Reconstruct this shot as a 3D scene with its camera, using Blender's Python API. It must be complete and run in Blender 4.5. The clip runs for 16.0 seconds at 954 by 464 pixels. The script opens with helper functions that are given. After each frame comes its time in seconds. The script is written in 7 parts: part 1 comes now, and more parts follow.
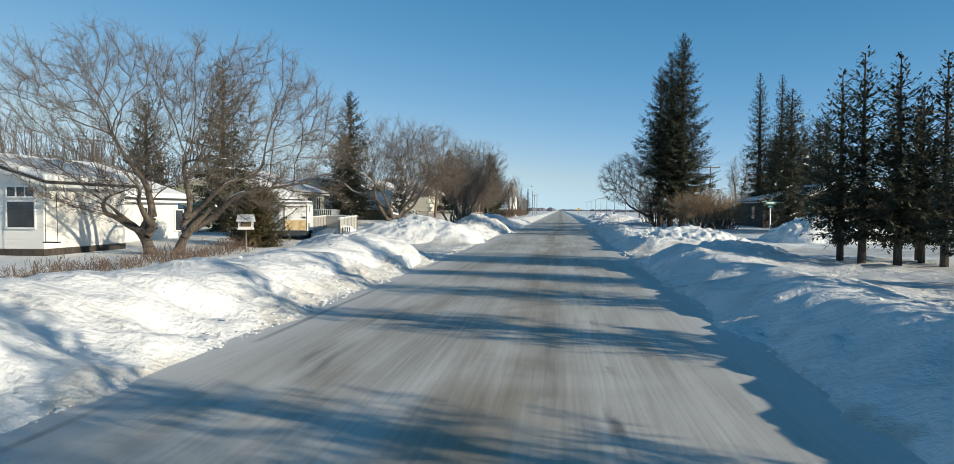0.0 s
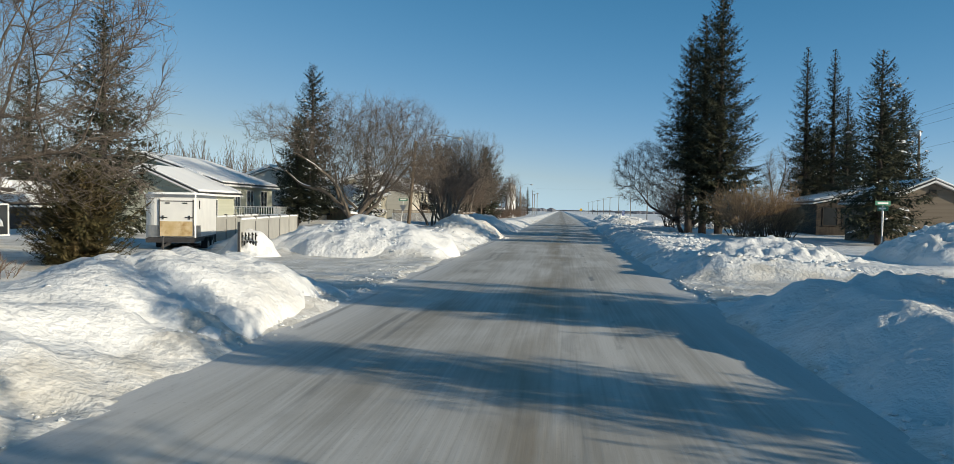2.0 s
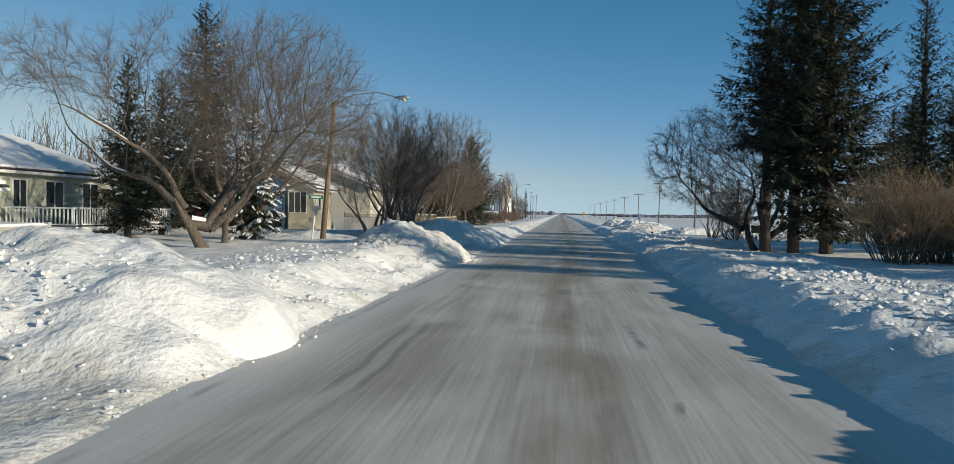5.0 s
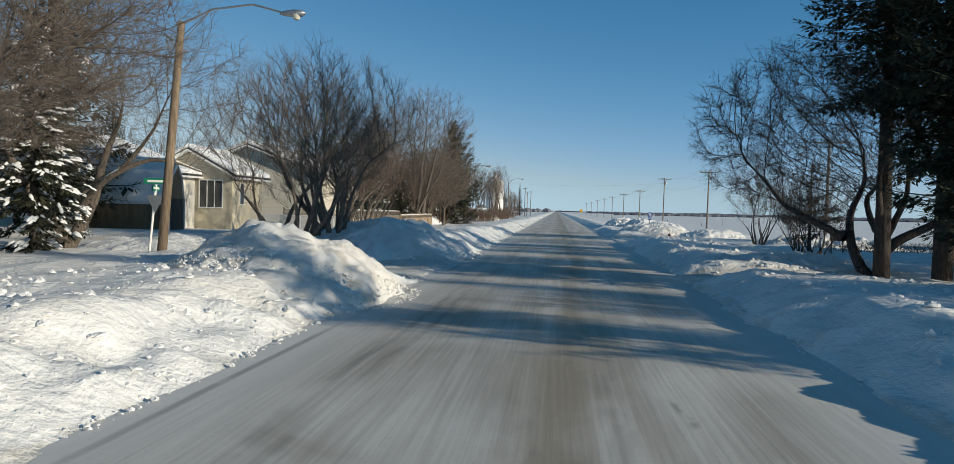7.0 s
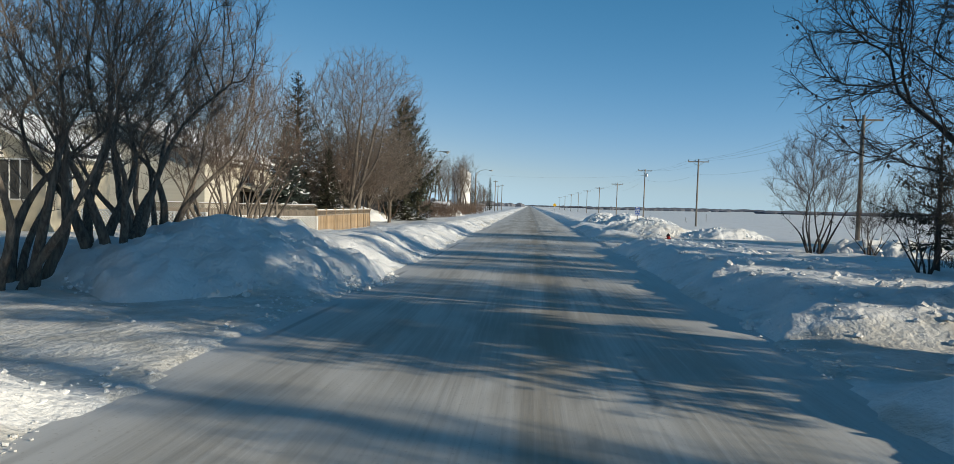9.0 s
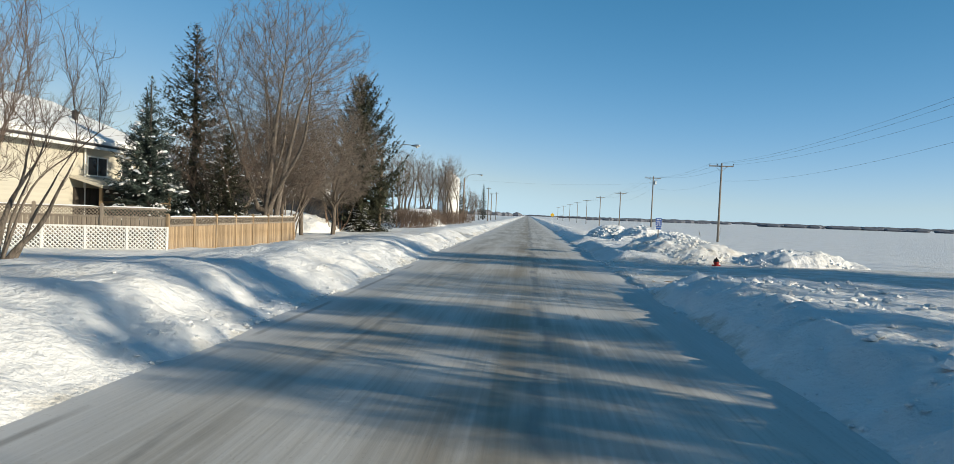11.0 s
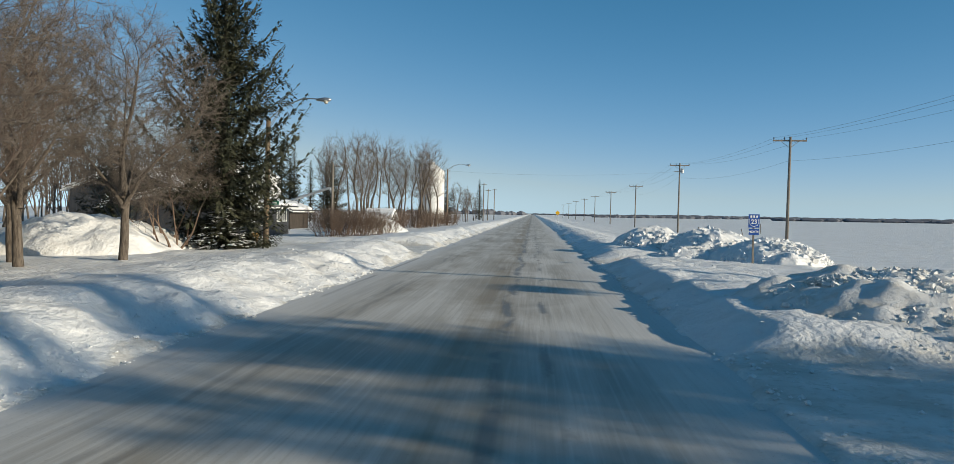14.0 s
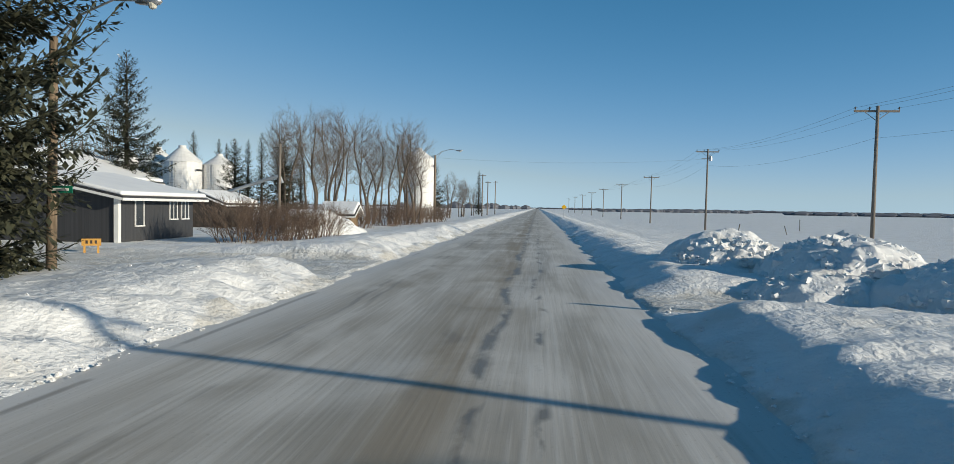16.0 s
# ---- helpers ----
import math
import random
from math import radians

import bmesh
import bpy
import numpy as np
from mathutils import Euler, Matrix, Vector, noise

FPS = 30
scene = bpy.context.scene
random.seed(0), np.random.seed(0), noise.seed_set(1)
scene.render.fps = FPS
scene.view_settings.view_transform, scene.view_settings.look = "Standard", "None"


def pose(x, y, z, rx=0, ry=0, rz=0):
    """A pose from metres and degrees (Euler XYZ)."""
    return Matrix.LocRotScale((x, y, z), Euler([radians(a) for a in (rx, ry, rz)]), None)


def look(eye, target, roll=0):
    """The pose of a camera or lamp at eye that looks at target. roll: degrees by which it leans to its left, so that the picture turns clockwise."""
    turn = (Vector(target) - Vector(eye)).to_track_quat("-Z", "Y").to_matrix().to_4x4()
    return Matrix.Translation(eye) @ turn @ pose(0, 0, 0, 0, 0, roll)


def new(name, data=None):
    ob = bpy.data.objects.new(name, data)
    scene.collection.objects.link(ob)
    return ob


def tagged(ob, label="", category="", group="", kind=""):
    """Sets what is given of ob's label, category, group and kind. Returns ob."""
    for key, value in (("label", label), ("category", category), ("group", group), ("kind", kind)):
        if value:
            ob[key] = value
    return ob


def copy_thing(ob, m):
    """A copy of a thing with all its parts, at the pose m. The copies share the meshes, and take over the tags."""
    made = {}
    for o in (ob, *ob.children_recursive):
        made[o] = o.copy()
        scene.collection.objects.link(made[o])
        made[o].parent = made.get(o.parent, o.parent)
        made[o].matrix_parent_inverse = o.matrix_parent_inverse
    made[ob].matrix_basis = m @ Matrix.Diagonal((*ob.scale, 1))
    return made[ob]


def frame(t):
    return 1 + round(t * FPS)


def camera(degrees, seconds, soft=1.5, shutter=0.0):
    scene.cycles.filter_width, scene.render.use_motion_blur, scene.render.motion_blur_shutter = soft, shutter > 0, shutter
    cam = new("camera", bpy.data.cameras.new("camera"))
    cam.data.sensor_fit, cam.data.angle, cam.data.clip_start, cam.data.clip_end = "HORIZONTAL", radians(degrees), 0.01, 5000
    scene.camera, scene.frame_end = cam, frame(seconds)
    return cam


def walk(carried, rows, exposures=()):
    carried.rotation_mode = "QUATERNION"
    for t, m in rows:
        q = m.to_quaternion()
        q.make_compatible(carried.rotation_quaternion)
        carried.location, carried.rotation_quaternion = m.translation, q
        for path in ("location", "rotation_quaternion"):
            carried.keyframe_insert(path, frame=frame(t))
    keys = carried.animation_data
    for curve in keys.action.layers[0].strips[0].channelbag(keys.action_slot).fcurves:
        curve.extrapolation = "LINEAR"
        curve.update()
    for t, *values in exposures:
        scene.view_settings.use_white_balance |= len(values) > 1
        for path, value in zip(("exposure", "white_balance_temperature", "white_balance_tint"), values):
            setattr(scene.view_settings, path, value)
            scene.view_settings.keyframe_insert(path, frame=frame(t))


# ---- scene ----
cam = camera(65.0, 16.0, 0.6)
PATH = [
    (0, (0.116, 3.73, 2.212), (-0.105, 5.717, 2.152), 0.2),
    (0.5, (0.092, 7.429, 2.202), (-0.129, 9.416, 2.138), 0.4),
    (1, (0.016, 11.199, 2.201), (-0.208, 13.186, 2.132), 0.7),
    (1.5, (-0.123, 15.053, 2.206), (-0.347, 17.039, 2.141), 0.8),
    (2, (-0.283, 18.93, 2.201), (-0.504, 20.916, 2.14), 0.8),
    (2.5, (-0.401, 22.78, 2.207), (-0.62, 24.767, 2.145), 1.1),
    (3, (-0.485, 26.68, 2.189), (-0.704, 28.667, 2.13), 0.8),
    (3.5, (-0.538, 30.623, 2.186), (-0.756, 32.61, 2.13), 0.8),
    (4, (-0.576, 34.427, 2.212), (-0.794, 36.414, 2.16), 0.8),
    (6.5, (-0.678, 53.748, 2.248), (-0.904, 55.734, 2.191), 1.1),
    (7, (-0.713, 57.507, 2.249), (-0.922, 59.495, 2.188), 1.3),
    (7.5, (-0.69, 61.239, 2.247), (-0.886, 63.229, 2.184), 1.3),
    (8, (-0.638, 64.947, 2.229), (-0.816, 66.938, 2.162), 1.6),
    (8.5, (-0.541, 68.656, 2.231), (-0.7, 70.648, 2.163), 1.4),
    (9, (-0.411, 72.383, 2.213), (-0.549, 74.377, 2.139), 1.3),
    (11.5, (0.378, 93.473, 2.183), (0.244, 95.468, 2.136), 2.1),
    (12, (0.508, 97.81, 2.159), (0.373, 99.804, 2.101), 1.3),
    (12.5, (0.608, 102.113, 2.167), (0.479, 104.108, 2.11), 1.2),
    (13, (0.701, 106.321, 2.12), (0.565, 108.315, 2.058), 1.0),
    (13.5, (0.893, 110.57, 2.125), (0.752, 112.565, 2.074), 1.1),
    (14, (1.061, 115.05, 2.202), (0.914, 117.044, 2.151), 0.9),
    (14.5, (1.165, 119.314, 2.248), (1.013, 121.307, 2.191), 1.0),
    (15, (1.272, 123.521, 2.272), (1.114, 125.514, 2.216), 1.3),
    (15.5, (1.302, 127.652, 2.247), (1.141, 129.645, 2.183), 1.2),
    (16, (1.295, 131.829, 2.249), (1.135, 133.822, 2.182), 0.9),
]
walk(cam, [(t, look(eye, target, roll)) for t, eye, target, roll in PATH],
     [(0, 0.10, 7150, 4), (0.5, 0.04, 7150, 4), (1, 0.0, 7150, 4), (2, -0.12, 7220, 4), (4, -0.22, 7220, 4), (6.5, -0.24, 7060, 4), (7.5, -0.2, 7000, 4), (8.5, -0.12, 7080, 4), (9, -0.12, 7080, 4),
      (11.5, 0.12, 7300, 4), (12, 0.06, 7350, 4), (13, -0.14, 7200, 4), (14, -0.14, 7230, 4), (16, -0.2, 7000, 4)])

# ---- light ----
SUN_AZ, SUN_EL = math.atan2(0.9348, -0.3552), radians(15.2)
world = bpy.data.worlds.new("winter_sky")
scene.world = world
world.use_nodes = True
wt = world.node_tree
sky = wt.nodes.new("ShaderNodeTexSky")
sky.sky_type, sky.sun_disc = "NISHITA", False
sky.sun_elevation, sky.sun_rotation = SUN_EL, SUN_AZ
sky.air_density, sky.dust_density, sky.ozone_density, sky.altitude = 0.8, 0.0, 2.5, 300
# the sky's own brightness sets its hue: deep blue overhead, pale towards the horizon
luma = wt.nodes.new("ShaderNodeRGBToBW")
rise = wt.nodes.new("ShaderNodeMapRange")
rise.inputs[1].default_value, rise.inputs[2].default_value = 1.7, 5.2
hue = wt.nodes.new("ShaderNodeMix")
hue.data_type = "RGBA"
hue.inputs[6].default_value, hue.inputs[7].default_value = (0.26, 1.11, 2.42, 1), (0.74, 1.05, 1.36, 1)
tint = wt.nodes.new("ShaderNodeMix")
tint.data_type, tint.blend_type = "RGBA", "MULTIPLY"
tint.inputs[0].default_value = 1.0
wt.links.new(sky.outputs[0], luma.inputs[0])
wt.links.new(luma.outputs[0], rise.inputs[0])
wt.links.new(rise.outputs[0], hue.inputs[0])
wt.links.new(hue.outputs[2], tint.inputs[6])
wt.links.new(luma.outputs[0], tint.inputs[7])
wt.links.new(tint.outputs[2], wt.nodes["Background"].inputs[0])
wt.nodes["Background"].inputs[1].default_value = 0.11
sun = new("sun", bpy.data.lights.new("sun", "SUN"))
sun.data.energy, sun.data.angle, sun.data.color = 5.0, radians(0.53), (1.0, 0.90, 0.78)
to_sun = Vector((math.sin(SUN_AZ) * math.cos(SUN_EL), math.cos(SUN_AZ) * math.cos(SUN_EL), math.sin(SUN_EL)))
sun.matrix_world = look(to_sun * 400, (0, 0, 0))


# ---- materials ----
def surface(name, c1, c2, scale=3.0, rough=0.8, bump=0.3, bscale=None, stretch=(1, 1, 1), metal=0.0, space="Object",
            c3=None, scale3=0.5, spec=0.3, by_object=0.0, bdist=0.05, swell=0.0, octaves=10):
    """Two-scale noise colour between c1 and c2, patches of c3, and fine relief."""
    m = bpy.data.materials.new(name)
    m.use_nodes = True
    nt = m.node_tree
    n, l = nt.nodes, nt.links
    b = n["Principled BSDF"]
    b.inputs["Roughness"].default_value, b.inputs["Metallic"].default_value = rough, metal
    b.inputs["Specular IOR Level"].default_value = spec
    if space == "World":
        src = n.new("ShaderNodeNewGeometry").outputs["Position"]
    else:
        src = n.new("ShaderNodeTexCoord").outputs["Object"]
    mp = n.new("ShaderNodeMapping")
    mp.inputs["Scale"].default_value = stretch
    l.new(src, mp.inputs[0])
    def tex(s, d=6, rough_=0.5):
        t = n.new("ShaderNodeTexNoise")
        t.inputs["Scale"].default_value, t.inputs["Detail"].default_value, t.inputs["Roughness"].default_value = s, d, rough_
        l.new(mp.outputs[0], t.inputs["Vector"])
        return t.outputs[0]
    def ramp(fac, lo, hi):
        r = n.new("ShaderNodeMapRange")
        r.inputs[1].default_value, r.inputs[2].default_value = lo, hi
        l.new(fac, r.inputs[0])
        return r.outputs[0]
    def mix(fac, a, bb):
        x = n.new("ShaderNodeMix")
        x.data_type = "RGBA"
        l.new(fac, x.inputs[0])
        for k, v in ((6, a), (7, bb)):
            if isinstance(v, tuple):
                x.inputs[k].default_value = (*v, 1)
            else:
                l.new(v, x.inputs[k])
        return x.outputs[2]
    col = mix(ramp(tex(scale), 0.35, 0.65), tuple(c1), tuple(c2))
    if c3:
        col = mix(ramp(tex(scale3, 5), 0.52, 0.7), col, tuple(c3))
    if by_object:
        info = n.new("ShaderNodeObjectInfo")
        hsv = n.new("ShaderNodeHueSaturation")
        r = n.new("ShaderNodeMapRange")
        r.inputs[3].default_value, r.inputs[4].default_value = 1 - by_object, 1 + by_object
        l.new(info.outputs["Random"], r.inputs[0])
        l.new(r.outputs[0], hsv.inputs["Value"])
        l.new(col, hsv.inputs["Color"])
        col = hsv.outputs[0]
    l.new(col, b.inputs["Base Color"])
    if bump:
        bp = n.new("ShaderNodeBump")
        bp.inputs["Strength"].default_value = bump
        bp.inputs["Distance"].default_value = bdist
        l.new(tex(bscale or scale * 3, octaves, 0.68 if octaves > 6 else 0.58), bp.inputs["Height"])
        if swell:
            wide = n.new("ShaderNodeBump")
            wide.inputs["Strength"].default_value, wide.inputs["Distance"].default_value = 0.7, swell
            l.new(tex(0.8, 4, 0.5), wide.inputs["Height"])
            l.new(wide.outputs[0], bp.inputs["Normal"])
        l.new(bp.outputs[0], b.inputs["Normal"])
    return m


SNOW = surface("snow", (0.89, 0.89, 0.89), (0.81, 0.82, 0.83), 1.2, 0.65, 0.85, 6.5, space="World", c3=(0.76, 0.75, 0.73), scale3=0.6, bdist=0.08, swell=0.18, octaves=5)
SNOW_CLEAN = surface("clean_snow", (0.90, 0.91, 0.92), (0.85, 0.86, 0.88), 0.8, 0.6, 0.25, 4.0, space="World")
SNOW_DIRTY = surface("dirty_snow", (0.80, 0.78, 0.75), (0.89, 0.89, 0.88), 1.6, 0.75, 0.8, 5.0, space="World", c3=(0.68, 0.64, 0.58), scale3=2.2, bdist=0.09)
BARK_GREY = surface("grey_bark", (0.085, 0.068, 0.055), (0.19, 0.158, 0.13), 6, 0.95, 0.8, 14, (3, 3, 0.6))
BARK_BROWN = surface("brown_bark", (0.13, 0.085, 0.06), (0.23, 0.165, 0.125), 6, 0.95, 0.8, 14, (3, 3, 0.6))
BARK_DARK = surface("dark_bark", (0.05, 0.042, 0.04), (0.11, 0.095, 0.085), 6, 0.95, 0.8, 14, (3, 3, 0.6))
BARK_UMBER = surface("umber_bark", (0.11, 0.092, 0.078), (0.235, 0.20, 0.168), 6, 0.95, 0.8, 14, (3, 3, 0.6))
TWIG = surface("twigs", (0.115, 0.092, 0.076), (0.20, 0.165, 0.138), 2, 0.95, 0)
TWIG_RED = surface("reddish_twigs", (0.12, 0.09, 0.074), (0.20, 0.15, 0.122), 2, 0.95, 0)
TWIG_UMBER = surface("umber_twigs", (0.125, 0.104, 0.09), (0.215, 0.178, 0.152), 2, 0.95, 0)
TWIG_TAN = surface("tan_twigs", (0.34, 0.225, 0.13), (0.46, 0.325, 0.20), 2, 0.95, 0)
TWIG_DARK = surface("dark_twigs", (0.07, 0.058, 0.055), (0.13, 0.11, 0.10), 2, 0.95, 0)
NEEDLE = surface("spruce_needles", (0.034, 0.040, 0.026), (0.074, 0.076, 0.047), 1.3, 0.75, 0, by_object=0.2)
NEEDLE_BLUE = surface("blue_spruce_needles", (0.040, 0.062, 0.055), (0.085, 0.110, 0.095), 1.3, 0.75, 0, by_object=0.15)
NEEDLE_BROWN = surface("cedar_needles", (0.060, 0.060, 0.024), (0.13, 0.095, 0.045), 1.3, 0.8, 0)
WOOD_POLE = surface("pole_wood", (0.15, 0.112, 0.08), (0.29, 0.22, 0.155), 5, 0.9, 0.5, 12, (3, 3, 0.35))
WOOD_GREY = surface("weathered_pole_wood", (0.17, 0.145, 0.125), (0.26, 0.225, 0.19), 5, 0.9, 0.5, 12, (3, 3, 0.35))
CEDAR = surface("fence_boards", (0.28, 0.195, 0.118), (0.43, 0.315, 0.20), 3, 0.85, 0.4, 12, (4, 4, 0.5), c3=(0.25, 0.21, 0.17), scale3=1.4, by_object=0.3)
CEDAR_GREY = surface("weathered_boards", (0.24, 0.20, 0.165), (0.34, 0.29, 0.235), 3, 0.9, 0.4, 12, (4, 4, 0.5), by_object=0.12)
WHITE = surface("white_paint", (0.80, 0.80, 0.78), (0.74, 0.74, 0.73), 1.5, 0.5, 0.08)
WHITE_BIN = surface("white_bin_steel", (0.80, 0.80, 0.79), (0.70, 0.70, 0.69), 1.2, 0.45, 0.15, 3, (1, 1, 6))
SIDING_GREEN = surface("sage_siding", (0.42, 0.43, 0.35), (0.47, 0.48, 0.40), 2, 0.7, 0.6, 3.0, (0.02, 0.02, 3.0))
SIDING_WHITE = surface("white_siding", (0.76, 0.75, 0.71), (0.70, 0.69, 0.66), 2, 0.7, 0.4, 3.0, (0.02, 0.02, 3.0))
STUCCO = surface("beige_stucco", (0.52, 0.46, 0.35), (0.60, 0.54, 0.42), 2, 0.9, 0.3, 30)
STUCCO_WHITE = surface("pale_stucco", (0.68, 0.66, 0.61), (0.60, 0.58, 0.53), 2, 0.9, 0.3, 30)
CHARCOAL = surface("charcoal_siding", (0.045, 0.047, 0.052), (0.060, 0.062, 0.068), 2, 0.65, 0.3, 3.0, (3.0, 3.0, 0.02))
BROWN_WALL = surface("brown_boards", (0.19, 0.13, 0.08), (0.26, 0.185, 0.11), 2, 0.85, 0.4, 8, (3, 3, 0.4))
DARK_WALL = surface("dark_boards", (0.05, 0.042, 0.035), (0.085, 0.07, 0.06), 2, 0.85, 0.4, 8, (3, 3, 0.4))
BEIGE_PANEL = surface("beige_vinyl", (0.40, 0.388, 0.36), (0.46, 0.448, 0.415), 1.2, 0.6, 0.08)
GLASS_DARK = surface("window_glass", (0.03, 0.035, 0.04), (0.05, 0.055, 0.06), 1, 0.08, 0, spec=0.6)
METAL = surface("galvanised_metal", (0.42, 0.43, 0.44), (0.52, 0.53, 0.54), 3, 0.4, 0.1, metal=0.85)
METAL_DARK = surface("dark_metal", (0.05, 0.05, 0.055), (0.08, 0.08, 0.085), 3, 0.5, 0.1, metal=0.4)
BLACK = surface("black_paint", (0.012, 0.012, 0.013), (0.025, 0.025, 0.025), 3, 0.6, 0)
RUBBER = surface("rubber", (0.02, 0.02, 0.02), (0.03, 0.03, 0.03), 4, 0.9, 0.2)
RED = surface("red_paint", (0.42, 0.035, 0.03), (0.32, 0.03, 0.028), 5, 0.5, 0.1)
BLUE_SIGN = surface("blue_sign_sheet", (0.012, 0.07, 0.31), (0.016, 0.085, 0.35), 3, 0.4, 0)
GREEN_SIGN = surface("green_sign_sheet", (0.01, 0.16, 0.10), (0.012, 0.19, 0.12), 3, 0.4, 0)
YELLOW_SIGN = surface("yellow_sign_sheet", (0.80, 0.45, 0.02), (0.75, 0.42, 0.02), 3, 0.4, 0)
ORANGE_WOOD = surface("varnished_wood_sign", (0.56, 0.29, 0.07), (0.64, 0.36, 0.10), 4, 0.6, 0.2)
WIRE = surface("wire", (0.05, 0.05, 0.05), (0.08, 0.08, 0.08), 3, 0.6, 0)
# the bluish grey has the haze of distance mixed into it
HAZED_WOOD = surface("far_woods", (0.13, 0.14, 0.17), (0.19, 0.20, 0.23), 0.02, 1.0, 0, space="World")
LAMP_LENS = surface("lamp_lens", (0.55, 0.53, 0.47), (0.6, 0.58, 0.5), 3, 0.25, 0)


def road_material():
    """Packed snow and ice over asphalt: streaks along the road, worn brownish wheel tracks, dark wet patches."""
    m = bpy.data.materials.new("icy_road")
    m.use_nodes = True
    nt = m.node_tree
    n, l = nt.nodes, nt.links
    b = n["Principled BSDF"]
    b.inputs["Specular IOR Level"].default_value = 0.35
    co = n.new("ShaderNodeTexCoord").outputs["Object"]
    def tex(s, stretch, d=6, dist=0.0):
        mp = n.new("ShaderNodeMapping")
        mp.inputs["Scale"].default_value = stretch
        l.new(co, mp.inputs[0])
        t = n.new("ShaderNodeTexNoise")
        t.inputs["Scale"].default_value, t.inputs["Detail"].default_value, t.inputs["Distortion"].default_value = s, d, dist
        l.new(mp.outputs[0], t.inputs["Vector"])
        return t.outputs[0]
    def rng(v, a, bb, c=0.0, d=1.0):
        r = n.new("ShaderNodeMapRange")
        for k, x in zip((1, 2, 3, 4), (a, bb, c, d)):
            r.inputs[k].default_value = x
        l.new(v, r.inputs[0])
        return r.outputs[0]
    def mth(op, a, bb):
        x = n.new("ShaderNodeMath")
        x.operation = op
        for k, v in ((0, a), (1, bb)):
            if isinstance(v, (int, float)):
                x.inputs[k].default_value = v
            else:
                l.new(v, x.inputs[k])
        return x.outputs[0]
    def mix(f, a, bb):
        x = n.new("ShaderNodeMix")
        x.data_type = "RGBA"
        l.new(f, x.inputs[0])
        for k, v in ((6, a), (7, bb)):
            if isinstance(v, tuple):
                x.inputs[k].default_value = (*v, 1)
            else:
                l.new(v, x.inputs[k])
        return x.outputs[2]
    uv = n.new("ShaderNodeUVMap")
    uv.uv_map = "across"
    sep = n.new("ShaderNodeSeparateXYZ")
    l.new(uv.outputs[0], sep.inputs[0])
    u = sep.outputs[0]
    yy = n.new("ShaderNodeSeparateXYZ")
    l.new(co, yy.inputs[0])
    along = yy.outputs[1]
    def dist(c, v):
        return mth("ABSOLUTE", mth("SUBTRACT", v, c), 0.0)
    streak = tex(1.0, (1.6, 0.09, 1), 6, 0.4)
    fine = tex(1.0, (15, 0.30, 1), 5)
    patch = tex(0.3, (1.2, 0.6, 1), 7, 0.8)
    blot = tex(0.9, (1.6, 0.55, 1), 8, 0.4)
    grit = tex(26.0, (1, 0.6, 1), 3)
    uw = mth("ADD", u, mth("MULTIPLY", mth("SUBTRACT", tex(0.16, (0.2, 1, 1), 5), 0.5), 0.9))
    # packed snow in broad pale and grey patches, whiter towards the banks
    col = mix(rng(mth("ADD", mth("MULTIPLY", streak, 0.45), mth("MULTIPLY", patch, 0.55)), 0.40, 0.60), (0.64, 0.615, 0.575), (0.42, 0.395, 0.355))
    col = mix(rng(fine, 0.51, 0.64, 0, 0.25), col, (0.72, 0.71, 0.69))
    col = mix(rng(fine, 0.47, 0.35, 0, 0.25), col, (0.32, 0.295, 0.255))
    edge = rng(mth("ADD", dist(0.0, u), mth("MULTIPLY", mth("SUBTRACT", patch, 0.5), 2.4)), 2.9, 4.4)
    col = mix(mth("MULTIPLY", edge, 0.85), col, (0.72, 0.72, 0.72))
    # worn tan band, broken dark seam and thin wheel lines
    worn = mth("MULTIPLY", rng(dist(0.45, uw), 1.15, 0.15), rng(mth("ADD", mth("MULTIPLY", streak, 0.5), mth("MULTIPLY", patch, 0.5)), 0.36, 0.56))
    worn = mth("MAXIMUM", worn, mth("MULTIPLY", rng(dist(-1.9, uw), 0.7, 0.1), mth("MULTIPLY", rng(patch, 0.46, 0.62), 0.45)))
    col = mix(mth("MULTIPLY", worn, 0.75), col, (0.31, 0.255, 0.185))
    seam = mth("MULTIPLY", rng(dist(0.95, mth("ADD", uw, mth("MULTIPLY", mth("SUBTRACT", blot, 0.5), 0.5))), 0.17, 0.05), mth("MULTIPLY", rng(blot, 0.43, 0.53), rng(along, 88, 104, 0.3, 1.0)))
    seam = mth("MAXIMUM", seam, mth("MULTIPLY", rng(dist(1.75, uw), 0.12, 0.03), rng(blot, 0.52, 0.6)))
    seam = mth("MAXIMUM", seam, mth("MULTIPLY", mth("MAXIMUM", rng(dist(-2.25, uw), 0.09, 0.03), rng(dist(-2.6, uw), 0.09, 0.03)), rng(patch, 0.45, 0.6, 0, 0.55)))
    seam = mth("MAXIMUM", seam, mth("MULTIPLY", rng(dist(-3.95, u), 0.09, 0.03), rng(patch, 0.48, 0.58, 0, 0.7)))
    dark = mth("MAXIMUM", seam, mth("MULTIPLY", worn, rng(blot, 0.57, 0.68, 0, 0.45)))
    col = mix(mth("MULTIPLY", dark, 0.75), col, (0.13, 0.115, 0.095))
    col = mix(rng(grit, 0.62, 0.75, 0, 0.35), col, (0.30, 0.27, 0.23))
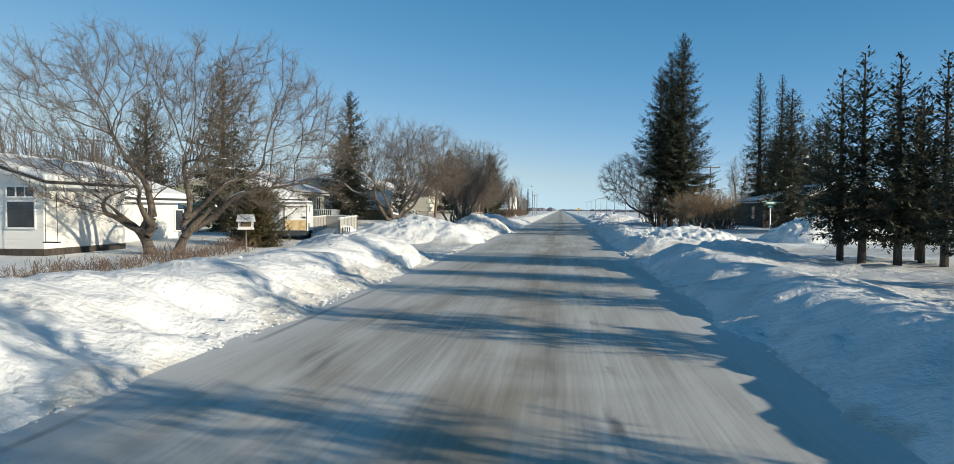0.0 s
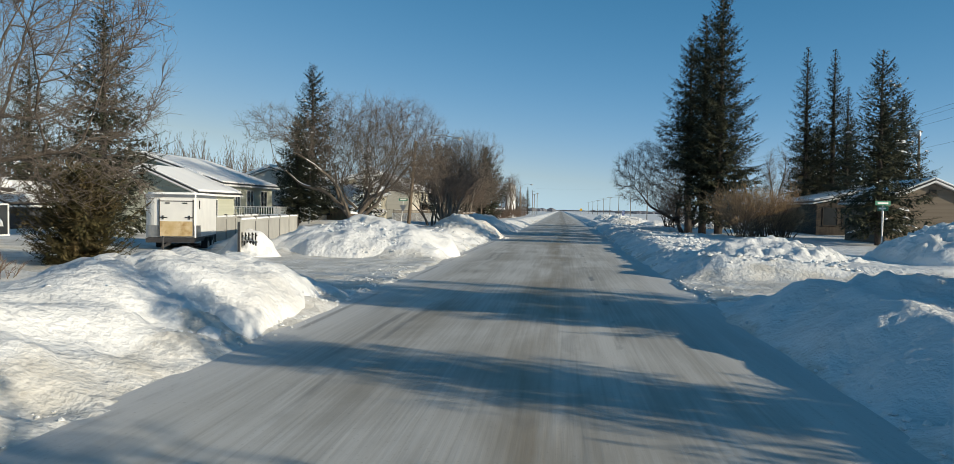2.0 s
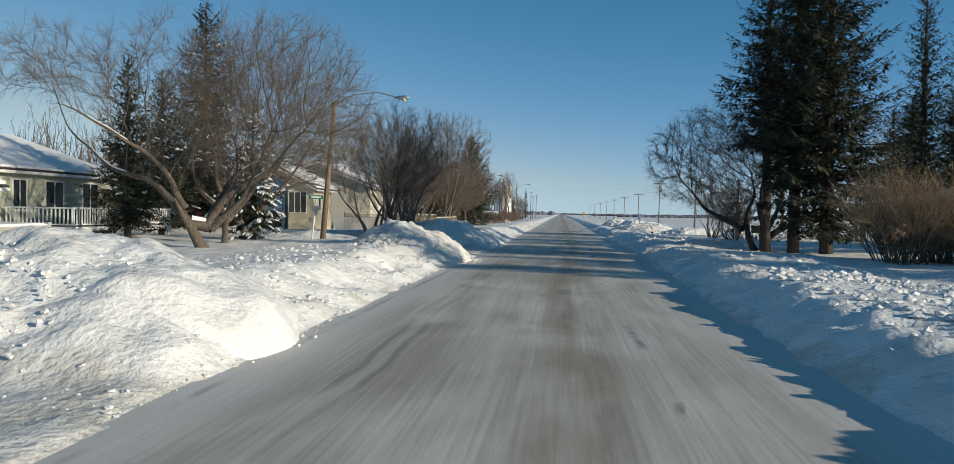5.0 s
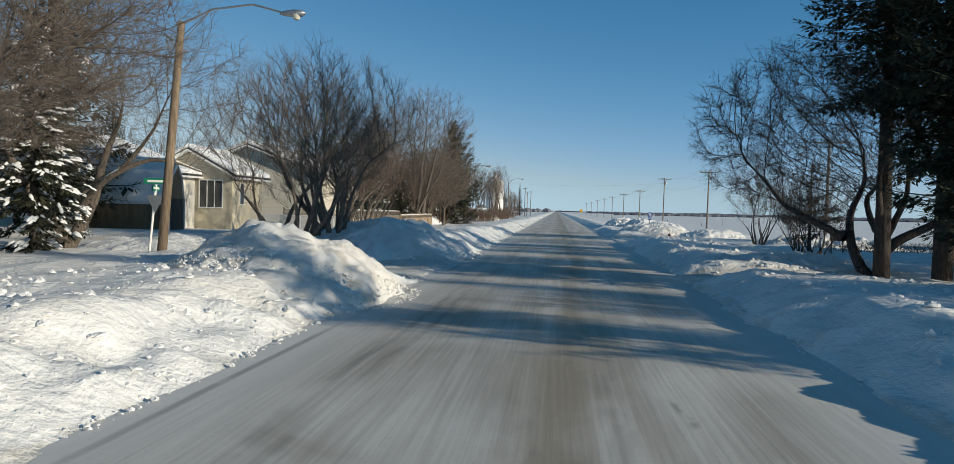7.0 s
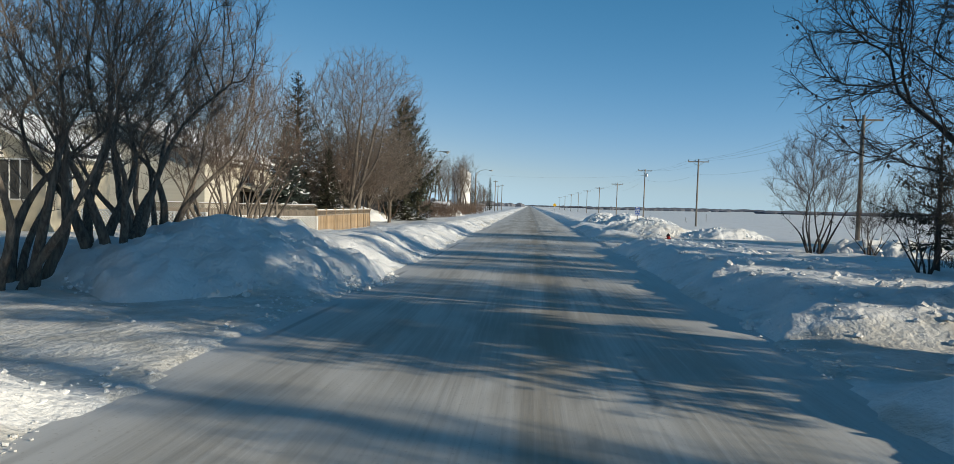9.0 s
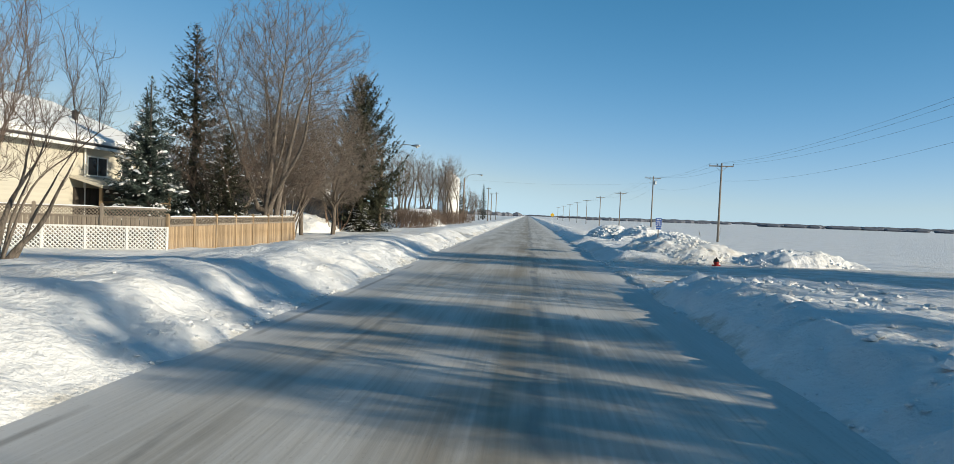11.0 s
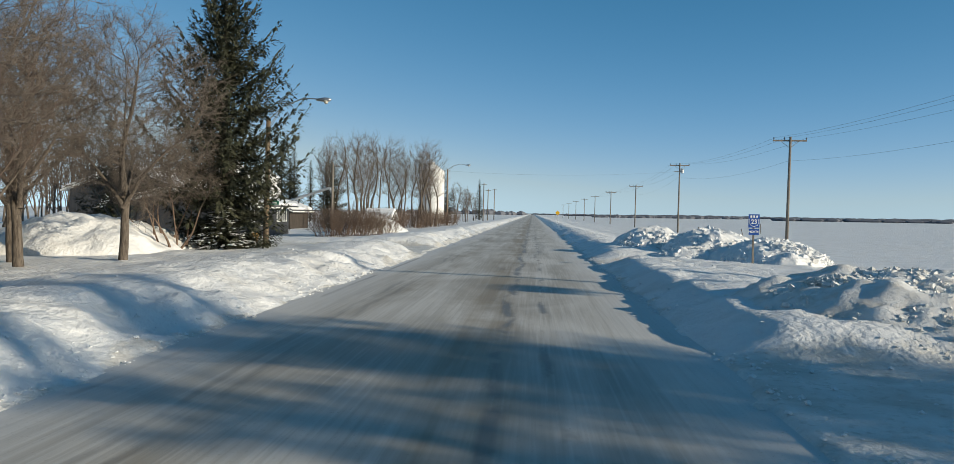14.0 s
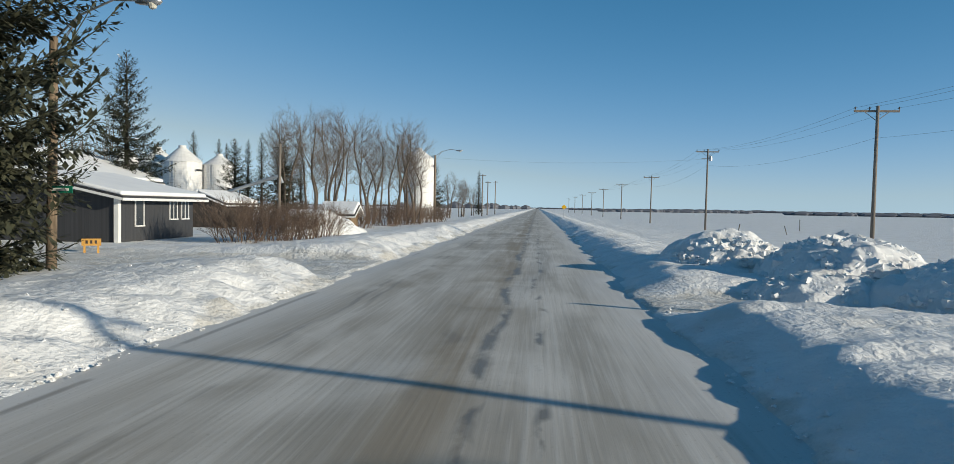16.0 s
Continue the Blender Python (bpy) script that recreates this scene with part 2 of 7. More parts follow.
    l.new(col, b.inputs["Base Color"])
    l.new(rng(dark, 0, 1, 0.7, 0.45), b.inputs["Roughness"])
    bp = n.new("ShaderNodeBump")
    bp.inputs["Strength"].default_value, bp.inputs["Distance"].default_value = 0.3, 0.02
    l.new(mth("ADD", mth("MULTIPLY", blot, 0.8), mth("MULTIPLY", fine, 0.5)), bp.inputs["Height"])
    l.new(bp.outputs[0], b.inputs["Normal"])
    return m


def ground_material():
    """Snow that turns into gritty packed snow where the ground's packed attribute says."""
    m = SNOW.copy()
    m.name = "ground_snow"
    n, l = m.node_tree.nodes, m.node_tree.links
    b = n["Principled BSDF"]
    white = b.inputs["Base Color"].links[0].from_socket
    pos = n.new("ShaderNodeNewGeometry").outputs["Position"]
    def tex(scale, detail):
        t = n.new("ShaderNodeTexNoise")
        t.inputs["Scale"].default_value, t.inputs["Detail"].default_value = scale, detail
        l.new(pos, t.inputs["Vector"])
        return t.outputs[0]
    def mix(f, a, c, blend="MIX"):
        x = n.new("ShaderNodeMix")
        x.data_type, x.blend_type = "RGBA", blend
        for k, v in ((0, f), (6, a), (7, c)):
            if isinstance(v, tuple):
                x.inputs[k].default_value = (*v, 1)
            else:
                l.new(v, x.inputs[k])
        return x.outputs[2]
    def span(v, lo, hi, top=1.0):
        r = n.new("ShaderNodeMapRange")
        r.inputs[1].default_value, r.inputs[2].default_value, r.inputs[4].default_value = lo, hi, top
        l.new(v, r.inputs[0])
        return r.outputs[0]
    gritty = mix(span(tex(1.1, 8), 0.4, 0.62), (0.80, 0.79, 0.77), (0.62, 0.60, 0.56))
    gritty = mix(span(tex(9.0, 4), 0.55, 0.75, 0.5), gritty, (0.42, 0.39, 0.34))
    at = n.new("ShaderNodeAttribute")
    at.attribute_name = "packed"
    add = n.new("ShaderNodeMath")
    add.operation = "ADD"
    l.new(at.outputs["Fac"], add.inputs[0])
    l.new(span(tex(2.4, 6), 0.3, 0.7, 0.5), add.inputs[1])
    l.new(mix(span(add.outputs[0], 0.55, 0.95), white, gritty), b.inputs["Base Color"])
    return m


GROUND = ground_material()
ROAD = road_material()


# ---- building tools ----
class Soup:
    """Vertices and faces of one mesh."""
    def __init__(self):
        self.v, self.f = [], []

    def add(self, verts, faces):
        k = len(self.v)
        self.v += [tuple(p) for p in verts]
        self.f += [tuple(i + k for i in q) for q in faces]
        return self

    def box(self, c, s, rz=0.0, taper=1.0, m=None):
        x, y, z = (a / 2 for a in s)
        ps = [Vector((a * x * (taper if e > 0 else 1), b * y * (taper if e > 0 else 1), e * z)) for e in (-1, 1) for b in (-1, 1) for a in (-1, 1)]
        r = Matrix.Rotation(rz, 3, "Z")
        ps = [r @ p + Vector(c) for p in ps]
        if m:
            ps = [m @ p for p in ps]
        return self.add(ps, [(0, 2, 3, 1), (4, 5, 7, 6), (0, 1, 5, 4), (2, 6, 7, 3), (0, 4, 6, 2), (1, 3, 7, 5)])

    def rod(self, p0, p1, r0, r1=None, n=6, caps=True):
        p0, p1 = Vector(p0), Vector(p1)
        r1 = r0 if r1 is None else r1
        d = p1 - p0
        a = d.orthogonal().normalized()
        b = d.normalized().cross(a)
        ring = [(math.cos(2 * math.pi * i / n), math.sin(2 * math.pi * i / n)) for i in range(n)]
        ps = [p + (a * c + b * s) * r for p, r in ((p0, r0), (p1, r1)) for c, s in ring]
        fs = [(i, (i + 1) % n, n + (i + 1) % n, n + i) for i in range(n)]
        if caps:
            fs += [tuple(range(n))[::-1], tuple(range(n, 2 * n))]
        return self.add(ps, fs)

    def spike(self, p0, p1, r):
        """A three-sided point."""
        d = p1 - p0
        a = d.orthogonal().normalized() * r
        b = d.normalized().cross(a) * 0.87
        return self.add([p0 + a, p0 - a * 0.5 + b, p0 - a * 0.5 - b, p1], [(0, 1, 3), (1, 2, 3), (2, 0, 3)])

    def tube(self, pts, radii, n=6):
        for p, q, r, s in zip(pts, pts[1:], radii, radii[1:]):
            self.rod(p, q, r, s, n)
        return self

    def lathe(self, profile, n=24, c=(0, 0, 0)):
        """profile: radius, height pairs from bottom to top."""
        ps = [(c[0] + r * math.cos(2 * math.pi * i / n), c[1] + r * math.sin(2 * math.pi * i / n), c[2] + z) for r, z in profile for i in range(n)]
        fs = [(k * n + i, k * n + (i + 1) % n, (k + 1) * n + (i + 1) % n, (k + 1) * n + i) for k in range(len(profile) - 1) for i in range(n)]
        fs += [tuple(range(n))[::-1], tuple(range((len(profile) - 1) * n, len(profile) * n))]
        return self.add(ps, fs)

    def slab(self, poly, z0, z1):
        n = len(poly)
        ps = [(x, y, z0) for x, y in poly] + [(x, y, z1) for x, y in poly]
        return self.add(ps, [tuple(range(n))[::-1], tuple(range(n, 2 * n))] + [(i, (i + 1) % n, n + (i + 1) % n, n + i) for i in range(n)])

    def mesh(self, name, material, smooth=False):
        me = bpy.data.meshes.new(name)
        me.from_pydata(self.v, [], self.f)
        me.materials.append(material)
        if smooth:
            me.shade_smooth()
        me.update()
        return me


class Mass:
    """Many small faces gathered as arrays, for crowns."""
    def __init__(self):
        self.v, self.q, self.t, self.n = [], [], [], 0

    def put(self, verts, quads=None, tris=None):
        """verts: items x corners x 3; quads, tris: corner numbers within one item."""
        k, c = verts.shape[:2]
        if not k:
            return
        at = self.n + np.arange(k)[:, None, None] * c
        for faces, out in ((quads, self.q), (tris, self.t)):
            if faces is not None:
                out.append((np.asarray(faces)[None] + at).reshape(-1, len(faces[0])))
        self.v.append(verts.reshape(-1, 3))
        self.n += k * c

    def rods(self, p0, p1, r0, r1, n):
        d = p1 - p0
        d = d / np.maximum(np.linalg.norm(d, axis=1, keepdims=True), 1e-6)
        ref = np.where(np.abs(d[:, 2:3]) > 0.8, np.array([[1.0, 0, 0]]), np.array([[0, 0, 1.0]]))
        a = np.cross(d, ref)
        a /= np.linalg.norm(a, axis=1, keepdims=True)
        b = np.cross(d, a)
        w = 2 * math.pi * np.arange(n) / n
        ring = a[:, None] * np.cos(w)[None, :, None] + b[:, None] * np.sin(w)[None, :, None]
        vs = np.concatenate([p0[:, None] + ring * r0[:, None, None], p1[:, None] + ring * r1[:, None, None]], 1)
        self.put(vs, [(i, (i + 1) % n, n + (i + 1) % n, n + i) for i in range(n)])

    def spikes(self, p0, p1, r):
        d = p1 - p0
        a = np.cross(d, np.array([0.31, 0.52, 0.8]))
        a = a / np.maximum(np.linalg.norm(a, axis=1, keepdims=True), 1e-6) * r[:, None]
        b = np.cross(d, a)
        b = b / np.maximum(np.linalg.norm(b, axis=1, keepdims=True), 1e-6) * r[:, None] * 0.87
        self.put(np.stack([p0 + a, p0 - a * 0.5 + b, p0 - a * 0.5 - b, p1], 1), None, [(0, 1, 3), (1, 2, 3), (2, 0, 3)])

    def blades(self, p, d, ln, w, fold=0.25):
        """Folded lozenges: a spray of needles each."""
        side = np.cross(d, np.array([0, 0, 1.0]))
        side = side / np.maximum(np.linalg.norm(side, axis=1, keepdims=True), 1e-6) * w[:, None]
        mid = p + d * (ln * 0.45)[:, None] - np.array([0, 0, 1.0]) * (w * fold)[:, None]
        self.put(np.stack([p, mid + side, p + d * ln[:, None], mid - side], 1), None, [(0, 1, 2), (0, 2, 3)])

    def mesh(self, name, material, smooth=False):
        me = bpy.data.meshes.new(name)
        v = np.concatenate(self.v) if self.v else np.zeros((3, 3))
        me.vertices.add(len(v))
        me.vertices.foreach_set("co", v.astype(np.float32).ravel())
        q = np.concatenate(self.q) if self.q else np.zeros((0, 4), int)
        t = np.concatenate(self.t) if self.t else np.zeros((0, 3), int)
        me.loops.add(q.size + t.size)
        me.loops.foreach_set("vertex_index", np.concatenate([q.ravel(), t.ravel()]).astype(np.int32))
        me.polygons.add(len(q) + len(t))
        me.polygons.foreach_set("loop_start", np.concatenate([np.arange(len(q)) * 4, q.size + np.arange(len(t)) * 3]).astype(np.int32))
        me.update(calc_edges=True)
        me.materials.append(material)
        if smooth:
            me.shade_smooth()
        return me


def part(name, soup, material, parent, label="", smooth=False):
    ob = new(name, soup.mesh(name, material, smooth))
    ob.parent = parent
    return tagged(ob, label)


def piece(name, mesh, parent, m):
    ob = new(name, mesh)
    ob.parent = parent
    ob.matrix_local = m
    return ob


def thing(name, label, category, at=(0, 0, 0), rz=0.0, group=""):
    ob = new(name)
    ob.matrix_world = pose(*at, 0, 0, rz)
    return tagged(ob, label, category, group)


def single(name, soup, material, label, category, at=(0, 0, 0), rz=0.0, group="", kind="", smooth=False):
    ob = new(name, soup.mesh(name, material, smooth))
    ob.matrix_world = pose(*at, 0, 0, rz)
    return tagged(ob, label, category, group, kind)


def smooth01(t):
    t = np.clip(t, 0, 1)
    return t * t * (3 - 2 * t)


def vnoise(x, y, size, seed=0):
    """Smooth value noise in -1 to 1 on a lattice of that size in metres."""
    x, y = np.asarray(x, float) / size, np.asarray(y, float) / size
    i, j = np.floor(x).astype(np.int64), np.floor(y).astype(np.int64)
    fx, fy = smooth01(x - i), smooth01(y - j)
    def h(a, b):
        k = (a * 374761393 + b * 668265263 + seed * 974634777) & 0xFFFFFFFF
        k = ((k ^ (k >> 13)) * 1274126177) & 0xFFFFFFFF
        return ((k ^ (k >> 16)) & 0xFFFF) / 32767.5 - 1
    return (h(i, j) * (1 - fx) + h(i + 1, j) * fx) * (1 - fy) + (h(i, j + 1) * (1 - fx) + h(i + 1, j + 1) * fx) * fy


# ---- ground, road and snow banks ----
HALF = 4.3


def road_middle(y):
    return -1.0 + 0.62 * smooth01((np.asarray(y, float) - 55) / 50)


# openings in the banks: side, from y, to y, how far out they run
OPENINGS = [(-1, 38.0, 50.2, 60), (1, 37.5, 43.0, 60), (-1, 80.4, 88.4, 60), (1, 82.2, 84.6, 12), (1, 113.2, 126.2, 40),
            (-1, 154.5, 160.8, 13), (1, 148.0, 151.0, 9)]


def height(x, y):
    """The snow's surface over the road's level."""
    x, y = np.asarray(x, float), np.asarray(y, float)
    u = x - road_middle(y)
    wob = 0.25 * vnoise(x * 0, y, 2.3, 3) + 0.16 * vnoise(x * 0, y, 0.8, 4)
    out = np.zeros_like(u) - 0.07
    for side, hs, cfs, ces, bases in (
        (-1, (0.70, 0.95, 0.75, 0.8, 0.85, 0.8, 0.7, 0.65, 0.6, 0.5), (2.5, 2.6, 2.0, 2.0, 2.2, 2.6, 2.6, 2.2, 2.0, 2.0),
         (6.0, 6.0, 7.0, 7.0, 7.0, 7.5, 7.5, 7.5, 7.0, 7.0), (0.3, 0.3, 0.4, 0.65, 0.9, 0.5, 0.25, 0.3, 0.3, 0.2)),
        (1, (0.70, 0.64, 0.60, 0.60, 0.60, 0.56, 0.48, 0.46, 0.44, 0.4), (2.1, 1.7, 1.5, 1.5, 1.5, 1.4, 1.15, 1.2, 1.6, 2.0),
         (4.0, 5.0, 6.5, 6.5, 6.5, 6.5, 6.5, 6.5, 6.0, 6.0), (0.1, 0.3, 0.42, 0.44, 0.46, 0.45, 0.36, 0.32, 0.0, -0.2)),
    ):
        at = (-20, 36, 52, 70, 90, 105, 125, 140, 170, 260)
        hb, cf, ce, base = (np.interp(y, at, a) for a in (hs, cfs, ces, bases))
        d = side * u - HALF - wob * 0.7
        far = smooth01((d - 9) / 30)
        base = base + (0.15 if side < 0 else -0.12) * far
        if side > 0:
            base = base - 0.25 * smooth01((d - 6) / 8) * smooth01((y - 95) / 20)
        rise, fall = 0.45 * smooth01(d / cf) ** 0.8 + 0.55 * np.clip(d / cf, 0, 1), 1 - smooth01((d - cf - 0.4) / (ce - cf))
        calm = 1 - (0.75 if side > 0 else 0.5) * smooth01((y - 118) / 8)
        lump = 1 + calm * (0.22 * vnoise(x, y, 2.6, 5 + side) + 0.12 * vnoise(x, y, 1.1, 7))
        bank = np.maximum(hb - base, 0) * rise * fall * lump
        open_ = np.zeros_like(d)
        for s, y0, y1, run in OPENINGS:
            if s == side and run:
                k = smooth01((y - y0 + 1.3) / 1.6) * (1 - smooth01((y - y1) / 1.6)) * (1 - smooth01((d - run) / 4))
                open_ = np.maximum(open_, k)
        low = base * (smooth01(d / 2.2) if side < 0 else np.clip(d / cf, 0, 1))
        z = (bank + low) * (1 - open_) + open_ * (0.04 + np.minimum(base, 0.5) * smooth01((d - 3) / 14))
        face = np.exp(-((d - 0.9) / 1.1) ** 2)
        rough = (0.05 + 0.05 * face) * vnoise(x, y, 0.62, 11) + (0.04 + 0.05 * face) * (np.abs(vnoise(x, y, 0.36, 12)) + 0.6 * np.abs(vnoise(x, y, 0.19, 15)))
        rough = rough + 0.11 * calm * vnoise(x, y, 4.5, 13) + 0.10 * calm * np.abs(vnoise(x, y * 0.8, 1.4, 14)) - 0.12 * face * np.abs(vnoise(x * 0.5, y, 1.1, 16))
        if side > 0:
            rough = rough * (1 - 0.7 * np.exp(-((d - 0.6) / 1.3) ** 4) * smooth01((y - 122) / 6))
        scallop = np.abs(np.sin(math.pi * (y * 0.42 - side * d * 0.30 + 0.9 * vnoise(x, y, 3.1, 17))))
        rough = rough + (np.interp(y, (60, 105), (0.20, 0.05)) if side < 0 else 0.06) * (scallop - 0.6) * np.exp(-((d - 1.5) / 1.5) ** 2)
        near = (1 - 0.8 * smooth01((d - 7) / 8)) * (1 - 0.75 * open_)
        z = z + rough * near * smooth01(d / 0.5)
        out = np.where(d > 0, z, out)
    return out


def spaced(stops):
    """Coordinates from (start, step) pairs and a last stop."""
    out = []
    for (a, s), b in zip(stops, [t[0] for t in stops[1:]]):
        out += list(np.arange(a, b - s * 0.01, s))
    return np.array(out + [stops[-1][0]])


def sheet(xs, ys, fz, name, material):
    gx, gy = np.meshgrid(xs, ys)
    gz = fz(gx, gy)
    nx, ny = len(xs), len(ys)
    me = bpy.data.meshes.new(name)
    me.vertices.add(nx * ny)
    me.vertices.foreach_set("co", np.stack([gx, gy, gz], -1).astype(np.float32).ravel())
    a = (np.arange(ny - 1)[:, None] * nx + np.arange(nx - 1)[None]).ravel()
    quads = np.stack([a, a + 1, a + nx + 1, a + nx], -1)
    me.loops.add(quads.size)
    me.loops.foreach_set("vertex_index", quads.ravel().astype(np.int32))
    me.polygons.add(len(quads))
    me.polygons.foreach_set("loop_start", (np.arange(len(quads)) * 4).astype(np.int32))
    me.update(calc_edges=True)
    me.materials.append(material)
    me.shade_smooth()
    return me


xs = spaced([(-3600, 600), (-600, 120), (-120, 20), (-60, 4), (-28, 1.0), (-15, 0.3), (-10.5, 0.15), (-4.2, 0.9), (2.7, 0.15), (8.0, 0.3), (13, 0.5), (22, 2), (60, 12), (120, 60), (600, 600), (3600, 1)])
ys = spaced([(-400, 90), (-40, 4), (-4, 0.19), (172, 0.6), (200, 2), (260, 10), (500, 100), (1500, 500), (4500, 1)])
ground_me = sheet(xs, ys, height, "ground", GROUND)
# packed, gritty snow in the side streets and along the road's edge
mx, my = np.meshgrid(xs, ys)
mu = mx - road_middle(my)
wander = 0.35 * vnoise(mx, my, 1.7, 41) + 0.2 * vnoise(mx, my, 0.6, 42)
strip = np.where(mu < 0, np.interp(my, (16, 22, 35, 40, 140, 150), (0.5, 1.1, 1.1, 0.4, 0.4, 0.7)), 0.35)
packed = smooth01((HALF + strip + wander - np.abs(mu)) / 0.6)
for s_, y0_, y1_, run_ in OPENINGS:
    k_ = smooth01((my + wander - y0_ + 0.4) / 0.8) * (1 - smooth01((my + wander - y1_ - 0.4) / 0.8)) * (1 - smooth01((np.abs(mu) - HALF - run_ + wander) / 1.5))
    packed = np.maximum(packed, np.where(mu * s_ > 0, k_, 0))
ground_me.attributes.new("packed", "FLOAT", "POINT").data.foreach_set("value", packed.astype(np.float32).ravel())
tagged(new("ground", ground_me), "snow-covered ground with ploughed banks beside the road", "ground", kind="structure")

rx = np.linspace(-HALF - 0.75, HALF + 0.75, 26)
ry = spaced([(-400, 60), (-40, 4), (0, 1.0), (200, 4), (400, 60), (4500, 1)])
road_me = sheet(rx, ry, lambda x, y: 0.012 - 0.0016 * x * x + 0.006 * vnoise(x, y, 1.5, 31), "road", ROAD)
co = np.empty(len(road_me.vertices) * 3, np.float32)
road_me.vertices.foreach_get("co", co)
co = co.reshape(-1, 3)
layer = road_me.uv_layers.new(name="across")
idx = np.empty(len(road_me.loops), np.int32)
road_me.loops.foreach_get("vertex_index", idx)
layer.data.foreach_set("uv", np.stack([co[idx, 0], co[idx, 1] * 0.01], -1).astype(np.float32).ravel())
co[:, 0] += road_middle(co[:, 1])
road_me.vertices.foreach_set("co", co.ravel())
tagged(new("road", road_me), "icy snow-packed road with worn brown wheel tracks", "road", kind="structure")


def snow_mound(x, y, rx, ry, h, label, seed, chunky=0.0, material=SNOW, rz=0.0, power=1.0, z0=0.0):
    """A heap of ploughed snow: a rounded patch whose skirt goes into the ground."""
    n = 80
    g = np.linspace(-1.15, 1.15, n)
    a, b = np.meshgrid(g, g)
    r = np.hypot(a, b) * (1 + 0.14 * vnoise(a, b, 0.5, seed) + 0.07 * vnoise(a, b, 0.2, seed + 1))
    top = np.maximum(0, 1 - r ** 2) ** power
    wx, wy = a * rx, b * ry
    z = h * top * (1 + 0.16 * vnoise(wx, wy, 1.5, seed + 2) + 0.08 * vnoise(wx, wy, 0.6, seed + 3))
    rid = np.abs(vnoise(wx, wy, 0.5, seed + 4)) + 0.6 * np.abs(vnoise(wx, wy, 0.24, seed + 5))
    z = z + (chunky + 0.035) * rid * smooth01(top * 3) - 0.35 * smooth01((r - 0.86) / 0.25) + 0.04 * vnoise(wx, wy, 0.4, seed + 6)
    me = sheet(g, g, lambda p, q: z, "snow_mound", material)
    me.vertices.foreach_set("co", np.stack([wx, wy, z], -1).astype(np.float32).ravel())
    me.update()
    ob = new("snow_mound", me)
    ob.matrix_world = pose(x, y, z0, 0, 0, rz)
    return tagged(ob, label, "snow mound", "ploughed snow piles")


def snow_blocks(x, y, rx, ry, h, label, seed, n=140, size=0.42, material=SNOW, rz=0.0, z0=0.0, power=0.8, core=None, chunk=0.16):
    """A heap of broken crust: a core with angular blocks thrown over it."""
    ob = snow_mound(x, y, rx, ry, h, label, seed, chunk, core or SNOW, rz, power, z0)
    rng = random.Random(seed)
    s = Soup()
    for _ in range(n):
        a, r = rng.uniform(0, 6.283), rng.random() ** 0.6 * 1.08
        px, py = r * math.cos(a), r * math.sin(a)
        top = max(0.0, 1 - r * r) ** power * h
        k = size * (0.28 + 0.9 * rng.random() ** 2.2) * (1.15 - 0.5 * r)
        m = pose(px * rx, py * ry, top - k * 0.02, rng.uniform(-32, 32), rng.uniform(-32, 32), rng.uniform(0, 360))
        c = [Vector((i * k * rng.uniform(0.35, 0.75), j * k * rng.uniform(0.3, 0.62), l_ * k * rng.uniform(0.22, 0.5))) for l_ in (-1, 1) for j in (-1, 1) for i in (-1, 1)]
        s.add([m @ v for v in c], [(0, 2, 3), (0, 3, 1), (4, 5, 7), (4, 7, 6), (0, 1, 5), (0, 5, 4), (2, 6, 7), (2, 7, 3), (0, 4, 6), (0, 6, 2), (1, 3, 7), (1, 7, 5)])
    tagged(part("crust", s, material, ob, "angular broken snow blocks"), kind="stuff")
    return ob


snow_blocks(-8.2, 33.0, 3.1, 5.4, 1.12, "smooth lit heap of ploughed snow at the bank's end", 1, 500, 0.05, power=1.0, chunk=0.07)
snow_blocks(-9.8, 54.6, 4.6, 5.0, 1.6, "large rounded snow heap beside the beige fence", 2, 1200, 0.08, power=0.9, chunk=0.06, rz=26)
snow_blocks(-7.9, 75.9, 3.5, 4.6, 1.4, "snow heap with a crumbly dirty top", 3, 5000, 0.075, SNOW_DIRTY, power=1.0, core=SNOW_DIRTY, chunk=0.15)
snow_blocks(-8.7, 93.0, 4.2, 5.6, 1.45, "shaded snow heap below bare shrubs", 4, 2200, 0.17, power=1.0, chunk=0.2)
snow_blocks(7.7, 48.4, 3.6, 3.2, 1.05, "low trampled snow heap with tyre marks", 5, 2200, 0.12, SNOW_DIRTY, power=0.7, chunk=0.16)
snow_blocks(15.6, 50.2, 3.7, 3.4, 1.75, "bright white snow pile beside the street sign", 6, 300, 0.26, z0=0.1, power=0.9)
snow_blocks(7.0, 35.0, 3.0, 2.3, 0.75, "shaded crumbled snow ridge", 7, 300, 0.2, power=1.0)
snow_blocks(8.4, 87.0, 4.4, 1.9, 0.66, "shaded lumpy snow ridge along a driveway", 8, 1200, 0.22, power=0.9, chunk=0.14)
snow_blocks(8.7, 130.5, 4.2, 4.4, 1.15, "wide snow heap with dirty clods on top", 9, 3000, 0.13, SNOW_DIRTY, power=1.0, core=SNOW_DIRTY, chunk=0.07)
snow_blocks(13.4, 127.6, 3.6, 2.4, 0.95, "shaded snow heap with broken crust", 10, 500, 0.2, z0=-0.1, power=1.0, chunk=0.08)
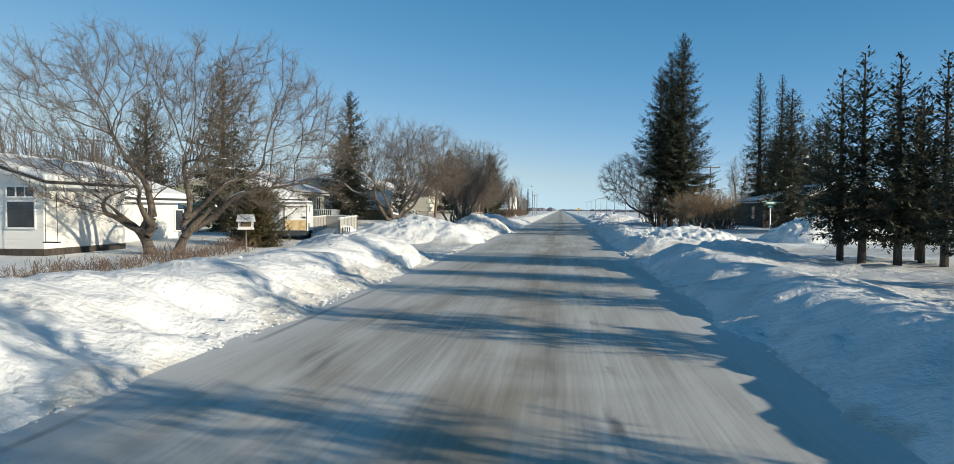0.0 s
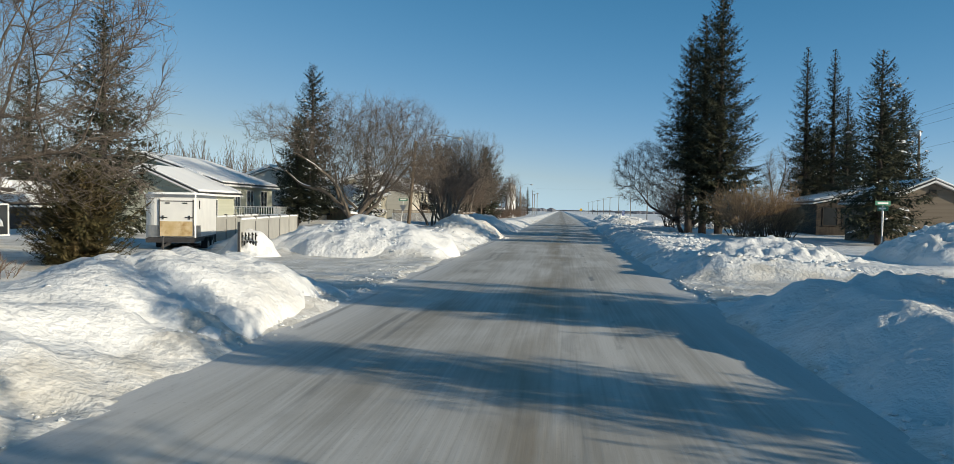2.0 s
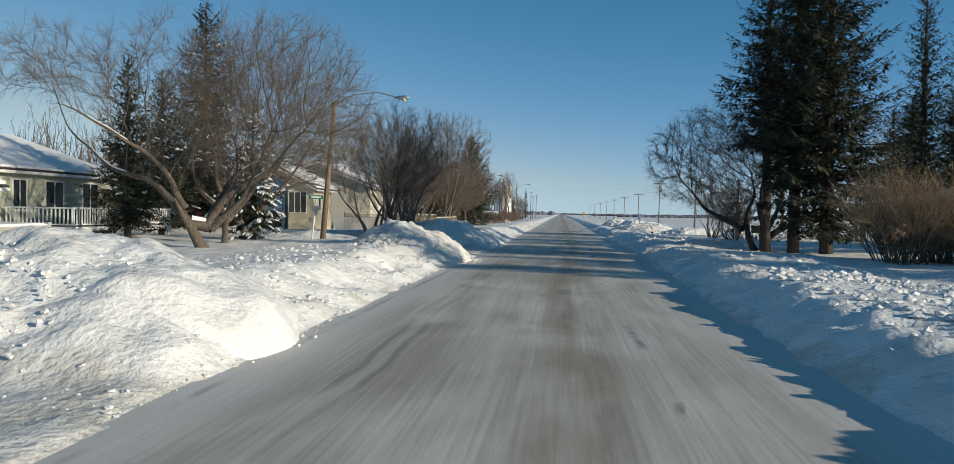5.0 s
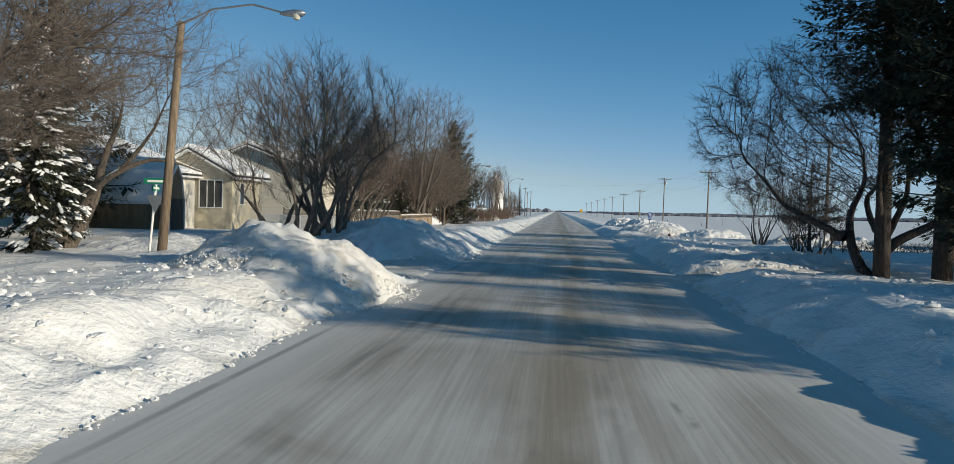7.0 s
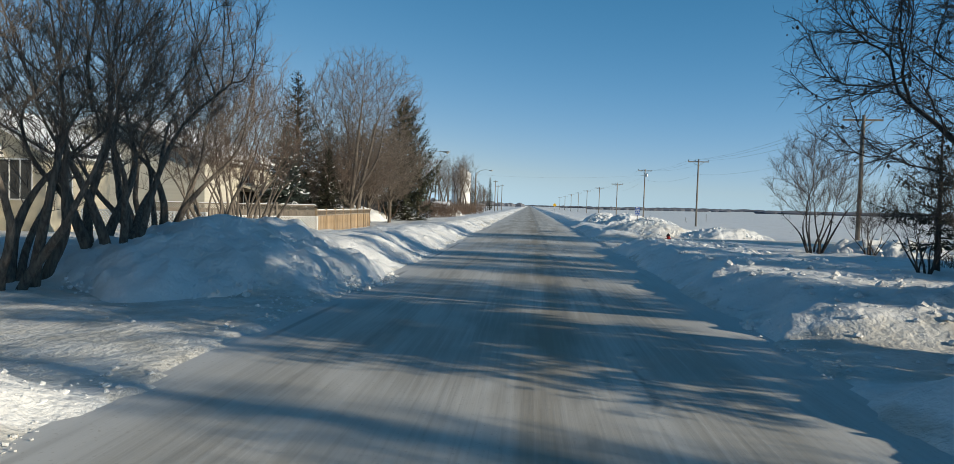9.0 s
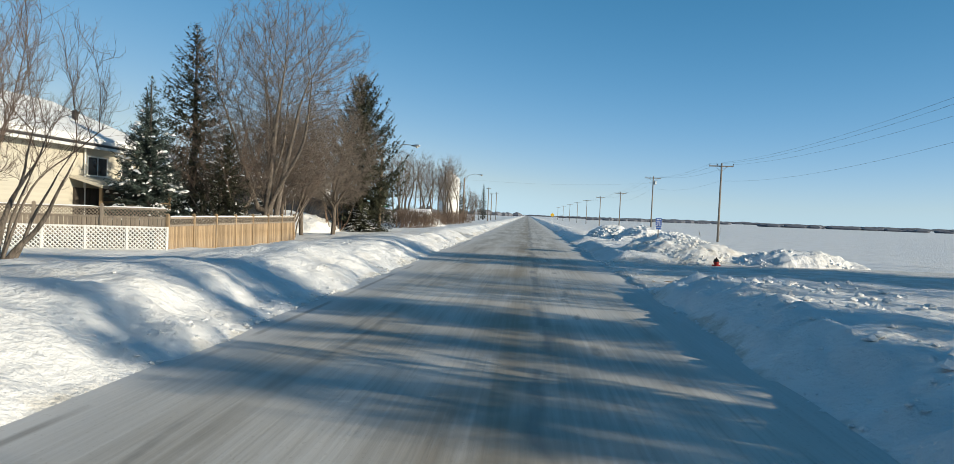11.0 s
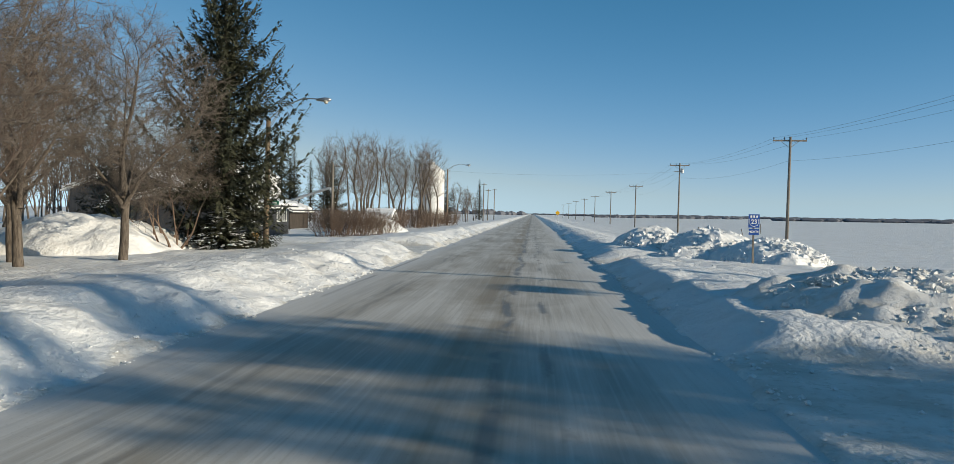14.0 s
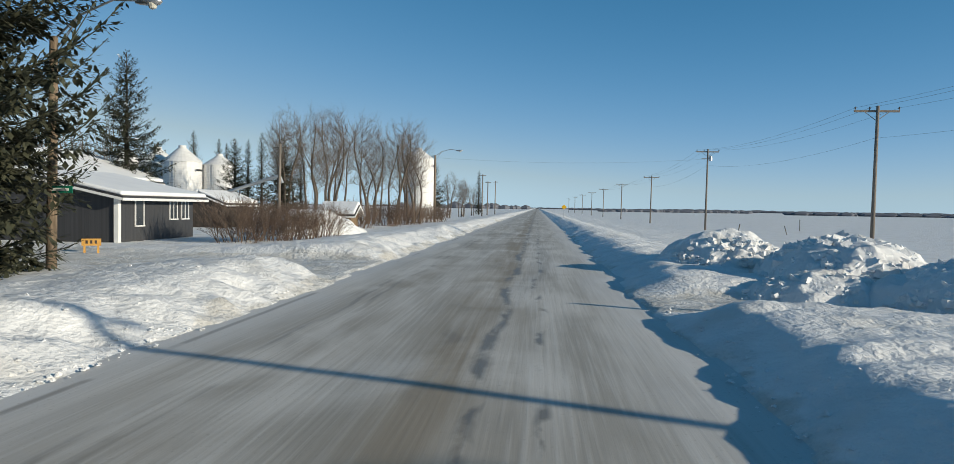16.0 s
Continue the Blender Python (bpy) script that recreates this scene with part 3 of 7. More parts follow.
snow_blocks(10.2, 154.4, 2.5, 3.4, 1.4, "jagged pile of snow blocks behind the highway sign", 11, 1100, 0.34, power=0.62, chunk=0.08)
snow_blocks(8.1, 159.4, 2.9, 3.4, 1.35, "pointed pile of snow blocks", 12, 600, 0.24, power=1.0, chunk=0.08)
snow_blocks(12.0, 150.2, 2.7, 3.0, 1.1, "broken snow blocks beside the sign post", 13, 900, 0.28, chunk=0.08)
snow_blocks(8.6, 151.6, 2.2, 1.8, 0.62, "low spread of broken snow blocks", 19, 420, 0.22, chunk=0.08)
snow_blocks(13.6, 153.6, 2.0, 2.2, 0.95, "broken snow blocks at the field's edge", 20, 420, 0.28, z0=-0.1, chunk=0.08)
snow_mound(-18.5, 146.5, 5.0, 5.0, 1.9, "tall smooth snow hill behind a bare tree", 14, 0.1)
snow_mound(-12.6, 177.6, 3.4, 4.0, 2.0, "smooth white snow drift", 15, 0.04)
snow_mound(-13.3, 49.2, 1.4, 1.3, 1.3, "small pointed snow heap against the fence", 16, 0.04, z0=0.05, power=1.7)
snow_mound(16.0, 106.0, 5.0, 3.0, 0.8, "broken snow heap in the shrubs", 17, 0.3)
snow_mound(-15.0, 84.4, 4.5, 3.4, 0.7, "shaded drift across a yard entrance", 18, 0.05, z0=0.2)


def ground_at(x, y):
    return float(height(np.array([x]), np.array([y]))[0])


# ---- conifers ----
def conifer_soups(rng, h, r, bare, dense=1.0, droop=0.25, power=0.85, ragged=0.22, snow=0.0, grain=1.0, tips=0.14, plump=1.0):
    """Trunk, needles and lying snow of a spruce of height h and crown radius r, the crown beginning at bare metres.
    Boughs in whorls and their side branches are brushes of needle sprays; grain: the size of a spray; plump: how thick the brushes are."""
    trunk, crown, white = Soup(), Mass(), Mass()
    g = np.random.default_rng(rng.randrange(1 << 30))
    tr = 0.016 * h + 0.03
    trunk.tube([(0, 0, -0.3), (0, 0, h * 0.5), (0, 0, h * 0.985)], [tr, tr * 0.6, 0.02], 8)
    up = np.array([0, 0, 1.0])

    def brush(line, width):
        """Sprays all round a bent line of points."""
        run = line[1:] - line[:-1]
        seg = np.linalg.norm(run, axis=1)
        n = max(4, int(seg.sum() * 44 / grain ** 1.7))
        k = g.choice(len(seg), n, p=seg / seg.sum())
        t = (k + g.random(n)) / len(seg)
        d = run[k] / seg[k][:, None]
        p = line[k] + run[k] * (t * len(seg) - k)[:, None]
        side = np.cross(d, up)
        side /= np.maximum(np.linalg.norm(side, axis=1, keepdims=True), 1e-6)
        a = g.uniform(0, 2 * math.pi, n)
        off = side * np.cos(a)[:, None] + up * (np.sin(a) * 0.7 - 0.25)[:, None]
        w = width * (1.05 - 0.75 * t ** 2)
        p = p + off * (w * g.uniform(0, 0.55, n))[:, None]
        v = d * g.uniform(0.35, 1.0, n)[:, None] + off * g.uniform(0.3, 1.0, n)[:, None]
        v /= np.maximum(np.linalg.norm(v, axis=1, keepdims=True), 1e-6)
        sl = np.clip(w * 0.85, 0.13, 0.23) * g.uniform(0.7, 1.25, n) * (0.6 + 0.4 * grain)
        crown.blades(p, v, sl, sl * g.uniform(0.18, 0.28, n))

    z, spin = bare, 0.0
    while z < h * 0.985:
        f = (z - bare) / (h - bare)
        reach = r * max(0.035, (1 - f) ** power) * (0.70 + 0.30 * min(1, f * 6))
        count = max(4, int((4 + 3.0 * (1 - f)) * dense))
        spin += rng.uniform(0.3, 1.0)
        for k in range(count):
            az = spin + 2 * math.pi * (k + rng.uniform(-0.3, 0.3)) / count
            ln = reach * rng.uniform(1 - ragged * 1.7, 1 + ragged)
            lift = 0.75 * f - droop * (1 - f) + rng.uniform(-0.12, 0.1)
            sag, tip_up = rng.uniform(0.15, 0.35), rng.uniform(0.5, 1.5) * tips
            out = np.array([math.cos(az), math.sin(az), 0.0])
            base = np.array([0, 0, z + rng.uniform(-0.12, 0.12)])
            t = np.linspace(0, 1, 6)
            line = base + out * (ln * t)[:, None] + up * (ln * (lift * t - sag * t * (1 - t) + tip_up * t * t))[:, None]
            if ln > 0.5:
                crown.rods(line[:-1], line[1:], np.linspace(0.03, 0.01, 5) * (0.6 + 0.25 * ln), np.linspace(0.026, 0.006, 5) * (0.6 + 0.25 * ln), 3)
            wide = plump * min(0.30, 0.14 + 0.05 * ln)
            brush(line, wide)
            for c in range(int(ln / (0.30 * (0.7 + 0.3 * grain)))):
                t0 = rng.uniform(0.2, 0.85)
                sl = min(1.0, ln * (1 - t0) * 0.62 + 0.12) * rng.uniform(0.6, 1.1)
                yaw = az + rng.choice((-1, 1)) * rng.uniform(0.5, 1.0)
                d = np.array([math.cos(yaw), math.sin(yaw), lift * 0.6 + rng.uniform(-0.35, 0.0)])
                p0 = line[int(t0 * 5)] + (line[int(t0 * 5) + 1] - line[int(t0 * 5)]) * (t0 * 5 - int(t0 * 5))
                u = np.linspace(0, 1, 3)[:, None]
                brush(p0 + d * sl * u + up * (0.12 * sl) * (u * u - u), wide * 0.8)
                if snow and rng.random() < snow * (0.45 + 0.55 * (1 - f)):
                    m = 3
                    ps = p0 + d * sl * g.uniform(0.2, 0.95, (m, 1)) + up * wide * 0.45 + g.normal(0, 0.04, (m, 3))
                    sz = g.uniform(0.07, 0.24, m) * (0.7 + 0.3 * grain)
                    dv, wv = d * sz[:, None], np.cross(d, up) * (sz * g.uniform(0.2, 0.36, m))[:, None]
                    hump = up * (sz * 0.16)[:, None]
                    ring = [ps + dv * math.cos(b) * 0.75 + wv * math.sin(b) - up * 0.03 for b in (0, 1.05, 2.09, 3.14, 4.19, 5.24)]
                    inner = [ps + dv * math.cos(b) * 0.45 + wv * math.sin(b) * 0.55 + hump for b in (0.5, 2.6, 4.7)]
                    white.put(np.stack(ring + inner, 1), None, [(0, 1, 6), (1, 2, 6), (2, 7, 6), (2, 3, 7), (3, 4, 7), (4, 8, 7), (4, 5, 8), (5, 0, 8), (0, 6, 8), (6, 7, 8)])
        z += rng.uniform(0.26, 0.42) * (0.6 + 0.4 * (1 - f)) * (1 + h * 0.012)
    tip = np.array([[0, 0, h * (0.93 + 0.015 * i)] for i in range(6)])
    brush(tip, 0.12)
    return trunk, crown, white


def conifer(seed, h, r, bare, label, material=NEEDLE, snow=0.0, **more):
    rng = random.Random(seed)
    t, c, w = conifer_soups(rng, h, r, bare, snow=snow, **more)
    ob = thing("spruce_tree", label, "tree")
    part("trunk", t, BARK_DARK, ob, smooth=True)
    part("crown", c, material, ob)
    if snow:
        tagged(part("snow", w, SNOW_CLEAN, ob, "snow lying on the branches"), kind="stuff")
    return ob


def stand(ob, x, y, z=None, rz=0.0, s=1.0, sz=None, label="", group=""):
    """A copy of a tree at a place, scaled."""
    z = ground_at(x, y) - 0.05 if z is None else z
    c = copy_thing(ob, pose(x, y, z, 0, 0, rz) @ Matrix.Diagonal((s, s, sz or s, 1)))
    return tagged(c, label, "", group)


def place(ob, x, y, z=None, rz=0.0):
    z = ground_at(x, y) - 0.05 if z is None else z
    ob.matrix_world = pose(x, y, z, 0, 0, rz)
    return ob


a = place(conifer(11, 19.4, 4.0, 1.5, "very tall dark spruce with ragged outline by a tan bush", dense=1.25, power=0.72, ragged=0.24, grain=1.6, plump=1.3), 12.1, 79.8)
place(conifer(21, 17.2, 3.0, 6.5, "tall dark spruce close behind a taller one", dense=1.15, power=0.68, ragged=0.3, grain=1.6, plump=1.25), 10.6, 84.9)
place(conifer(22, 18.4, 3.1, 4.2, "tall dark spruce standing between two others", dense=1.15, power=0.66, ragged=0.28, grain=1.5, plump=1.3), 11.3, 82.2)
b_far = conifer(12, 18.2, 2.9, 1.2, "narrow spruce in a far shelter belt", dense=0.9, power=0.75, ragged=0.22, grain=2.9, plump=1.3)
place(b_far, -13.6, 321.0, rz=33)
b_far.scale = (0.62, 0.62, 0.62)
tagged(b_far, "dark spruce by the road far off")
b = place(conifer(12, 18.2, 2.9, 1.2, "slender tall spruce in a row behind a house", dense=1.1, power=0.75, ragged=0.22, grain=2.0, plump=1.25), 23.4, 95.4)
stand(b, 25.8, 95.0, rz=80, s=0.98)
c = place(conifer(13, 11.5, 3.5, 1.3, "broad dark spruce with snow on its lower branches", snow=0.05, ragged=0.2, power=0.82, grain=1.8, droop=0.32, plump=1.25, dense=1.15), 18.0, 64.6)
stand(c, 26.0, 80.7, rz=200, s=1.02)
stand(b, 25.8, 91.4, rz=150, s=0.75)
stand(c, 27.4, 87.0, rz=10, s=1.05)
# hidden spruce, added to throw shade across the road near y 80
stand(b, 27.4, 68.4, rz=250, s=0.7)
# unseen spruces, added to cast the shade band over the road at y 120 to 130
for x, y, rz, s in ((29.6, 110.9, 20, 1.12), (30.8, 113.6, 140, 1.18), (30.2, 116.2, 230, 1.12), (34.0, 113.0, 80, 1.2)):
    stand(c, x, y, rz=rz, s=s)
d = place(conifer(14, 7.0, 2.1, 1.1, "young spruce with bare lower trunk in a shaded row", dense=1.0, ragged=0.2, power=0.85, droop=0.12, grain=1.6, plump=1.15), 10.4, 32.7)
for x, y, rz, s in ((10.6, 31.2, 70, 1.06), (11.4, 30.3, 160, 1.02), (12.6, 29.7, 250, 1.0), (13.2, 32.6, 30, 0.92), (14.8, 31.2, 80, 1.02), (13.8, 34.2, 200, 0.9), (11.0, 24.2, 310, 1.0), (12.6, 23.2, 130, 1.05),
                    # these four stay out of view, added to shade the road and bank
                    (11.2, 18.6, 40, 1.05), (11.4, 13.0, 110, 1.05), (11.2, 6.0, 190, 1.0), (12.6, -5.0, 320, 1.15)):
    stand(d, x, y, rz=rz, s=s)
stand(c, -23.0, 82.2, rz=20, s=0.84, label="dark spruce between a house and bare trees")
stand(c, -24.8, 91.0, rz=50, s=1.36, label="tall dark spruce behind bare trees and a house")
stand(c, -20.4, 74.6, rz=130, s=0.76, label="dark spruce with some snow beside a house")
e = place(conifer(15, 13.0, 4.1, 0.5, "snow-dusted spruce behind a white trailer", snow=0.06, ragged=0.2, power=0.8, grain=1.8, plump=1.25), -24.6, 56.6)
f = place(conifer(16, 7.0, 2.0, 0.5, "spruce with heavy snow on drooping branches", snow=1.0, droop=0.5, dense=1.0, grain=1.2), -15.8, 77.8)
g = place(conifer(17, 12.8, 4.5, 0.6, "dark spruce with swept ragged branches beside a lamp post", dense=1.25, ragged=0.3, power=0.7, tips=0.45, plump=1.85, grain=1.6), -13.6, 149.8)
stand(f, -13.2, 148.6, rz=10, s=0.9, sz=0.34, label="low snowy spruce boughs at the foot of a spruce")
stand(c, -24.0, 158.0, rz=70, s=0.66, label="spruce beside a snowy yard")
stand(e, -18.8, 130.6, rz=110, s=0.94, label="dense spruce behind the board fence")
k = place(conifer(18, 7.4, 2.4, 0.3, "blue spruce with snow on its branches", NEEDLE_BLUE, snow=0.3, power=0.95, dense=1.15, tips=0.08, plump=1.1), -16.5, 121.2)
stand(k, -16.9, 121.6, rz=130, s=0.94)
stand(c, -15.2, 126.6, rz=200, s=0.52, label="green spruce leaning over the fence")
stand(e, -33.0, 192.0, rz=40, s=1.12, label="large spruce beside grain bins")
for i, (x, y) in enumerate(((-44.0, 238.0), (-42.0, 241.0), (-39.5, 240.0), (-37.5, 243.0), (-46.5, 241.0), (-49.0, 238.0), (-35.5, 246.0))):
    copy_thing(b_far, pose(x, y, ground_at(x, y), 0, 0, 50 * i) @ Matrix.Diagonal((0.94 + 0.08 * (i % 3),) * 3 + (1,)))
stand(e, -14.6, 244.0, rz=33, s=0.75, label="spruce beside a white bin")
stand(e, -21.0, 196.0, rz=200, s=0.6, label="spruce among bare poplars")
stand(e, -27.0, 200.0, rz=100, s=0.62, label="spruce among bare poplars")
p = place(conifer(19, 4.4, 1.7, 0.9, "small dark ragged pine beside a driveway", dense=0.8, ragged=0.5, droop=0.0), 11.4, 94.9)
ced = place(conifer(20, 3.1, 1.9, 0.0, "round brownish cedar bush behind a bird feeder", NEEDLE_BROWN, dense=1.6, power=0.42, droop=-0.3), -15.4, 41.4)
stand(ced, -16.4, 42.0, rz=90, s=0.95)
stand(b, -31.0, 106.0, rz=75, s=0.55, label="spruce behind a house")
stand(e, -36.0, 66.0, rz=75, s=0.9, label="spruce behind a house")


# ---- bare trees and shrubs ----
def grow(rng, wood, twig, white, p, d, ln, r, level, spec):
    """A bent branch with side branches along it; the last level is fine twigs with twiglets."""
    last = level >= spec["levels"]
    n = 2 if last else (6 if level == 0 else 4 if level == 1 else 3)
    wob = spec["wob"] * (0.7 if level == 0 else 1 if level == 1 else 1.7)
    if last:
        ln *= 0.8
    pts, dirs, q, dv = [p.copy()], [d.copy()], p.copy(), d.copy()
    for i in range(n):
        dv = (dv + Vector((rng.gauss(0, wob), rng.gauss(0, wob), rng.gauss(0, wob) + spec["up"] * (0.4 if level == 0 else 1)))).normalized()
        if dv.z < 0 and q.z < spec["clear"]:
            dv.z *= -0.5
        q = q + dv * (ln / n)
        pts.append(q.copy())
        dirs.append(dv.copy())
    radii = [max(spec["thin"], r * (1 - 0.66 * i / n)) for i in range(n + 1)]
    out, sides = (twig, 3) if last else (wood, 8 if level == 0 else 5 if level == 1 else 3)
    for j in range(n):
        if last and j == n - 1:
            out.spike(pts[j], pts[j + 1], radii[j])
        else:
            out.rod(pts[j], pts[j + 1], radii[j], radii[j + 1], sides, False)
        if white is not None and level <= 1 and radii[j] > 0.035 and abs(dirs[j + 1].z) < 0.75 and rng.random() < spec["snow"]:
            up = Vector((0, 0, radii[j] * 0.75))
            white.rod(pts[j] + up, pts[j].lerp(pts[j + 1], rng.uniform(0.6, 1.0)) + up * 0.8, radii[j] * 0.6, radii[j + 1] * 0.4, 5)
    def at(t):
        k = min(n - 1, int(t * n))
        return pts[k].lerp(pts[k + 1], t * n - k), dirs[k + 1], radii[k]
    if last:
        for _ in range(spec["twiglets"]):
            c, dv, _r = at(rng.uniform(0.15, 0.95))
            side = Vector((rng.gauss(0, 1), rng.gauss(0, 1), rng.gauss(0, 1))).cross(dv).normalized()
            e = c + (dv + side * rng.uniform(0.4, 0.9)).normalized() * ln * rng.uniform(0.2, 0.45)
            twig.spike(c, e, spec["thin"])
        return
    first = spec["first"] if level == 0 else 0.18
    count = spec["kids"][level]
    spin = rng.uniform(0, 6.28)
    for k in range(count):
        t = first + (1 - first) * (k + rng.random()) / count
        c, dv, rr = at(min(t, 0.999))
        a = dv.orthogonal().normalized()
        spin += 2.4 + rng.uniform(-0.5, 0.5)
        side = a * math.cos(spin) + dv.cross(a) * math.sin(spin)
        spread = rng.uniform(*spec["spread"]) * (1.0 if t < 0.85 else 0.5)
        nd = (dv * math.cos(spread) + side * math.sin(spread)).normalized()
        grow(rng, wood, twig, white, c, nd, ln * rng.uniform(*spec["shrink"]) * (1.15 - 0.45 * t), max(spec["thin"], rr * rng.uniform(*spec["thick"])), level + 1, spec)


def stem_line(rng, base, d, ln, step, wob, up):
    """Nodes along a bent stem."""
    n = max(2, int(ln / step))
    out, q, v = [np.array(base, float)], np.array(base, float), np.array(d, float)
    v /= np.linalg.norm(v)
    drift = rng.normal(0, wob * 0.35, 3)
    for i in range(n):
        if i % 4 == 0:
            drift = rng.normal(0, wob * 0.45, 3)
        v = v + rng.normal(0, wob * 0.35, 3) + drift + np.array([0, 0, up * 0.3])
        v /= np.linalg.norm(v)
        q = q + v * step
        out.append(q.copy())
    return out


def colonise(rng, stems, aims, step, kill, up, wob, rounds=120):
    """Grows branches from the stems towards the points of aims. Gives nodes and the number of each one's parent."""
    pos, par = [], []
    for line in stems:
        k = len(pos)
        pos += line
        par += [-1] + list(range(k, k + len(line) - 1))
        if k:
            gap = np.linalg.norm(np.array(pos[:k]) - line[0], axis=1)
            par[k] = int(gap.argmin()) if gap.min() < 0.8 else -1
    pos, par = np.array(pos), np.array(par)
    kids = np.bincount(par[par >= 0], minlength=len(pos))
    gap = np.linalg.norm(aims[:, None] - pos[None], axis=2)
    near, dist = gap.argmin(1), gap.min(1)
    for _ in range(rounds):
        live = dist > kill
        aims, near, dist = aims[live], near[live], dist[live]
        if len(aims) < 3:
            break
        pull = np.zeros_like(pos)
        np.add.at(pull, near, (aims - pos[near]) / dist[:, None])
        act = np.unique(near)
        act = act[kids[act] < 4]
        if not len(act):
            break
        v = pull[act]
        v = v / np.maximum(np.linalg.norm(v, axis=1, keepdims=True), 1e-6) + rng.normal(0, wob, (len(act), 3)) + np.array([0, 0, up])
        own = pos[act] - pos[np.maximum(par[act], 0)]
        own /= np.maximum(np.linalg.norm(own, axis=1, keepdims=True), 0.05)
        away = pos[act] - np.array([0, 0, 1.2])
        away /= np.maximum(np.linalg.norm(away, axis=1, keepdims=True), 0.5)
        v = v + 0.25 * away + 0.35 * own
        v /= np.maximum(np.linalg.norm(v, axis=1, keepdims=True), 1e-6)
        # shoots never turn back towards the root, and bend little at their ends
        good = ((v * away).sum(1) > 0.35) & (((v * own).sum(1) > 0.55) | (kids[act] > 0))
        kids[act[~good]] += 1
        act, v = act[good], v[good]
        if not len(act):
            continue
        fresh = pos[act] + v * step
        k = len(pos)
        pos, par = np.concatenate([pos, fresh]), np.concatenate([par, act])
        kids = np.concatenate([kids, np.zeros(len(act), int)])
        np.add.at(kids, act, 1)
        gap = np.linalg.norm(aims[:, None] - fresh[None], axis=2)
        best, low = gap.argmin(1), gap.min(1)
        nearer = low < dist
        near, dist = np.where(nearer, best + k, near), np.where(nearer, low, dist)
    return pos, par


def crown_points(rng, n, forms, shell):
    """Points in ellipsoids (middle, half sizes, share), thicker towards their outside."""
    out = []
    for c, half, share in forms:
        v = rng.normal(0, 1, (int(n * share), 3))
        v /= np.linalg.norm(v, axis=1, keepdims=True)
        rad = rng.random((len(v), 1)) ** (1 / shell)
        rad *= 1 + 0.10 * np.sin(v[:, :1] * 5 + c[0]) * np.cos(v[:, 1:2] * 4 + v[:, 2:] * 3)
        out.append(np.array(c) + v * rad * np.array(half))
    return np.concatenate(out)


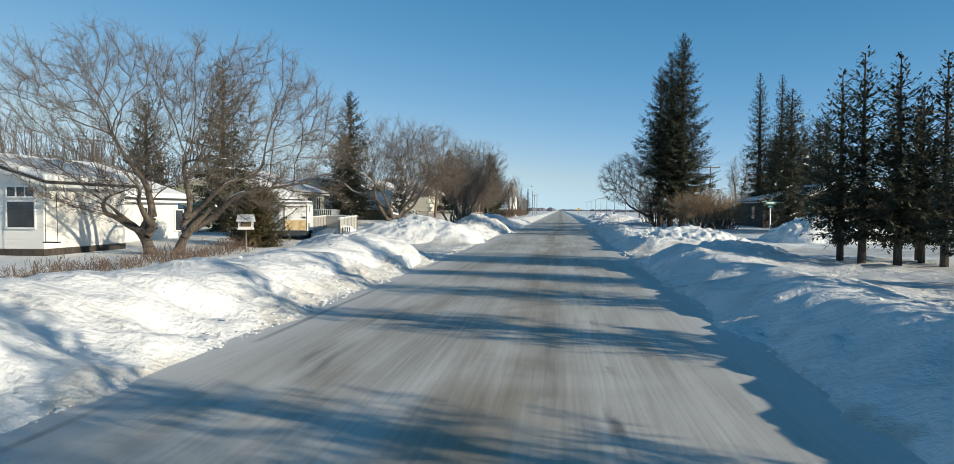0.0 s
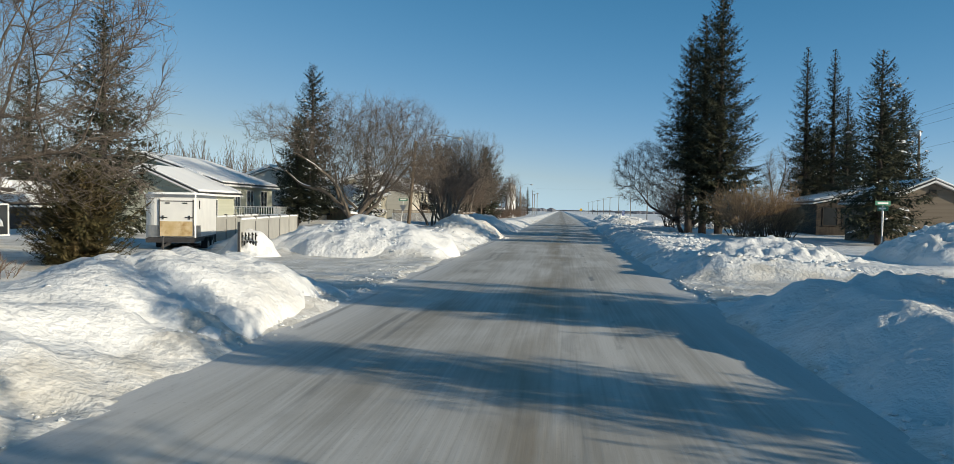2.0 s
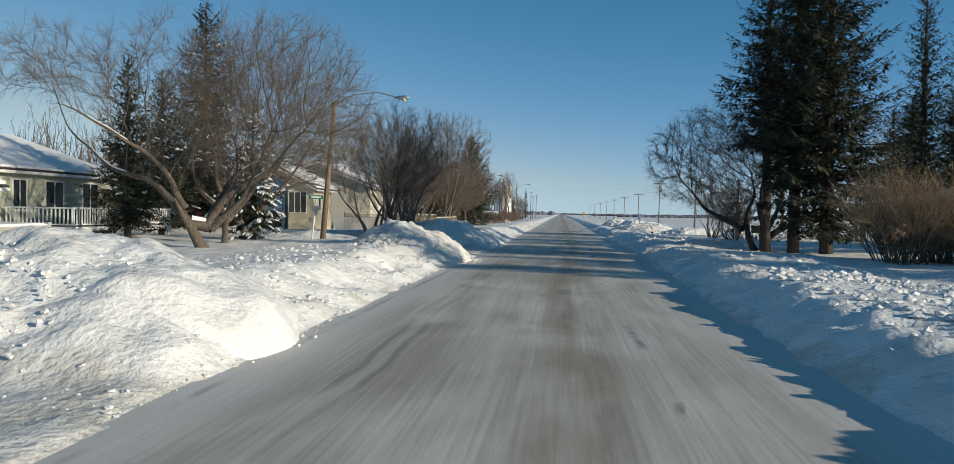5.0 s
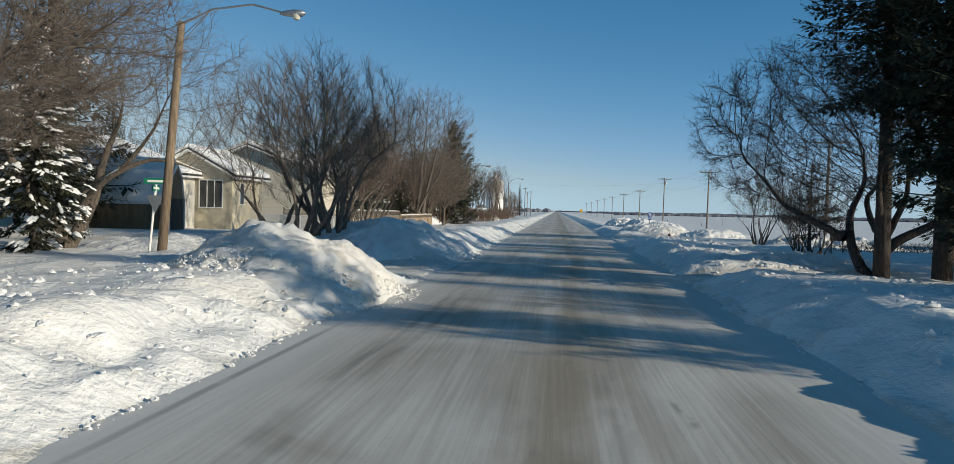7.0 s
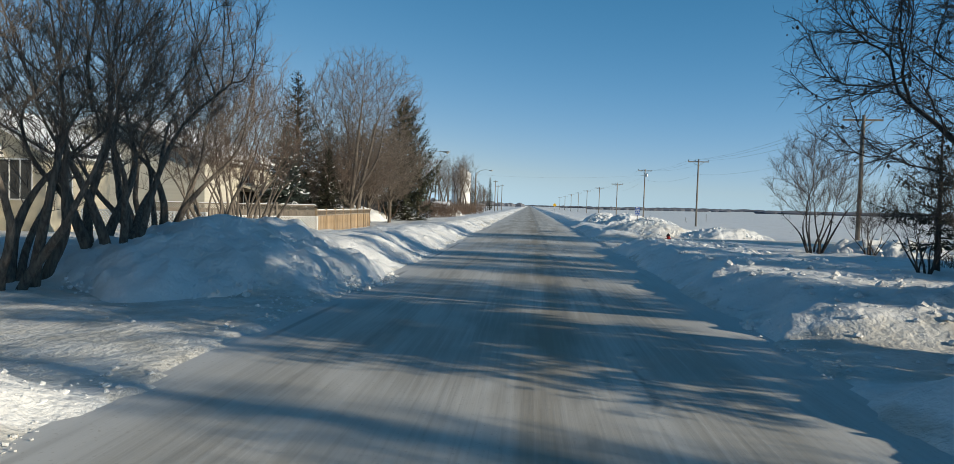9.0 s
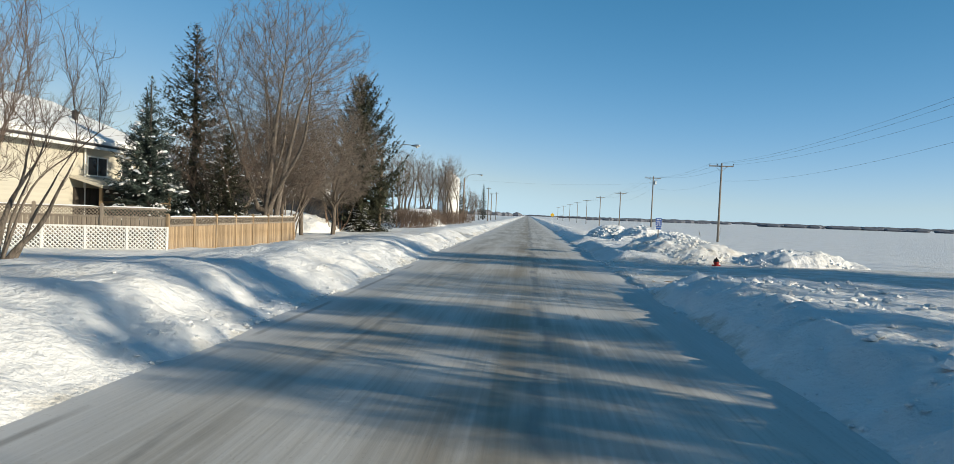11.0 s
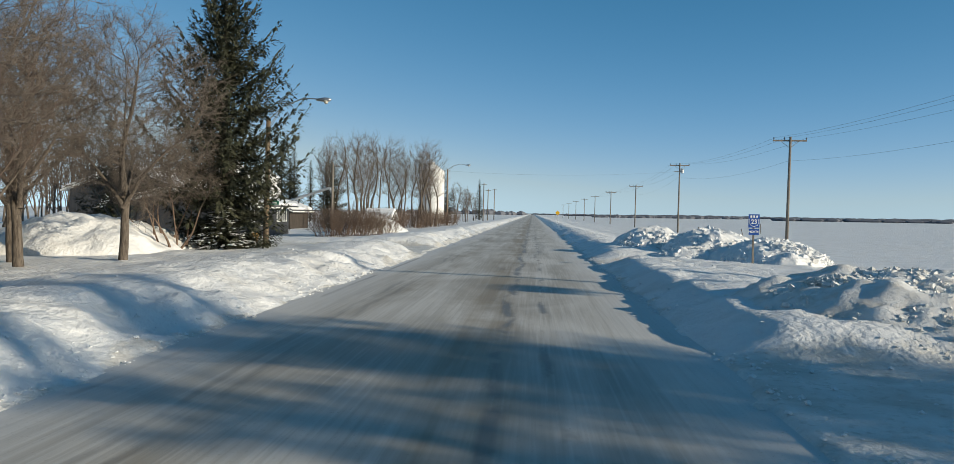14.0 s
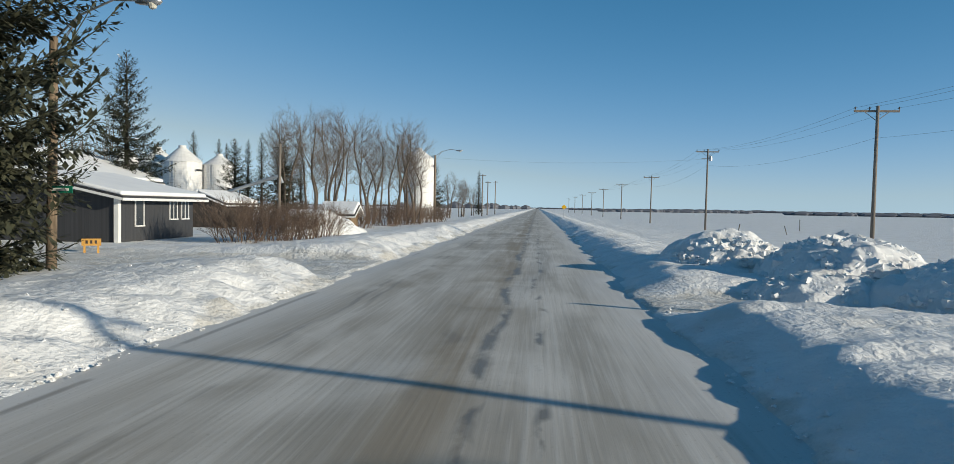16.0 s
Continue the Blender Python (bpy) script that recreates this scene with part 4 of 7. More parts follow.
def crown_tree(seed, stems, forms, label, bark=BARK_GREY, twigs=TWIG, name="bare_tree", snow=0.0, n=3000, twig_n=15000, step=0.27, kill=0.40, up=0.05, wob=0.10, stem_up=0.05,
               thin=0.006, shell=2.9, low=1.4, twig_len=0.5, twig_up=0.25, fine=0.02, seeds=0, stem_wob=0.16):
    """A bare tree or shrub. stems: base, direction, length, radius; forms: the ellipsoids that its crown fills."""
    rng = np.random.default_rng(seed)
    lines = [stem_line(rng, b, d, ln, step, stem_wob, stem_up) for b, d, ln, _ in stems]
    aims = crown_points(rng, n, forms, shell)
    aims = aims[aims[:, 2] > low + rng.normal(0, 0.25, len(aims))]
    pos, par = colonise(rng, lines, aims, step, kill, up, wob)
    tips = np.zeros(len(pos))
    kids = np.bincount(par[par >= 0], minlength=len(pos))
    tips[kids == 0] = 1
    for i in range(len(pos) - 1, -1, -1):
        if par[i] >= 0:
            tips[par[i]] += tips[i]
    rad = thin * np.maximum(tips, 1) ** 0.44
    at = 0
    for line, (_, _, ln, r) in zip(lines, stems):
        k = len(line)
        rad[at:at + k] = np.maximum(np.minimum(rad[at:at + k], r * 1.15), r * (1 - 0.85 * np.linspace(0, 1, k)))
        rad[at] *= 1.25
        at += k
    has = np.nonzero(par >= 0)[0]
    pa = par[has]
    r0, r1 = np.minimum(rad[pa], rad[has] * 1.5), rad[has]
    ob = thing(name, label, "tree" if name == "bare_tree" else "shrub")
    ms = Mass()
    for sel, sides in ((r1 > 0.05, 8), ((r1 <= 0.05) & (r1 > fine), 5)):
        ms.rods(pos[pa[sel]], pos[has[sel]], r0[sel], r1[sel], sides)
    part("trunk" if name == "bare_tree" else "stem", ms, bark, ob, smooth=True)
    ms = Mass()
    sel = r1 <= fine
    ms.rods(pos[pa[sel]], pos[has[sel]], r0[sel], r1[sel], 3)
    # fine twigs from the thin branches, each with two shorter ones
    thinner = has[r1 < fine * 0.75]
    pick = thinner[rng.permutation(np.arange(twig_n // 6) % len(thinner))]
    own = pos[pick] - pos[par[pick]]
    own /= np.maximum(np.linalg.norm(own, axis=1, keepdims=True), 1e-6)
    away = pos[pick] - np.array([0, 0, 1.5])
    away /= np.maximum(np.linalg.norm(away, axis=1, keepdims=True), 1e-6)
    d = own * 0.6 + away * 0.25 + rng.normal(0, 0.55, own.shape) + np.array([0, 0, twig_up])
    d /= np.linalg.norm(d, axis=1, keepdims=True)
    ln = twig_len * rng.uniform(0.45, 1.25, len(pick))
    root = pos[pick] - own * (rng.random((len(pick), 1)) * step * 0.9)
    tr = np.full(len(pick), thin * 0.85)
    bend = root + d * (ln * 0.5)[:, None]
    d = d + rng.normal(0, 0.22, d.shape) + np.array([0, 0, twig_up * 0.4])
    d /= np.linalg.norm(d, axis=1, keepdims=True)
    ms.rods(root, bend, tr, tr * 0.8, 3)
    ms.spikes(bend, bend + d * (ln * 0.5)[:, None], tr * 0.8)
    for way in (-0.25, 0.05, 0.3, 0.55):
        d2 = d * 0.7 + rng.normal(0, 0.55, d.shape) + np.array([0, 0, twig_up * 0.5])
        d2 /= np.linalg.norm(d2, axis=1, keepdims=True)
        q = bend + d * (ln * way * 0.7)[:, None]
        ms.spikes(q, q + d2 * (ln * rng.uniform(0.3, 0.6, len(pick)))[:, None], tr * 0.7)
    part("crown", ms, twigs, ob)
    if seeds:
        pk = pick[rng.integers(0, len(pick), seeds)]
        ms = Mass()
        dd = rng.normal(0, 0.5, (seeds, 3)) + np.array([0, 0, -1.0])
        sl = rng.uniform(0.05, 0.11, seeds)
        ms.blades(pos[pk] + rng.normal(0, 0.15, (seeds, 3)), dd / np.linalg.norm(dd, axis=1, keepdims=True), sl, sl * 0.35)
        tagged(part("dry_leaves", ms, TWIG_DARK, ob, "a few dry leaves still hanging"), kind="stuff")
    if snow:
        run = pos[has] - pos[pa]
        flat_ = np.abs(run[:, 2]) / step < 0.72
        patch = np.sin(pos[has] @ np.array([1.9, 1.3, 0.7]) + seed) > 1 - 2 * snow
        sel = flat_ & patch & (r1 > 0.03)
        ms = Mass()
        lift = np.zeros((int(sel.sum()), 3))
        lift[:, 2] = r1[sel] * 0.72
        ms.rods(pos[pa[sel]] + lift, pos[has[sel]] + lift, r1[sel] * 0.72, r1[sel] * 0.66, 6)
        if sel.any():
            tagged(part("snow", ms, SNOW_CLEAN, ob, "snow lying along the limbs"), kind="stuff")
    return ob


def bare_tree(seed, stems, label, bark=BARK_GREY, twigs=TWIG, name="bare_tree", snow=0.0, **spec):
    """stems: base offset, direction, length, radius of each main stem."""
    full = dict(levels=3, wob=0.16, up=0.05, thin=0.008, first=0.3, kids=(7, 6, 6), spread=(0.45, 0.95), shrink=(0.5, 0.72), twiglets=3, thick=(0.42, 0.64), clear=0.4)
    full.update(spec, snow=snow)
    rng = random.Random(seed)
    twig, white = Soup(), Soup() if snow else None
    ob = thing(name, label, "tree" if name == "bare_tree" else "shrub")
    few = len(stems) <= 10
    wood = Soup()
    for base, d, ln, r in stems:
        if few:
            wood = Soup()
        grow(rng, wood, twig, white, Vector(base), Vector(d).normalized(), ln, r, 0, full)
        if few:
            part("trunk" if name == "bare_tree" else "stem", wood, bark, ob, smooth=True)
    if not few:
        tagged(part("stem", wood, bark, ob), kind="stuff")
    part("crown", twig, twigs, ob)
    if snow:
        tagged(part("snow", white, SNOW_CLEAN, ob, "snow lying along the limbs"), kind="stuff")
    return ob


place(crown_tree(31, [((-0.35, 0, -0.2), (-0.35, -0.1, 1), 3.4, 0.27), ((0.45, 0.1, -0.2), (0.5, 0.2, 1), 3.2, 0.26), ((-0.6, 0, 0.9), (-1.0, -0.2, 0.55), 5.0, 0.16), ((-0.5, 0.2, 1.6), (-0.2, 0.4, 1), 4.4, 0.16),
                      ((0.9, 0.3, 1.0), (1.0, 0.1, 0.35), 5.6, 0.16), ((0.8, 0.3, 1.3), (0.6, 0.6, 0.8), 4.0, 0.14), ((-0.3, 0, 1.2), (-0.4, -0.9, 0.6), 4.0, 0.13), ((0.9, 0.3, 1.6), (0.9, -0.4, 0.9), 4.0, 0.14)],
                 [((-2.4, 0, 5.2), (4.3, 4.4, 3.9), 0.46), ((2.8, 0.4, 5.0), (4.7, 4.4, 3.6), 0.44), ((4.2, 0.3, 2.6), (3.6, 3.2, 1.6), 0.06), ((-3.4, 0, 2.9), (2.8, 3.0, 1.5), 0.04)],
                 "wide old bare tree with two trunks and snow in its forks", snow=0.16, n=4600, twig_n=56000, twig_len=0.55, up=0.0, wob=0.14, stem_wob=0.2, thin=0.0075, twig_up=0.15, low=1.7), -15.8, 32.2)
place(crown_tree(32, [((0, 0, -0.2), (-0.35, -0.3, 1), 2.8, 0.27), ((-0.4, -0.3, 1.0), (-0.85, -0.15, 0.75), 7.4, 0.17), ((0.1, 0, 0.9), (0.5, 0.1, 1), 5.4, 0.19), ((-0.6, -0.4, 1.6), (-0.7, -0.3, 1.1), 6.4, 0.13),
                      ((0, 0.2, 1.1), (0.1, 0.6, 1), 5.0, 0.17), ((0.3, 0, 0.8), (0.9, -0.1, 0.9), 5.0, 0.14)],
                 [((2.6, 0.4, 5.6), (3.9, 3.8, 3.5), 0.72), ((-5.2, -1.2, 6.9), (2.8, 2.0, 1.7), 0.14), ((-1.6, -0.4, 6.6), (2.6, 2.2, 2.4), 0.14)],
                 "spreading bare tree with snow along its leaning limbs", snow=0.3, n=3000, twig_n=32000, thin=0.0075, low=2.0, up=0.0, wob=0.14, stem_wob=0.14, twig_len=0.8, twig_up=0.15), -14.5, 70.2)
place(crown_tree(33, [((0, 0, -0.2), (0.25, -0.05, 1), 5.8, 0.17), ((0.3, -0.1, 1.2), (0.75, 0.1, 0.75), 5.3, 0.15), ((0.1, 0, 1.3), (-0.3, -0.3, 1), 4.6, 0.12)],
                 [((1.4, 0, 5.6), (3.9, 3.4, 3.3), 1.0)], "leaning bare tree with fine hanging twigs", snow=0.1, n=1500, twig_n=13000, twig_up=-0.15, low=2.2, up=-0.02, wob=0.14, twig_len=0.8), -15.6, 74.2)
place(crown_tree(34, [((0, 0, -0.2), (0.3, 0.15, 1), 6.4, 0.26), ((0, 0, 0.3), (-0.25, 0.1, 1), 6.4, 0.24), ((0.3, 0.1, 1.2), (0.8, -0.2, 0.8), 6.0, 0.15), ((0.5, 0.2, 2.0), (0.8, 0.3, 0.55), 5.2, 0.12)],
                 [((0.6, 0, 7.4), (4.6, 3.8, 4.6), 0.8), ((4.6, 0, 6.0), (2.8, 2.4, 2.0), 0.2)], "bare tree beside a leaning lamp post", snow=0.12, n=2000, twig_n=19000, twig_up=-0.2, low=2.4, up=-0.02, wob=0.14, stem_wob=0.16, twig_len=0.8), -18.2, 82.6)
place(crown_tree(35, [((0, 0, -0.2), (-0.6, -0.05, 0.9), 5.2, 0.22), ((0.4, 0, -0.2), (0.02, 0, 1), 5.6, 0.25), ((-1.0, 0, 1.3), (-0.95, 0.2, 0.6), 4.6, 0.15),
                      ((0.3, 0, 1.3), (-0.5, -0.3, 0.9), 5.0, 0.15), ((0.4, 0, 1.2), (0.5, -0.2, 0.8), 4.4, 0.14), ((0.2, 0.1, 1.6), (-0.2, 0.8, 0.8), 4.4, 0.13)],
                 [((-1.9, 0.2, 5.1), (4.4, 4.3, 3.1), 1.0)], "dark bare tree with long limbs reaching over the snow", BARK_DARK, TWIG_DARK, n=2800, twig_n=30000, thin=0.0075, low=2.2, seeds=1100, up=0.0, wob=0.15, stem_wob=0.22, twig_up=0.0, twig_len=0.6), 10.4, 85.3)

# multi-stemmed shrubs
def clump(seed, n, h, lean, label, bark=BARK_DARK, twigs=TWIG, r=0.09, spec=None, width=0.5, name="bare_shrub", **more):
    rng = random.Random(seed)
    stems = []
    for i in range(n):
        az = 2 * math.pi * (i + rng.random() * 0.6) / n
        k = lean * rng.uniform(0.3, 1.0)
        stems.append(((math.cos(az) * width * rng.random(), math.sin(az) * width * rng.random(), -0.2), (math.cos(az) * k, math.sin(az) * k, 1),
                      h * rng.uniform(0.55, 0.68), r * rng.uniform(0.7, 1.15)))
    return bare_tree(seed, stems, label, bark, twigs, name, **{**(spec or {}), **more})


def vase(seed, count, h, lean, label, bark, twigs, r, width=0.7, spread=0.42, **more):
    """Many tall stems leaning out from one root."""
    rng = random.Random(seed)
    stems = []
    for i in range(count):
        az = 2 * math.pi * (i + rng.random() * 0.7) / count
        k = lean * rng.uniform(0.25, 1.0)
        stems.append(((math.cos(az) * width * rng.uniform(0.3, 1), math.sin(az) * width * rng.uniform(0.3, 1), -0.2), (math.cos(az) * k, math.sin(az) * k, 1), h * rng.uniform(0.5, 0.72), r * rng.uniform(0.6, 1.2)))
    forms = [((0, 0, h * 0.66), (h * spread, h * spread, h * 0.37), 0.8), ((0, 0, h * 0.42), (h * spread * 0.7, h * spread * 0.7, h * 0.26), 0.2)]
    return crown_tree(seed, stems, forms, label, bark, twigs, "bare_shrub", **{"up": 0.28, "stem_up": 0.06, "twig_up": 0.5, "stem_wob": 0.13, "shell": 3.0, **more})


m1 = place(vase(41, 8, 8.0, 0.62, "tall bare many-stemmed shrub with dark trunks", BARK_UMBER, TWIG_UMBER, 0.15, spread=0.5, n=2500, twig_n=20000, twig_len=0.6, thin=0.007), -11.9, 88.4)
for x, y, rz, s in ((-11.1, 90.6, 100, 1.0), (-12.0, 94.6, 200, 0.95)):
    stand(m1, x, y, rz=rz, s=s, group="shrub row")
m2 = place(vase(42, 11, 6.6, 0.6, "brown many-stemmed bare shrub", BARK_UMBER, TWIG_RED, 0.08, n=1200, twig_n=9000, twig_len=0.65, low=1.0), -12.2, 99.6)
for x, y, rz, s in ((-12.6, 103.2, 90, 1.0), (-13.6, 107.5, 120, 1.04)):
    stand(m2, x, y, rz=rz, s=s, group="shrub row")
m3 = place(vase(43, 10, 5.0, 0.55, "bare many-stemmed shrub standing in snow", BARK_DARK, TWIG_DARK, 0.05, 0.35, 0.4, n=650, twig_n=8000, twig_len=0.6, low=0.9, kill=0.3), 11.8, 105.2)
stand(m3, 13.6, 104.2, rz=100, s=0.55)
stand(m3, 10.6, 94.0, rz=200, s=0.6)
stand(m3, 9.6, 88.6, rz=250, s=0.75)

# tall bare trees further on
u1 = place(crown_tree(51, [((0, 0, -0.2), (0.05, 0, 1), 10.5, 0.27), ((0.5, 0.2, -0.2), (0.16, 0.1, 1), 9.5, 0.22), ((0.2, 0, 1.6), (0.5, -0.15, 1), 8.0, 0.14), ((-0.3, 0, 1.8), (-0.4, -0.15, 1), 8.0, 0.14), ((0.1, 0, 2.4), (0.1, 0.6, 1), 6.5, 0.12)],
                      [((1.0, 0, 9.0), (5.0, 4.2, 5.0), 0.75), ((1.0, 0, 4.6), (4.8, 4.0, 2.6), 0.25)],
                      "tall dense bare tree behind the board fence", BARK_UMBER, TWIG_UMBER, n=5200, twig_n=34000, up=0.14, twig_up=0.15, twig_len=0.6, stem_wob=0.035, wob=0.06, thin=0.0075, low=2.0), -14.4, 129.8)
stand(u1, -15.4, 133.6, rz=100, s=0.97, label="tall dense bare tree behind another")
stand(m2, -16.0, 127.8, rz=60, s=1.0, label="brown bare shrub behind the board fence")
stand(m2, -14.4, 133.4, rz=260, s=1.05, label="brown bare shrub at the fence's end")
y1 = place(crown_tree(52, [((0, 0, -0.2), (0.02, 0.05, 1), 7.4, 0.17), ((0, 0, 1.9), (0.6, 0.1, 0.8), 4.0, 0.09), ((0, 0, 2.0), (-0.6, 0, 0.85), 4.0, 0.09), ((0, 0, 2.2), (0.1, 0.6, 0.9), 3.8, 0.08), ((0, 0, 2.5), (0.2, -0.6, 0.9), 3.6, 0.08)],
                      [((0, 0, 5.3), (3.4, 3.3, 3.5), 1.0)], "small bare yard tree with a pale trunk", BARK_GREY, TWIG_UMBER, n=2600, twig_n=26000, twig_len=0.6, up=0.03, twig_up=0.0, low=1.8, wob=0.07, stem_wob=0.09, thin=0.0075), -13.2, 140.2)
place(vase(55, 10, 5.0, 0.6, "dense brown thicket of drooping fine twigs", BARK_BROWN, TWIG, 0.06, 0.8, 0.5, n=1400, twig_n=18000, twig_len=0.6, up=0.02, twig_up=-0.3, low=0.7, kill=0.3), -15.0, 147.2)
stand(m2, -19.5, 152.0, rz=80, s=0.9, label="brown bare shrub beside a snow hill")
stand(m2, -22.5, 146.0, rz=190, s=0.95, label="brown bare shrub beside a snow hill")
stand(y1, -14.2, 136.3, rz=130, s=0.95, label="bare tree with fine twigs past the board fence")
stand(y1, -16.4, 139.0, rz=220, s=0.95, label="bare tree with fine twigs beside a house")
pop = place(crown_tree(53, [((0, 0, -0.2), (0.03, 0, 1), 10.6, 0.18), ((0.6, 0.3, -0.2), (0.12, 0, 1), 9.6, 0.14), ((-0.6, 0.2, -0.2), (-0.14, 0, 1), 9.2, 0.14)],
                       [((0, 0, 6.8), (2.2, 2.0, 4.4), 1.0)], "tall slim bare poplar", BARK_GREY, TWIG_UMBER, n=520, twig_n=4800, up=0.4, twig_up=0.5, low=2.2, thin=0.011, kill=0.5, step=0.36, twig_len=1.0, stem_wob=0.07), -12.4, 214.0)
for i, (x, y, s) in enumerate(((-16.0, 207.0, 0.98), (-18.8, 198.0, 0.92), (-20.8, 196.0, 0.9), (-16.4, 212.0, 0.9), (-19.5, 205.0, 1.0), (-14.4, 222.0, 0.95), (-23.0, 203.0, 0.9),
                                (-14.0, 262.0, 0.7), (-13.4, 276.0, 0.66), (-14.6, 290.0, 0.68), (-13.8, 304.0, 0.62), (25.9, 105.4, 0.72), (23.2, 104.6, 0.8), (-13.4, 209.0, 0.94), (-17.6, 201.0, 0.96))):
    stand(pop, x, y, rz=67 * i, s=s, group="bare poplars")

# never in view: added so that their branches stripe the road with shade
for x, y, rz, s in ((15.5, 1.0, 140, 0.95), (14.0, -4.5, 250, 0.85)):
    stand(pop, x, y, rz=rz, s=s, label="unseen bare tree added for shadow stripes on the road")
stand(y1, 14.6, 0.5, rz=160, s=1.1, label="unseen bare tree added for shadow stripes on the road")

# low bushes and hedges
BUSH = dict(levels=2, kids=(4, 4), up=0.05, wob=0.14, first=0.2, spread=(0.25, 0.7), shrink=(0.5, 0.8), thin=0.005, twiglets=2)
bt = place(clump(61, 56, 4.3, 0.75, "rounded tan leafless bush", BARK_BROWN, TWIG_TAN, 0.03, {**BUSH, "kids": (6, 5), "twiglets": 3}, 0.9), 12.2, 72.2)
for x, y, rz, s in ((13.9, 72.6, 80, 1.0), (15.2, 73.6, 160, 0.8)):
    stand(bt, x, y, rz=rz, s=s)
bh = place(clump(62, 56, 2.7, 0.7, "reddish leafless hedge bush in snow", BARK_BROWN, TWIG_RED, 0.02, {**BUSH, "kids": (5, 4)}, 1.3), -13.0, 167.2)
for x, y, rz, s in ((-12.1, 168.2, 50, 1.0), (-11.2, 169.4, 120, 0.95), (-10.3, 170.8, 200, 0.8), (-14.8, 186, 30, 1.0), (-13.6, 193, 80, 1.1), (-12.6, 200, 140, 1.1), (-11.8, 206, 200, 1.1), (-12.2, 216, 10, 1.0), (-10.8, 221, 70, 1.0)):
    stand(bh, x, y, rz=rz, s=s, group="leafless hedge")
bl = place(clump(63, 20, 0.95, 0.7, "low bare hedge twigs along the snow", BARK_BROWN, TWIG_RED, 0.012, {**BUSH, "kids": (3, 3), "twiglets": 1}, 0.7), -12.2, 19.0)
for i in range(16):
    stand(bl, -12.4 - 0.11 * i + 0.3 * math.sin(i * 2.1), 20.2 + 1.02 * i, rz=47 * i, s=0.9 + 0.15 * math.sin(i), group="low hedge")
for i in range(7):
    stand(bl, 13.2 + 1.1 * i, 97.5 + 0.5 * i, rz=47 * i, s=1.0, group="low brown hedge")


# ---- far woods along the horizon and behind the houses ----
def wood_belt(x0, y0, x1, y1, h, label, seed, step=2.0, material=HAZED_WOOD, thick=6.0):
    """A belt of far treetops: many ragged upright clumps."""
    rng = random.Random(seed)
    s = Soup()
    length = math.hypot(x1 - x0, y1 - y0)
    n = int(length / step)
    for i in range(n):
        t = (i + rng.random()) / n
        x, y = x0 + (x1 - x0) * t, y0 + (y1 - y0) * t
        hh = h * (0.65 + 0.4 * rng.random() ** 1.2) * (0.85 + 0.2 * math.sin(t * 23 + seed))
        w = step * rng.uniform(0.8, 1.8)
        s.lathe([(w * 0.7, -1.0), (w, hh * 0.3), (w * 0.75, hh * 0.65), (w * 0.12, hh)], 5, (x + rng.uniform(-thick, thick), y + rng.uniform(-thick, thick), 0))
    return single("far_woods", s, material, label, "woods", kind="stuff")


wood_belt(210, 760, 900, 620, 2.7, "dark belt of far bare woods beyond the field", 1, 5.0)
wood_belt(60, 1500, 1100, 1300, 3.6, "far dark tree line on the horizon", 2, 9.0)
wood_belt(-160, 1000, -16, 1100, 9, "far dark trees on the horizon", 3, 6.0)
wood_belt(60, 900, 240, 1000, 3, "scattered far trees on the horizon", 5, 4.0)
wood_belt(-900, 2600, 2400, 2600, 6, "hazy far hills of woods", 4, 24.0, thick=20)
bp = bare_tree(54, [((i * 0.72 - 6.5, (i * 37 % 5) - 2, -0.2), (0.05 * math.sin(i), 0, 1), 5.6 + 0.8 * math.sin(i * 1.7), 0.07) for i in range(18)], "row of bare trees behind houses", BARK_GREY, TWIG_RED,
               kids=(7, 3, 3), up=0.12, wob=0.10, first=0.15, spread=(0.3, 0.7), shrink=(0.3, 0.45), twiglets=0)
tagged(bp, "", "woods")
place(bp, -75.0, 100.0, 0.3, 20)
for i in range(23):
    stand(bp, -58.0 - 5 * math.sin(i * 1.3), 50.0 + 8.5 * i, 0.3, rz=70 + 20 * math.sin(i * 2.2), s=1.65 + 0.2 * math.sin(i * 3.1), group="woods behind the houses")


